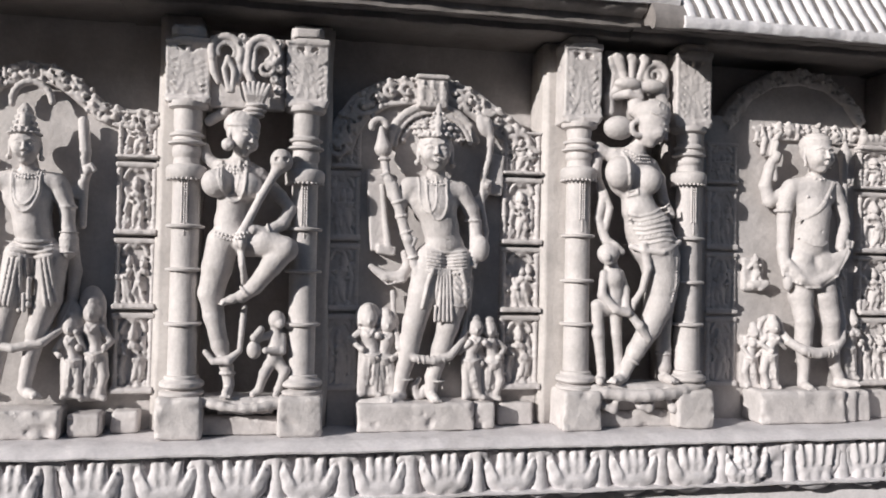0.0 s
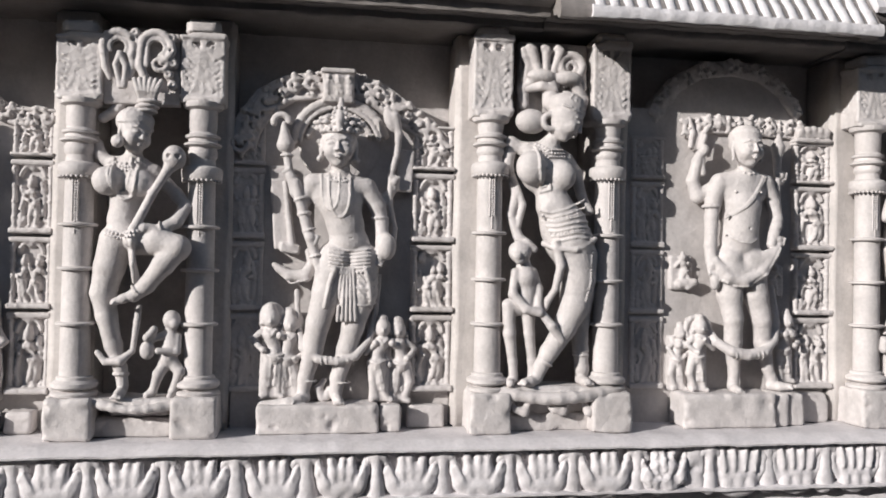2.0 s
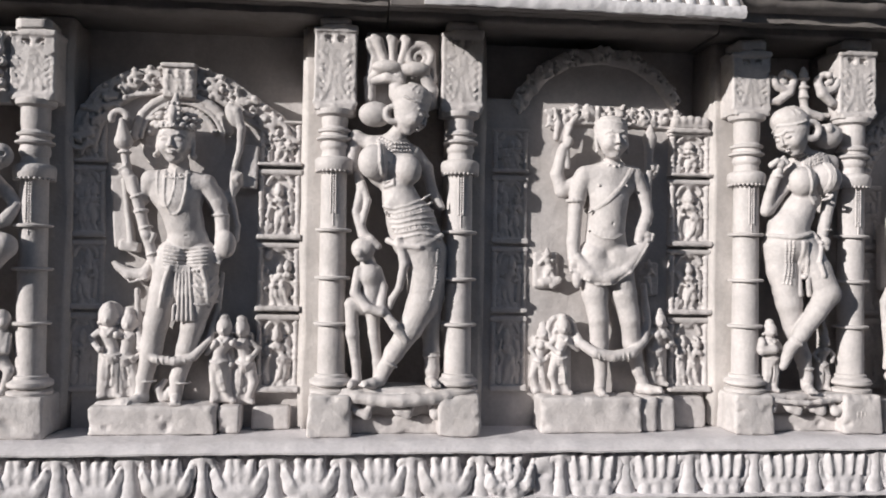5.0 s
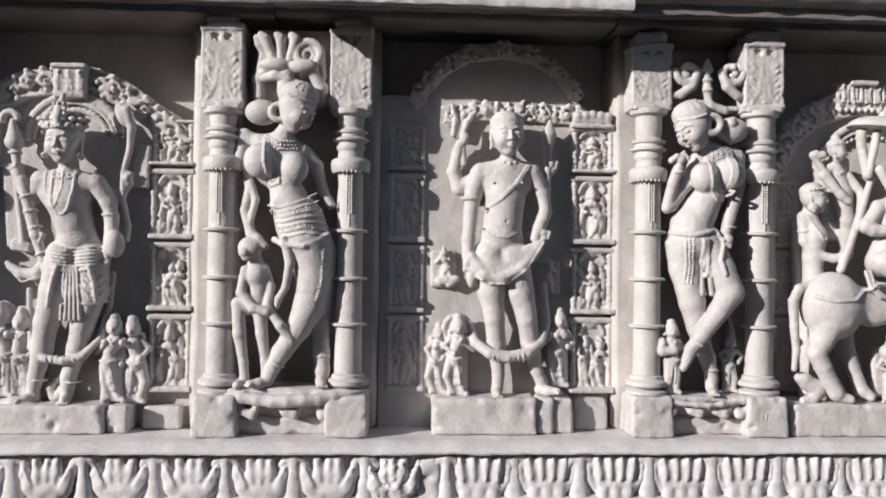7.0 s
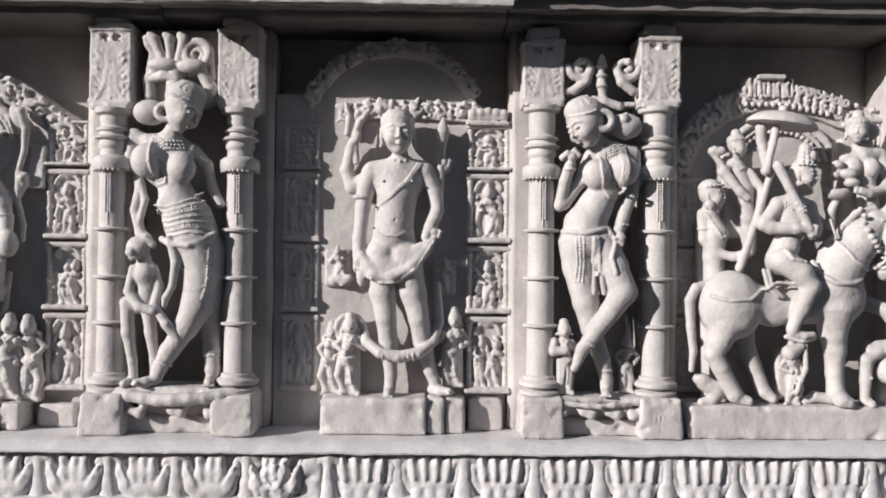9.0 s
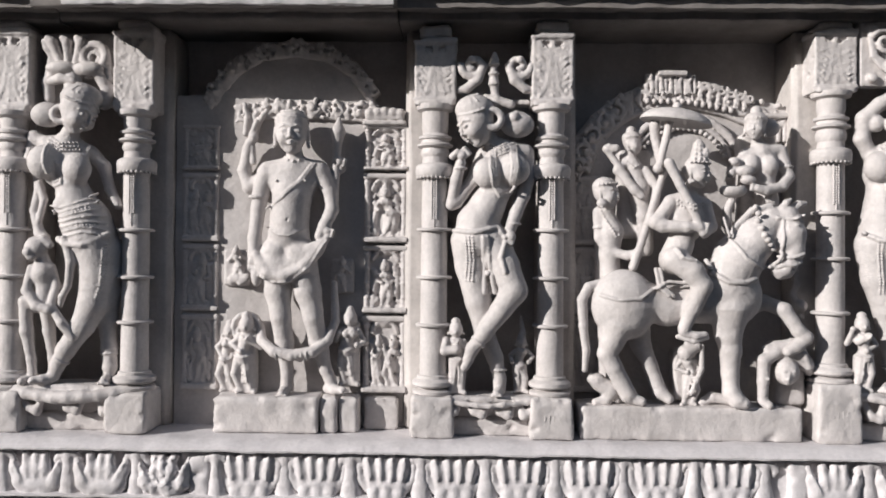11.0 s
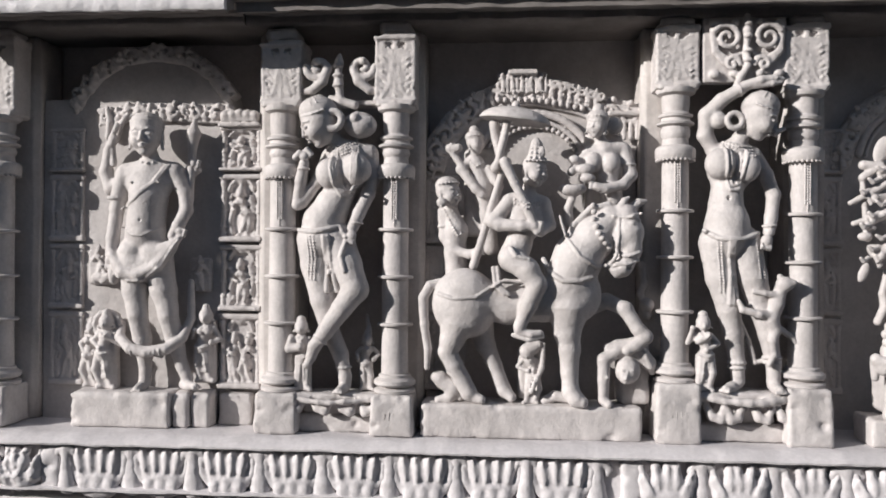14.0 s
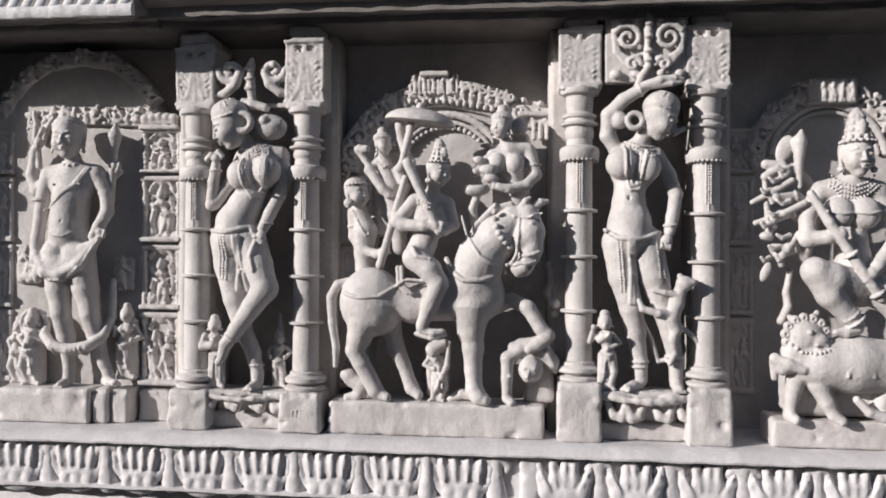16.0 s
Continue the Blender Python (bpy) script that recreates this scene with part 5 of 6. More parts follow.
c.band([(752, 430, 92, 4), (745, 455, 94, 4), (752, 480, 96, 4)])
c.limb([(792, 272, 58, 13), (794, 315, 58, 13), (786, 345, 62, 12), (772, 378, 72, 11), (762, 405, 82, 10)], 4)
hand(c, (762, 418, 92), (-0.4, 1, 0.1), 9)
cuff(c, (768, 396, 80), 11, 2.2)
c.limb([(716, 275, 62, 13), (696, 320, 64, 11), (668, 358, 66, 11), (660, 362, 68, 10), (668, 320, 76, 10), (676, 290, 84, 9)], 4)
cuff(c, (675, 300, 82), 10, 2.2)
hand(c, (678, 278, 90), (0.7, -0.6, 0), 9)
c.limb([(662, 280, 88, 6), (670, 272, 92, 5)], 2)
statue("woman_statue", c, W5, "carved woman with bowed head and hand raised to her lips")
k = Clay(10, 0.6)
imp(k, 668, 694, 130, 68, 61, 0.02)
k.limb([(650, 600, 72, 7), (648, 618, 78, 8), (668, 615, 84, 8)], 3)
statue("attendant_statue", k, W5, "small stocky attendant at the bowed woman's feet", 2.3, "attendants beside the women")
k = Clay(11, 0.6)
imp(k, 782, 694, 105, 50, 62, -0.03)
k.limb([(786, 590, 50, 6), (782, 560, 48, 3)], 2)
statue("attendant_statue", k, W5, "small standing attendant behind the bowed woman", 2.3, "attendants beside the women")

# woman with an arm over her head and a monkey on her leg
c = Clay(12, 0.6)
P = head(c, 1162, 212, 84, 39, 66, 28, False, ears=())
hair(c, P, 39, "smooth")
c.arc((1118, 218), 13, 0, 360, 90, 5, 1, 14)
c.ball((1092, 215, 78), (15, 15, 14), 2)
c.limb([(1186, 240, 86, 6), (1205, 232, 82, 4)], 2)
c.limb([(1136, 240, 70, 14), (1128, 258, 66, 17)], 5)
for i in range(4):
    c.beads([(1102 - i * 2, 252 + i * 5, 86), (1126, 262 + i * 7, 98), (1152, 262 + i * 6, 88)], 2.3, 5)
c.limb([(1090, 268, 62, 15), (1122, 268, 66, 19), (1158, 274, 62, 14)], 8)
c.ball((1118, 300, 62), (42, 40, 23), 8)
c.ball((1094, 292, 86), (27, 27, 22), 8)
c.ball((1142, 298, 84), (22, 26, 20), 8)
chain(c, [(1100, 262, 96, 5.8), (1102, 310, 104, 7.2), (1110, 338, 98, 7.2), (1126, 338, 98, 7.2), (1132, 300, 104, 7.2), (1140, 270, 96, 5.8)])
c.limb([(1112, 335, 62, 28), (1110, 365, 62, 29), (1112, 395, 62, 38), (1112, 418, 62, 42)], 8)
c.ball((1108, 352, 90), (3, 4, 4), 1, cut=True)
c.ball((1110, 385, 84), (30, 20, 14), 5)
c.band([(1066, 408, 84, 4), (1090, 422, 100, 4), (1130, 424, 102, 4), (1165, 412, 88, 4)])
c.limb([(1092, 430, 62, 30), (1100, 490, 64, 25), (1116, 545, 64, 21), (1124, 590, 60, 18), (1132, 640, 60, 13), (1134, 672, 60, 12)], 5)
c.limb([(1140, 430, 62, 32), (1156, 490, 66, 26), (1172, 545, 66, 20), (1186, 590, 62, 17), (1196, 640, 60, 13), (1196, 672, 60, 12)], 5)
foot(c, (1130, 680, 60), (1106, 684, 84), 10)
foot(c, (1196, 680, 60), (1198, 684, 90), 10)
for x, v in ((1131, 640), (1193, 630)):
    cuff(c, (x, v, 60), 15, 2.6)
    cuff(c, (x, v + 9, 60), 14.5, 2.4)
for s in (-1, 0, 1):
    c.band([(1112 + s * 4, 425, 98, 3.6), (1116 + s * 4, 480, 94, 4), (1118 + s * 6, 535, 86, 4.4)])
for x in (1088, 1094):
    c.beads([(x, 425, 98), (x + 4, 470, 94), (x + 8, 515, 90)], 2.0, 4.6)
for x in (1156, 1164):
    c.beads([(x, 425, 96), (x + 4, 450, 94), (x + 8, 490, 90)], 2.0, 4.6)
c.limb([(1120, 540, 76, 4), (1152, 600, 60, 4), (1164, 640, 56, 4), (1200, 630, 60, 4)], 1.5)
c.limb([(1162, 278, 58, 14), (1182, 310, 58, 13), (1194, 345, 62, 12), (1186, 385, 74, 11), (1180, 410, 82, 10)], 4)
cuff(c, (1181, 400, 80), 11, 2.2)
hand(c, (1174, 425, 90), (-0.2, 1, 0.1), 10)
c.limb([(1088, 265, 62, 13), (1072, 240, 66, 14), (1074, 205, 70, 14), (1098, 180, 78, 12), (1130, 162, 88, 10)], 4)
cuff(c, (1126, 164, 86), 11, 2.4, (0.4, 0.9))
c.limb([(1135, 158, 90, 9), (1160, 150, 96, 8), (1186, 146, 96, 6), (1200, 148, 94, 4)], 3)
c.limb([(1150, 158, 94, 6), (1180, 156, 98, 5), (1196, 154, 96, 3)], 2)
statue("woman_statue", c, W7, "carved woman with one arm laid over her head")
k = Clay(13, 0.6)
k.ball((1206, 500, 88), (16, 13, 12), 3)
k.ball((1218, 498, 92), (8, 6, 6), 2)
k.ball((1198, 488, 86), (6, 6, 4), 1.5)
k.limb([(1200, 510, 84, 11), (1192, 535, 82, 14), (1184, 560, 80, 14), (1192, 580, 78, 12)], 5)
k.limb([(1192, 520, 88, 7), (1170, 516, 92, 5), (1152, 514, 90, 4)], 2)
k.limb([(1186, 555, 84, 9), (1160, 552, 94, 7), (1132, 545, 92, 6), (1126, 530, 90, 4)], 3)
k.limb([(1192, 580, 78, 10), (1186, 598, 84, 8), (1190, 622, 82, 6), (1182, 640, 80, 5)], 3)
k.limb([(1198, 575, 74, 6), (1220, 590, 70, 5), (1236, 606, 66, 5), (1242, 598, 64, 4)], 2)
statue("monkey_carving", k, W7, "carved monkey climbing the leg of the posing woman", 2.3, "attendants beside the women")
k = Clay(14, 0.6)
imp(k, 1068, 690, 138, 78, 63, 0.03)
k.limb([(1058, 600, 84, 7), (1072, 590, 94, 7)], 2)
statue("attendant_statue", k, W7, "small stocky attendant at the posing woman's feet", 2.3, "attendants beside the women")


# ---- rider and his company ----
c = Clay(15, 0.6)
c.ball((1048, 220, 84), (64, 27, 44), 1, 8)
c.box((1044, 245, 84), (84, 26, 66), 2, 1.5, 8, cut=True)
c.ball((958, 538, 76), (58, 62, 44), 6)
c.limb([(965, 525, 74, 34), (1035, 540, 70, 34), (1100, 532, 74, 36), (1128, 520, 74, 36)], 8)
c.ball((1150, 520, 78), (50, 52, 38), 8)
c.limb([(1140, 500, 76, 44), (1160, 455, 78, 42), (1188, 420, 80, 36), (1216, 388, 82, 25)], 10)
c.limb([(1240, 384, 86, 23), (1246, 412, 92, 25), (1248, 442, 96, 19), (1238, 468, 98, 16)], 6)
c.ball((1232, 424, 98), (20, 24, 18), 4)
c.ball((1230, 474, 98), (19, 15, 15), 4)
c.limb([(1214, 468, 96, 8), (1226, 482, 98, 8), (1238, 482, 98, 7)], 3)
c.ball((1218, 473, 112), (11, 2.2, 6), 1, -12, cut=True)
c.ball((1244, 474, 112), (4.5, 3.5, 4), 1, cut=True)
c.ball((1248, 398, 108), (9, 6, 6), 1.5)
c.ball((1248, 398, 114), (5, 3, 3), 1)
c.limb([(1238, 390, 108, 3), (1250, 386, 112, 3), (1262, 392, 106, 3)], 1)
c.limb([(1230, 372, 92, 9), (1238, 358, 94, 6), (1246, 352, 94, 3)], 2)
c.limb([(1252, 370, 84, 9), (1264, 360, 84, 7), (1276, 358, 82, 4)], 2)
for v, w in ((380, 24), (446, 21), (460, 19)):
    c.band([(1242 - w, v + 5, 100, 2.8), (1242, v + 7, 116, 2.8), (1242 + w, v, 102, 2.8)])
c.band([(1228, 385, 106, 2.8), (1226, 420, 114, 2.8), (1222, 452, 114, 2.8), (1212, 468, 106, 3.2), (1190, 472, 104, 3.4), (1160, 455, 104, 2.6), (1136, 420, 108, 2.6), (1126, 385, 104, 2.4)])
c.beads([(1184, 366, 104), (1184, 390, 112), (1192, 415, 116), (1210, 438, 112)], 5.2, 9)
c.limb([(1132, 440, 90, 4), (1150, 400, 92, 5), (1180, 372, 90, 6), (1212, 364, 90, 6)], 3)
c.band([(1098, 460, 96, 5), (1106, 480, 106, 5), (1130, 496, 112, 4), (1160, 496, 110, 4), (1180, 490, 104, 4)])
c.ball((1160, 508, 112), (7, 9, 4), 1.5)
for o in (0, 7):
    c.limb([(1010 + o, 475, 98, 4), (1014 + o, 505, 108, 4), (1030 + o, 520, 110, 4)], 1.5)
c.band([(912, 520, 104, 3), (940, 528, 110, 3), (980, 526, 110, 3), (1008, 508, 108, 3), (1030, 496, 108, 3), (1060, 498, 110, 3)])
c.limb([(966, 530, 112, 5), (970, 545, 112, 3)], 1.5)
c.limb([(914, 502, 74, 8), (896, 508, 76, 9), (884, 530, 78, 9), (886, 575, 78, 8), (892, 620, 74, 7), (890, 654, 70, 5)], 2)
c.limb([(946, 572, 82, 33), (936, 602, 80, 22), (928, 624, 78, 17), (940, 648, 78, 16), (954, 674, 76, 15), (966, 696, 78, 15)], 3)
c.limb([(972, 702, 78, 11), (988, 706, 86, 8)], 3)
c.limb([(984, 575, 54, 26), (994, 612, 52, 18), (1012, 650, 50, 13), (1028, 694, 52, 13), (1042, 705, 60, 9)], 4)
c.limb([(1142, 545, 82, 38), (1140, 585, 84, 24), (1144, 615, 84, 19), (1144, 655, 82, 15), (1146, 688, 82, 15), (1154, 701, 86, 14), (1166, 706, 90, 10)], 5)
c.limb([(1166, 545, 50, 22), (1212, 532, 58, 13), (1242, 545, 76, 13), (1264, 580, 82, 12), (1276, 592, 84, 12), (1258, 608, 84, 11), (1244, 616, 86, 9)], 4)
c.limb([(1150, 705, 60, 10), (1120, 702, 56, 9), (1100, 712, 56, 8)], 4)
P = head(c, 1082, 306, 94, 28, 44, 4, ears=(-1,), ring=0.2)
hair(c, P, 28, "tall_crown")
c.limb([(1074, 330, 86, 11), (1070, 348, 84, 13)], 4)
c.limb([(1040, 358, 84, 14), (1068, 356, 84, 18), (1098, 362, 84, 13)], 6)
c.ball((1066, 388, 84), (34, 40, 22), 6)
c.limb([(1100, 366, 84, 12), (1110, 400, 86, 10), (1092, 412, 104, 9)], 4)
c.limb([(1056, 430, 84, 24), (1044, 458, 86, 26)], 6)
c.limb([(1042, 458, 104, 22), (1070, 478, 112, 20), (1086, 502, 114, 17), (1070, 540, 112, 14), (1056, 575, 110, 11)], 5)
c.limb([(1054, 582, 110, 8), (1075, 588, 112, 7), (1092, 586, 110, 6)], 3)
c.limb([(1045, 590, 108, 4), (1072, 598, 112, 4), (1096, 592, 108, 4)], 1.5)
for o in (0, 7):
    c.beads([(1048, 356 + o, 102), (1068, 366 + o, 108), (1092, 358 + o, 102)], 2.2, 4.8)
c.limb([(1036, 362, 90, 13), (1010, 394, 98, 12), (1020, 400, 102, 11), (1060, 402, 114, 10), (1072, 402, 116, 9)], 4)
hand(c, (1080, 402, 118), (0.9, 0.2, 0.1), 10)
c.limb([(1030, 292, 110, 9), (1048, 330, 114, 8), (1068, 370, 118, 8), (1086, 412, 118, 7)], 2)
c.band([(1040, 440, 112, 4), (1050, 455, 118, 4), (1072, 460, 116, 4)])
c.ball((1050, 190, 86), 8, 2)
c.limb([(1036, 215, 90, 7), (1028, 250, 94, 7), (1018, 290, 96, 6), (1014, 300, 96, 9)], 2)
c.limb([(1012, 222, 80, 10), (1014, 245, 76, 8), (1030, 300, 72, 10)], 3)
statue("horse_rider_statue", c, R6, "carved crowned rider under a parasol on a walking horse", 2.0)

k = Clay(16, 0.6)
P = head(k, 916, 382, 66, 28, 50, -4, ears=(-1,), ring=0.32)
hair(k, P, 28, "cap")
k.limb([(914, 400, 50, 9), (918, 415, 48, 14), (928, 450, 48, 22), (926, 490, 46, 18), (930, 560, 40, 20)], 6)
k.limb([(906, 415, 48, 11), (908, 460, 50, 10), (922, 484, 56, 9), (955, 492, 68, 8), (968, 488, 74, 8)], 4)
cuff(k, (907, 442, 50), 11, 2)
hand(k, (970, 488, 78), (1, -0.2, 0), 7)
k.beads([(906, 408, 62), (920, 436, 72), (934, 458, 72), (950, 452, 66)], 2.4, 5)
k.limb([(962, 512, 78, 8), (976, 470, 82, 7), (994, 410, 86, 7), (1012, 352, 88, 6), (1022, 330, 88, 8)], 2)
k.box((926, 486, 8), (20, 66, 12), 8, 6)
k.limb([(930, 560, 30, 24), (925, 750, 24, 14)], 6)
statue("attendant_statue", k, (R6[0] + 0.018, R6[1] + 0.062, *R6[2:]), "small carved bearer with a staff behind the horse", 2.3, "attendants beside the rider")
k = Clay(17, 0.6)
P = head(k, 976, 252, 60, 20, 46, -2, ears=(-1,))
hair(k, P, 20, "turban")
k.limb([(972, 272, 54, 9), (978, 290, 52, 14), (990, 330, 52, 18), (1000, 380, 50, 16), (1005, 440, 40, 14)], 6)
k.limb([(966, 284, 54, 9), (950, 300, 62, 8), (978, 335, 72, 8), (990, 346, 74, 7)], 4)
k.limb([(946, 262, 66, 8), (930, 262, 62, 7), (944, 282, 62, 6), (962, 310, 66, 7), (980, 338, 72, 7)], 3)
hand(k, (940, 264, 66), (-0.8, -0.4, 0), 7)
k.beads([(966, 284, 64), (978, 296, 70), (992, 288, 66)], 2.2, 4.6)
k.limb([(1000, 300, 56, 9), (1020, 330, 66, 8), (1012, 360, 80, 8), (1000, 395, 88, 8)], 3)
k.box((985, 340, 22), (30, 80, 20), 10, 6)
statue("attendant_statue", k, R6, "small carved parasol bearer behind the rider", 2.3, "attendants beside the rider")
k = Clay(18, 0.6)
P = head(k, 1194, 222, 66, 24, -26, 4)
hair(k, P, 24, "turban")
k.ball((1226, 222, 52), (16, 16, 14), 3)
k.limb([(1200, 246, 56, 10), (1206, 262, 54, 14)], 4)
k.limb([(1180, 268, 54, 11), (1208, 266, 56, 15), (1240, 262, 54, 12)], 6)
k.ball((1212, 290, 54), (28, 30, 18), 6)
k.ball((1186, 288, 66), (17, 18, 15), 3)
k.ball((1218, 290, 68), (17, 18, 15), 3)
k.limb([(1214, 315, 54, 18), (1222, 350, 50, 18), (1230, 400, 40, 16)], 6)
k.limb([(1244, 266, 54, 12), (1256, 310, 60, 10), (1240, 328, 72, 9), (1208, 336, 82, 8), (1196, 334, 84, 8)], 4)
cuff(k, (1252, 292, 58), 12, 2)
hand(k, (1190, 332, 86), (-1, -0.2, 0), 7)
k.limb([(1178, 274, 56, 10), (1160, 292, 66, 9), (1148, 306, 76, 8)], 4)
k.ball((1150, 336, 80), (24, 13, 17), 3)
k.ball((1150, 326, 82), (17, 8, 12), 2, cut=True)
k.limb([(1150, 350, 76, 7), (1142, 372, 72, 8), (1144, 395, 66, 9)], 3)
k.ball((1172, 302, 80), (16, 10, 12), 2)
k.ball((1176, 318, 82), (14, 8, 12), 2)
k.ball((1154, 285, 76), (11, 8, 9), 2)
k.box((1210, 320, 20), (34, 90, 18), 10, 6)
statue("attendant_statue", k, R6, "small carved woman offering a bowl above the horse", 2.3, "attendants beside the rider")
k = Clay(19, 0.6)
imp(k, 1076, 716, 112, 62, 71, 0.04)
k.limb([(1070, 622, 66, 14), (1090, 612, 66, 9)], 3)
k.limb([(1100, 610, 66, 4), (1096, 650, 74, 5), (1078, 690, 78, 4)], 2)
k.box((1074, 665, 26), (20, 46, 22), 8, 5)
statue("attendant_statue", k, R6, "small carved soldier crouching below the horse", 2.3, "attendants beside the rider")
k = Clay(44, 0.6)
k.ball((1246, 652, 74), (22, 24, 20), 3)
k.ball((1240, 662, 90), (10, 12, 7), 3)
for e in (-1, 1):
    k.ball((1244 + 8 * e, 650, 92), (4, 3, 3), 0.8)
k.cap((1244, 652, 94), (1240, 664, 97), 2, 3, 1)
k.limb([(1226, 620, 74, 11), (1205, 634, 76, 12), (1204, 670, 76, 10), (1204, 706, 74, 9), (1212, 711, 82, 8)], 4)
k.limb([(1200, 662, 78, 3), (1210, 664, 86, 3)], 1)
k.limb([(1230, 615, 66, 16), (1262, 612, 68, 17), (1284, 640, 66, 12), (1290, 655, 64, 6)], 6)
for o in (0, 7, 14):
    k.limb([(1252, 612 - o * 0.5, 84, 3), (1276, 622 - o * 0.3, 82, 3), (1284 + o * 0.3, 646, 76, 3)], 1)
k.ball((1216, 614, 70), (12, 9, 10), 3)
k.box((1260, 660, 30), (28, 56, 26), 10, 5)
statue("attendant_statue", k, R6, "carved fallen figure bent upside down below the horse", 2.3, "attendants beside the rider")
k = Clay(45, 0.8)
k.ball((912, 672, 60), (16, 12, 14), 3)
k.limb([(918, 680, 60, 14), (938, 690, 62, 15), (930, 708, 62, 9), (910, 712, 64, 7)], 5)
k.limb([(940, 690, 56, 12), (950, 706, 60, 8)], 4)
statue("seated_figure", k, R6, "small crouching figure carved behind the horse's hooves", 2.3, "attendants beside the rider")
k = Clay(46, 0.9)
k.ball((1288, 540, 30), (12, 12, 16), 3)
k.limb([(1280, 470, 20, 8), (1284, 500, 24, 7), (1276, 520, 26, 6), (1290, 560, 26, 8)], 4)
statue("leaf_carving", k, R6, "small broken leaf carving beside the horse's chest", 2.3, "attendants beside the rider", "carving")

# ---- many-armed goddess on a lion ----
c = Clay(47, 0.6)
P = head(c, 1508, 276, 74, 40, 4, 0)
hair(c, P, 40, "tall_crown")
c.limb([(1502, 312, 62, 17), (1500, 330, 58, 20)], 5)
for i in range(4):
    c.beads([(1466 - i * 2, 312 + i * 6, 72), (1480, 326 + i * 7, 84), (1502, 332 + i * 7, 90), (1526, 324 + i * 7, 84), (1540 + i * 2, 312 + i * 6, 72)], 2.6, 5.6)
c.limb([(1452, 338, 58, 19), (1500, 332, 60, 24), (1552, 338, 58, 19)], 8)
c.ball((1498, 375, 58), (46, 42, 26), 8)
c.ball((1474, 378, 82), (28, 28, 22), 4)
c.ball((1520, 378, 82), (28, 28, 22), 4)
c.band([(1446, 376, 90, 2.4), (1474, 380, 106, 2.4), (1500, 378, 100, 2.4), (1522, 380, 106, 2.4), (1550, 374, 90, 2.4)])
c.limb([(1504, 420, 58, 29), (1508, 455, 58, 30), (1512, 490, 58, 40)], 8)
c.ball((1515, 510, 60), (52, 34, 34), 8)
c.limb([(1500, 505, 78, 30), (1456, 492, 98, 28), (1426, 480, 104, 24), (1450, 520, 104, 22), (1486, 555, 100, 17), (1500, 572, 98, 13)], 6)
c.limb([(1500, 578, 98, 11), (1480, 584, 102, 9), (1462, 584, 104, 6)], 3)
for o in (0, 9):
    cuff(c, (1488 + o, 556 + o, 100), 18, 2.8, (0.75, -0.6))
c.limb([(1540, 510, 70, 30), (1580, 540, 80, 26), (1590, 600, 80, 19), (1588, 680, 76, 14)], 6)
c.limb([(1446, 344, 58, 18), (1424, 385, 66, 15), (1420, 424, 80, 14), (1452, 420, 96, 12), (1470, 412, 102, 11)], 5)
hand(c, (1470, 415, 106), (1, -0.1, 0), 11)
c.limb([(1420, 345, 98, 7), (1450, 395, 104, 9), (1480, 440, 106, 9), (1515, 490, 104, 9), (1540, 525, 100, 8)], 2)
cuff(c, (1486, 450, 106), 12, 3, (0.8, -0.5))
cuff(c, (1534, 518, 100), 12, 3, (0.8, -0.5))
c.limb([(1550, 345, 60, 18), (1580, 390, 66, 15), (1572, 430, 80, 13), (1535, 470, 98, 12), (1526, 480, 102, 11)], 5)
hand(c, (1522, 482, 106), (-1, 0.4, 0), 11)
for i, (x, v, hx, hv) in enumerate(((1400, 300, 1384, 305), (1404, 345, 1366, 350), (1398, 375, 1362, 388), (1402, 440, 1378, 452))):
    c.limb([(1446, 350 + i * 10, 48, 12), ((1446 + x) / 2, v + 16, 54, 10), (x, v, 62, 9), (hx, hv, 70, 8)], 4)
    hand(c, (hx, hv, 74), (-1, 0.5, 0), 8)
    cuff(c, (x, v, 62), 10, 2.2, (0.3, 1))
c.limb([(1410, 330, 70, 5), (1408, 290, 70, 8), (1410, 250, 68, 13), (1414, 232, 66, 4)], 2)
c.ball((1386, 262, 60), (15, 26, 6), 2, 24)
for i in range(9):
    c.limb([(1392 - (i % 3) * 18, 296 + i * 20, 72, 4.5), (1376 - (i % 3) * 16, 302 + i * 20, 80, 4), (1366 - (i % 3) * 14, 296 + i * 20, 82, 3.2)], 1.5)
c.limb([(1352, 290, 60, 9), (1380, 292, 64, 8), (1350, 312, 62, 8)], 3)
c.limb([(1326, 358, 66, 5), (1360, 340, 72, 6), (1395, 320, 74, 6)], 2)
c.limb([(1332, 395, 66, 5), (1380, 378, 76, 6), (1416, 360, 78, 6)], 2)
c.limb([(1350, 315, 60, 5), (1352, 360, 64, 5), (1358, 420, 64, 7)], 2)
c.ball((1352, 418, 66), (13, 8, 9), 2)
c.ball((1362, 402, 66), (10, 7, 9), 2)
c.limb([(1378, 468, 66, 7), (1365, 440, 66, 8), (1388, 440, 70, 8), (1408, 412, 70, 4)], 3)
c.ball((1352, 482, 62), (9, 19, 5), 2, 24)
c.limb([(1400, 480, 50, 6), (1394, 520, 46, 7), (1398, 545, 46, 8), (1384, 570, 50, 8)], 3)
statue("goddess_statue", c, D8, "carved many-armed goddess with weapons seated on a lion")
k = Clay(48, 0.6)
k.limb([(1440, 640, 84, 44), (1500, 640, 84, 48), (1570, 645, 80, 46)], 12)
k.ball((1412, 592, 92), (34, 30, 26), 6)
k.ball((1432, 600, 108), (16, 14, 12), 4)
k.ball((1414, 584, 116), (6, 5, 5), 1)
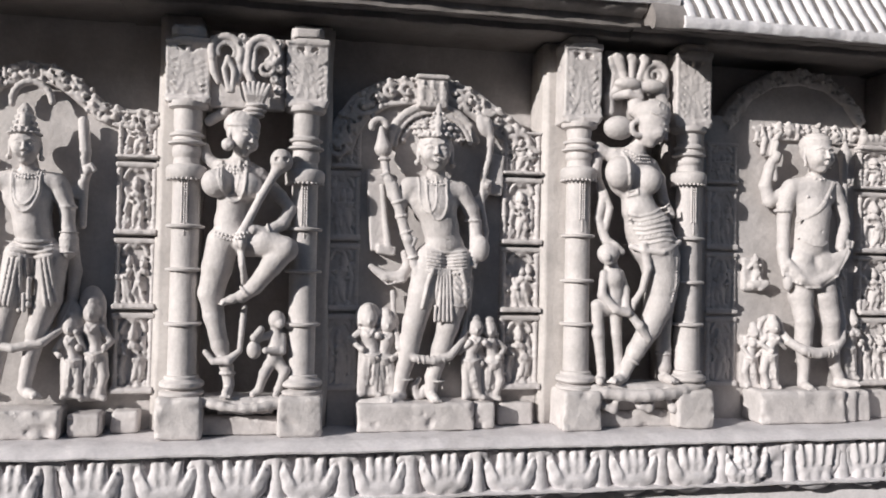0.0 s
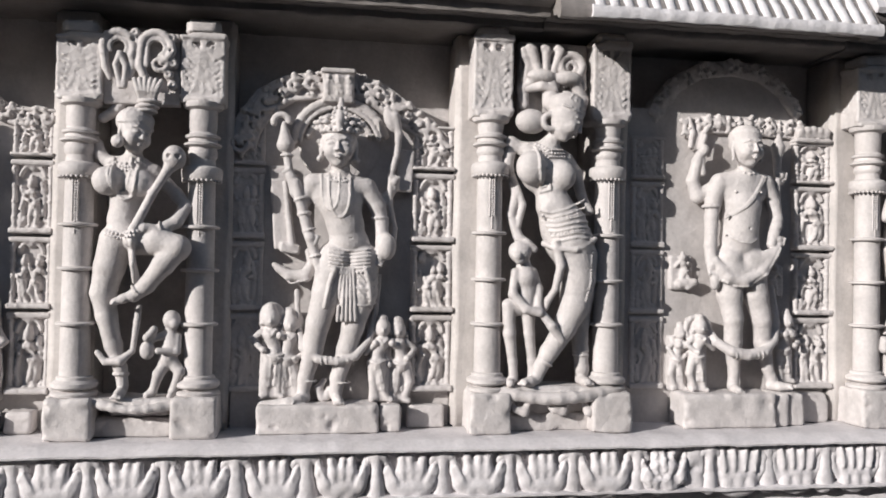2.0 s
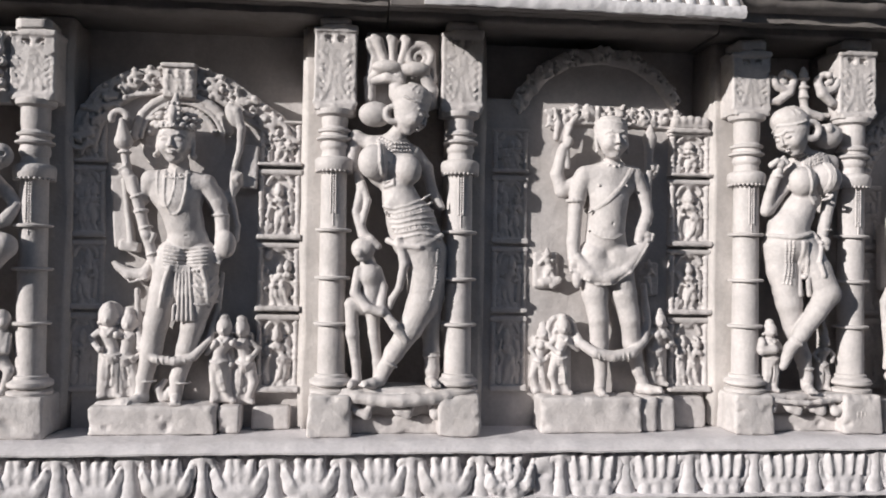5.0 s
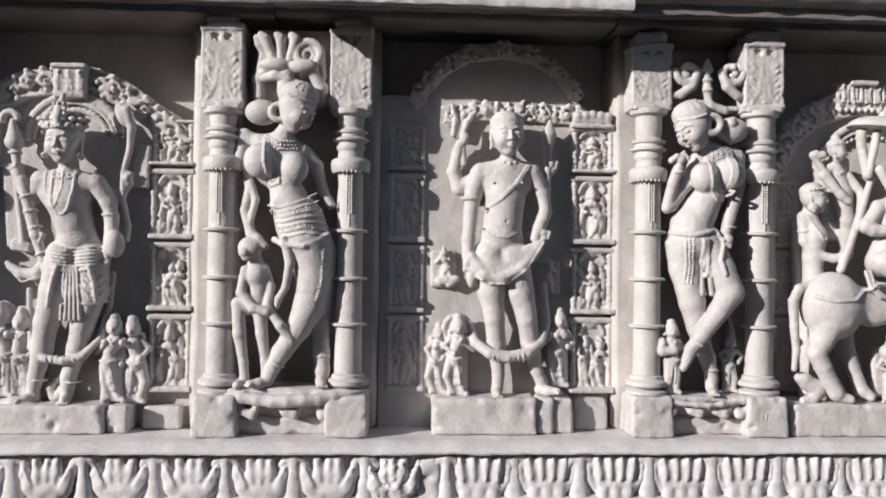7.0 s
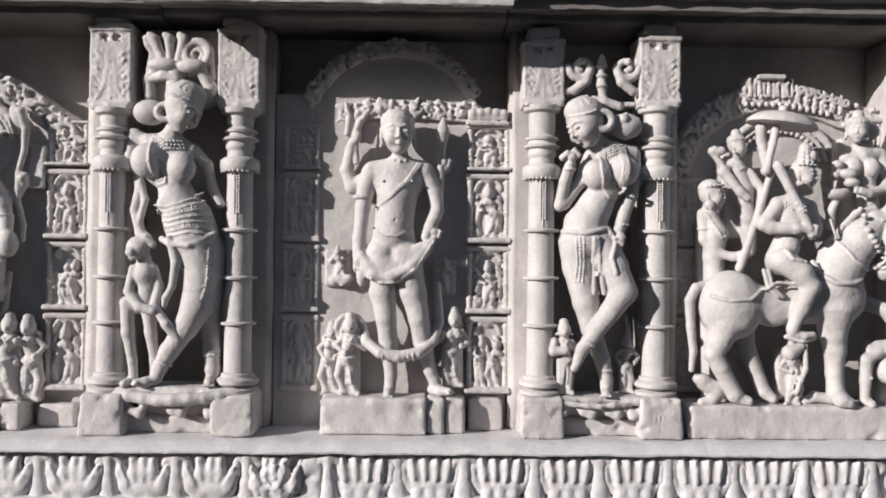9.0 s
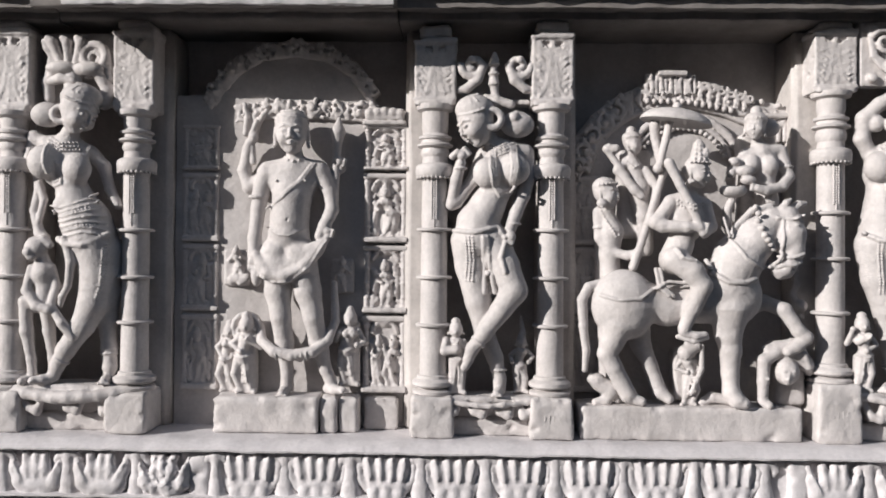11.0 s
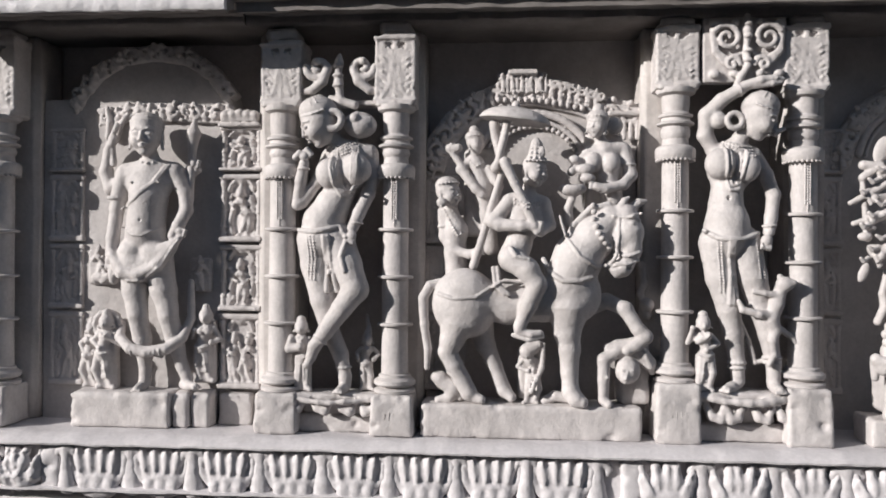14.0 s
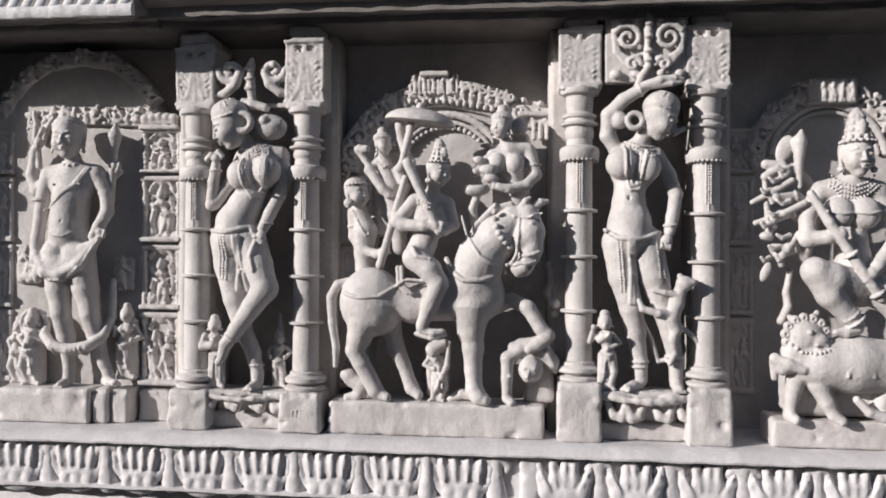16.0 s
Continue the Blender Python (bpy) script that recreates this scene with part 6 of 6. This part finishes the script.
k.limb([(1428, 566, 92, 8), (1434, 552, 90, 5)], 2)
k.limb([(1394, 570, 92, 8), (1386, 560, 90, 5)], 2)
k.cap((1424, 606, 118), (1444, 606, 116), 2.5, 2.5, 1)
k.limb([(1392, 620, 92, 22), (1420, 640, 90, 30)], 8)
k.beads([(1384, 606, 104), (1400, 618, 114), (1422, 620, 118), (1444, 614, 112)], 3.2, 7)
k.limb([(1396, 640, 96, 17), (1372, 648, 100, 12), (1358, 632, 98, 9), (1380, 640, 108, 10), (1404, 648, 112, 9)], 4)
k.limb([(1358, 640, 92, 8), (1360, 665, 90, 7)], 3)
k.limb([(1402, 660, 84, 20), (1392, 700, 84, 13), (1388, 732, 86, 11), (1396, 738, 98, 9)], 5)
k.limb([(1436, 675, 94, 20), (1450, 705, 96, 14), (1462, 728, 96, 11), (1474, 737, 102, 9)], 5)
k.limb([(1560, 670, 84, 24), (1548, 710, 86, 13), (1560, 738, 90, 10)], 5)
k.limb([(1500, 700, 100, 7), (1520, 720, 104, 8), (1545, 728, 104, 9), (1570, 735, 100, 9)], 4)
for a in range(-60, 250, 26):
    k.ball((1412 + 36 * math.cos(radians(a)), 592 - 32 * math.sin(radians(a)), 98), (9, 9, 9), 2)
    k.ball((1412 + 36 * math.cos(radians(a)), 592 - 32 * math.sin(radians(a)), 107), (3, 3, 4), 1, cut=True)
k.ball((1436, 610, 120), (12, 3.5, 6), 1, 8, cut=True)
k.arc((1496, 656), 22, 0, 180, 128, 4, 1.5)
k.ball((1496, 652, 124), (18, 12, 8), 2)
k.box((1480, 690, 40), (90, 46, 36), 12, 6)
statue("lion_carving", k, D8, "carved lion with beaded collar under the goddess", 2.0, STATUE, "carving")

# ---- relief panels beside the gods ----
panel_meshes = []
for s in range(6):
    k = Clay(60 + s, 0.9)
    k.box((0, 0, 3), (42, 66, 5), 2, 2)
    for e in (-1, 1):
        k.limb([(36 * e, 58, 11, 6), (36 * e, 20, 11, 5), (36 * e, -40, 11, 5), (36 * e, -48, 11, 7)], 2)
        for v in (-20, 10, 38):
            k.ball((36 * e, v, 11), (7, 3, 7), 1)
    k.box((0, 62, 12), (44, 5, 14), 2, 1.5)
    k.box((0, -60, 9), (44, 5, 10), 2, 1.5)
    imp(k, (-3, 4, 0, -13, 2, 0)[s], 57, (96, 100, 92, 88, 98, 84)[s], 11, 100 + s, (0.08, -0.09, 0.05, -0.05, 0.1, -0.1)[s], s % 2 == 0)
    if s in (3, 5):
        imp(k, 15, 57, 86, 11, 120 + s, -0.08, True)
    else:
        k.limb([(20, 40, 9, 5), (24, 0, 9, 5), (18, -20, 9, 6)], 3)
        k.limb([(-22, 50, 9, 6), (-24, 25, 9, 5), (-18, 5, 9, 5)], 3)
    k.ball((0, -54, 9), (12, 9, 7), 3)
    q = random.Random(700 + s)
    k.arc((0, -30), 26, 15, 165, 11, 4, 1.5, 8)
    for _ in range(12):
        k.ball((q.choice((-1, 1)) * q.uniform(14, 30), q.uniform(-46, 54), 9), (q.uniform(3, 6), q.uniform(3, 7), 6), 2)
    for _ in range(6):
        k.ball((q.choice((-1, 1)) * q.uniform(14, 28), q.uniform(-40, 50), 10), (2.6, 3.2, 9), 1, cut=True)
    panel_meshes.append(local_mesh("relief_panel", k, 2.8))
rng = random.Random(17)
rows = ((1.142, 1.362), (1.368, 1.562), (1.568, 1.768), (1.774, 1.905))
for col, (x, top, wide) in enumerate(((-0.385, 4, 0.82), (0.168, 4, 0.80), (0.695, 4, 0.92), (1.352, 4, 0.80), (1.888, 4, 0.95), (2.470, 3, 0.75), (3.568, 4, 0.75), (-0.80, 3, 0.8))):
    for z0, z1 in rows[:top]:
        ob = tagged(link_mesh("relief_panel", panel_meshes[rng.randrange(6)], CARVED), "small limestone relief panel with a carved figure", "relief panel", "relief panels beside the gods")
        ob.location = (x, BACK + (0.095 if x > 3.5 else 0.036 if x > 2.4 else 0.003), (z0 + z1) / 2)
        ob.scale = (wide, 0.45 if col in (1, 3, 5, 6) else 1.0, (z1 - z0) / (134 * U))


# ---- arches, lintels and brackets ----
def crest(spot, path, seed, name="aureole", label="carved limestone arch of scrolls and small figures", size=17, d=10, extra=None, deep=18):
    """A band of scrolls and tiny figures along a broken line."""
    k = Clay(seed, 0.9)
    r = random.Random(seed)
    pts = [np.array(p, float) for p in path]
    for p, q in zip(pts, pts[1:]):
        k.box(((p[0] + q[0]) / 2, (p[1] + q[1]) / 2, 2 - deep), (np.linalg.norm(q - p) / 2 + 5, size * 1.15, max(2, d * 0.8) + deep), 2, 2, math.degrees(math.atan2(q[1] - p[1], q[0] - p[0])))
        k.limb([(p[0], p[1] + size * 1.05, d, 4), (q[0], q[1] + size * 1.05, d, 4)], 1.5)
    dist = [0.0]
    for p, q in zip(pts, pts[1:]):
        dist.append(dist[-1] + float(np.linalg.norm(q - p)))
    n = int(dist[-1] / (size * 1.35))
    for i in range(n + 1):
        t = dist[-1] * i / n
        j = min(max(int(np.searchsorted(dist, t)) - 1, 0), len(pts) - 2)
        f = (t - dist[j]) / (dist[j + 1] - dist[j])
        x, v = pts[j] + f * (pts[j + 1] - pts[j])
        kind = r.random()
        if kind < 0.55:
            k.scroll((x, v), size * 0.8, r.uniform(0, 360), 1.15, d + 4, 4.6, 1, r.choice((-1, 1)))
            k.ball((x, v, d + 9), 4.5, 1)
            k.ball((x + r.uniform(-6, 6), v - size, d + 4), (6, 6, 6), 2)
        else:
            imp(k, x, v + size, size * 2.1, d + 3, seed + i)
        for _ in range(6):
            k.ball((x + r.uniform(-size, size), v + r.uniform(-size, size), d + 3), r.uniform(3, 6), 1.5)
        for _ in range(2):
            k.ball((x + r.uniform(-size, size), v + r.uniform(-size, size), d + 6), (3.4, 3.4, 10), 1, cut=True)
    whole = tagged(carve(name, k, spot, CARVED, 2.9), label, "carving", "arches behind the gods")
    if extra:
        k = Clay(seed + 50, 0.8)
        extra(k)
        carve("crest_panel" if name == "carved_lintel" else "halo", k, spot, CARVED, 2.4, whole)
    return whole


def god_arch(k):
    k.box((772, 154, 16), (27, 30, 14), 3, 2)
    for x in (754, 772, 790):
        imp(k, x, 178, 44, 28, 300 + x)
    k.box((772, 128, 22), (30, 4, 14), 2, 1)
    k.arc((775, 258), 80, 15, 175, 12, 8, 2, 16)
    k.arc((775, 258), 68, 10, 175, 14, 4, 1.5, 16)
    for a in range(20, 172, 9):
        k.ball((775 + 57 * math.cos(radians(a)), 258 - 57 * math.sin(radians(a)), 8), (6, 6, 6), 1.5)
    k.ball((775, 258, 0), (72, 72, 6), 2)


crest(G2, ARCH2, 81, extra=god_arch, label="carved limestone arch with scrolls above the god's halo", size=21)


def lintel_extra(k):
    k.box((965, 198, 10), (36, 9, 12), 3, 2)
    for x in (938, 952, 966, 980, 994):
        k.ball((x, 190 + abs(x - 966) * 0.12, 16), (9, 9, 10), 3)
    k.box((965, 212, 10), (40, 4, 14), 2, 1)
    k.limb([(706, 178, 10, 5), (712, 205, 12, 7), (708, 232, 12, 5)], 2)
    k.limb([(748, 188, 12, 5), (732, 210, 12, 6), (726, 236, 12, 5)], 2)
    k.limb([(725, 200, 8, 6), (716, 235, 8, 6)], 2)


crest(G4, ((705, 196), (740, 186), (790, 184), (840, 184), (890, 188), (940, 190)), 83, "carved_lintel", "low carved limestone lintel of leaf scrolls behind a god", 15, 6, lintel_extra)
crest(G4, ARCH4[:-1], 84, label="worn carved arch in the cornice's shade", size=13, d=1)


def rider_arch(k):
    k.box((1062, 136, 1), (46, 26, 12), 4, 3)
    k.box((1140, 158, 1), (62, 26, 12), 4, 3, 13)
    k.box((1240, 188, 1), (52, 16, 12), 4, 3, 7)
    for i, x in enumerate((1026, 1044, 1062, 1080, 1098)):
        imp(k, x, 150, 38, 18, 400 + i)
        k.limb([(x + 9, 150, 18, 3), (x + 9, 116, 18, 3)], 1)
    for i, x in enumerate(range(1116, 1216, 17)):
        imp(k, x, 160 + (x - 1100) * 0.22, 38, 18, 430 + i)
        k.scroll((x + 8, 134 + (x - 1100) * 0.24), 9, 40 * i, 1.1, 20, 3.2, 1, 1)
    for i, x in enumerate(range(1018, 1180, 13)):
        k.ball((x, 164 + max(0, x - 1090) * 0.2, 20), (5, 6, 6), 1.5)
    k.box((1064, 113, 14), (28, 5, 16), 2, 1)
    k.arc((1085, 300), 112, 25, 150, 14, 7, 2, 18)
    k.arc((1085, 300), 98, 20, 150, 12, 4, 1.5, 18)
    for a in range(24, 150, 7):
        k.ball((1085 + 88 * math.cos(radians(a)), 300 - 88 * math.sin(radians(a)), 8), (5, 5, 6), 1.5)
    for x in (1252, 1264, 1276, 1288):
        k.limb([(x, 205, 14, 4.5), (x, 235, 14, 4.5)], 1)
    k.box((1262, 190, 12), (40, 5, 12), 2, 1)


crest((*R6, BACK + 0.035), ARCH6, 85, extra=rider_arch, label="carved limestone arch with rows of tiny figures", size=22)


def goddess_arch(k):
    k.box((1508, 140, 16), (46, 24, 12), 3, 2)
    for i, x in enumerate((1474, 1490, 1508, 1526, 1544)):
        imp(k, x, 160, 40, 27, 500 + i)
    k.arc((1505, 275), 112, 10, 170, 8, 7, 2, 18)
    k.arc((1505, 275), 98, 10, 170, 6, 4, 2, 18)
    k.limb([(1462, 128, 20, 5), (1442, 124, 18, 3), (1430, 128, 16, 2)], 1.5)


crest((*D8, BACK + 0.095), ARCH8, 86, extra=goddess_arch, label="carved limestone arch behind the goddess's head", size=18)
crest(G0, ARCH0, 87, label="carved limestone arch beside the crowned god", size=16)


def bracket(spot, clay, label):
    return tagged(carve("scroll_bracket", clay, spot, CARVED, 2.3), label, "bracket", "scroll brackets between capitals")


k = Clay(91, 0.7)
k.box((438, 128, 22), (66, 64, 10), 4, 3)
for r0, t0 in ((26, 7), (15, 4)):
    k.arc((402, 96), r0, 205, -35, 46, t0, 1.5, 12)
    k.arc((466, 94), r0, 190, -70, 46, t0, 1.5, 12)
k.limb([(377, 104, 44, 7), (380, 132, 42, 7), (388, 150, 42, 5)], 2)
k.limb([(440, 98, 46, 7), (438, 128, 46, 8), (448, 152, 44, 8)], 2)
k.limb([(451, 98, 48, 4), (450, 126, 48, 5)], 1.5)
k.scroll((470, 122), 17, 70, 1.2, 46, 5, 1.2, -1)
k.limb([(424, 106, 46, 6), (426, 128, 44, 7), (420, 148, 44, 6)], 2)
for x, v in ((492, 76), (490, 98), (494, 120), (486, 140), (492, 158), (428, 84), (430, 70)):
    k.ball((x, v, 42), (9, 9, 9), 2)
    k.ball((x, v, 52), (3.4, 3.4, 6), 1, cut=True)
k.limb([(406, 165, 50, 5), (398, 128, 50, 5), (405, 108, 50, 5), (415, 130, 50, 5), (412, 165, 50, 5)], 1.5)
bracket((*W1, BACK - 0.05), k, "carved hooked scroll bracket above the dancer")
k = Clay(92, 0.7)
k.box((858, 125, 22), (64, 66, 10), 4, 3)
for x, x2 in ((832, 812), (838, 838), (846, 862)):
    k.limb([(x, 140, 50, 8), ((x + x2) / 2, 108, 54, 7), (x2, 82, 58, 9), (x2 - 5, 76, 60, 7)], 2)
for x, x2 in ((824, 800), (852, 856)):
    k.limb([(x, 138, 44, 7), ((x + x2) / 2, 112, 46, 7), (x2, 90, 50, 8), (x2 - 3, 80, 54, 6)], 2)
k.box((846, 122, 36), (44, 22, 14), 8, 6)
k.arc((884, 108), 9, 220, -60, 54, 4, 1.5, 8)
k.ball((848, 136, 56), (14, 9, 10), 3)
k.limb([(806, 150, 50, 8), (828, 146, 60, 9), (850, 152, 62, 8)], 3)
k.arc((884, 106), 20, 220, -40, 54, 7.5, 1.5, 12)
k.limb([(868, 120, 54, 7), (872, 140, 52, 7)], 2)
k.limb([(904, 110, 50, 7), (906, 145, 48, 8), (895, 155, 48, 7)], 2)
k.limb([(806, 110, 46, 7), (800, 140, 46, 8)], 2)
bracket((*W3, BACK - 0.012), k, "carved leaf bracket above the twisting woman")
k = Clay(93, 0.7)
k.box((738, 178, 14), (62, 5, 16), 3, 3)
for f in (-1, 1):
    x = 738 + 42 * f
    k.scroll((x - 2 * f, 118), 22, 90 - 90 * f, 1.25, 48, 7.5, 1.2, -f, 18)
    k.limb([(738 + 66 * f, 160, 44, 6), (738 + 52 * f, 158, 46, 8), (738 + 32 * f, 142, 48, 9), (738 + 22 * f, 118, 48, 7)], 2)
    k.ball((x, 108, 54), 7, 1.5)
k.limb([(736, 96, 44, 4), (735, 108, 46, 8), (734, 125, 46, 6), (734, 145, 46, 9), (736, 165, 46, 7), (738, 182, 48, 10)], 2)
for v in (115, 132, 150):
    k.ball((734, v, 50), (11, 4, 8), 1)
k.limb([(720, 172, 46, 6), (738, 178, 50, 8), (764, 186, 52, 8)], 2)
bracket((*W5, BACK - 0.03), k, "carved double scroll bracket above the bowed woman")
k = Clay(94, 0.7)
k.box((1140, 88, 24), (74, 60, 10), 3, 3)
k.limb([(1142, 34, 40, 6), (1142, 60, 42, 8), (1140, 90, 42, 6), (1142, 120, 42, 8)], 2)
for v in (48, 70, 95, 112):
    k.ball((1142, v, 48), (9, 4, 7), 1)
for f in (-1, 1):
    k.scroll((1142 + 36 * f, 72), 25, 90 - 60 * f, 1.4, 44, 5.5, 1.2, f, 18)
    k.scroll((1142 + 27 * f, 118), 14, 90 + 90 * f, 1.2, 44, 4.5, 1.2, -f, 14)
    for o in (0, 8, 16):
        k.limb([(1142 + (12 + o * 0.3) * f, 100 + o, 40, 4), (1142 + (34 + o * 0.4) * f, 108 + o * 0.5, 42, 4.4), (1142 + (52 + o * 0.4) * f, 96, 42, 4.4), (1142 + (58 + o * 0.3) * f, 66 - o, 40, 4)], 1.2)
    for v in (44, 134):
        k.ball((1142 + 56 * f, v, 38), (10, 8, 8), 2)
        k.ball((1142 + 22 * f, v, 40), (8, 7, 8), 2)
k.limb([(1120, 160, 44, 6), (1130, 140, 46, 6), (1142, 122, 46, 6)], 2)
bracket((*W7, BACK - 0.058), k, "carved acanthus scroll bracket above the posing woman")
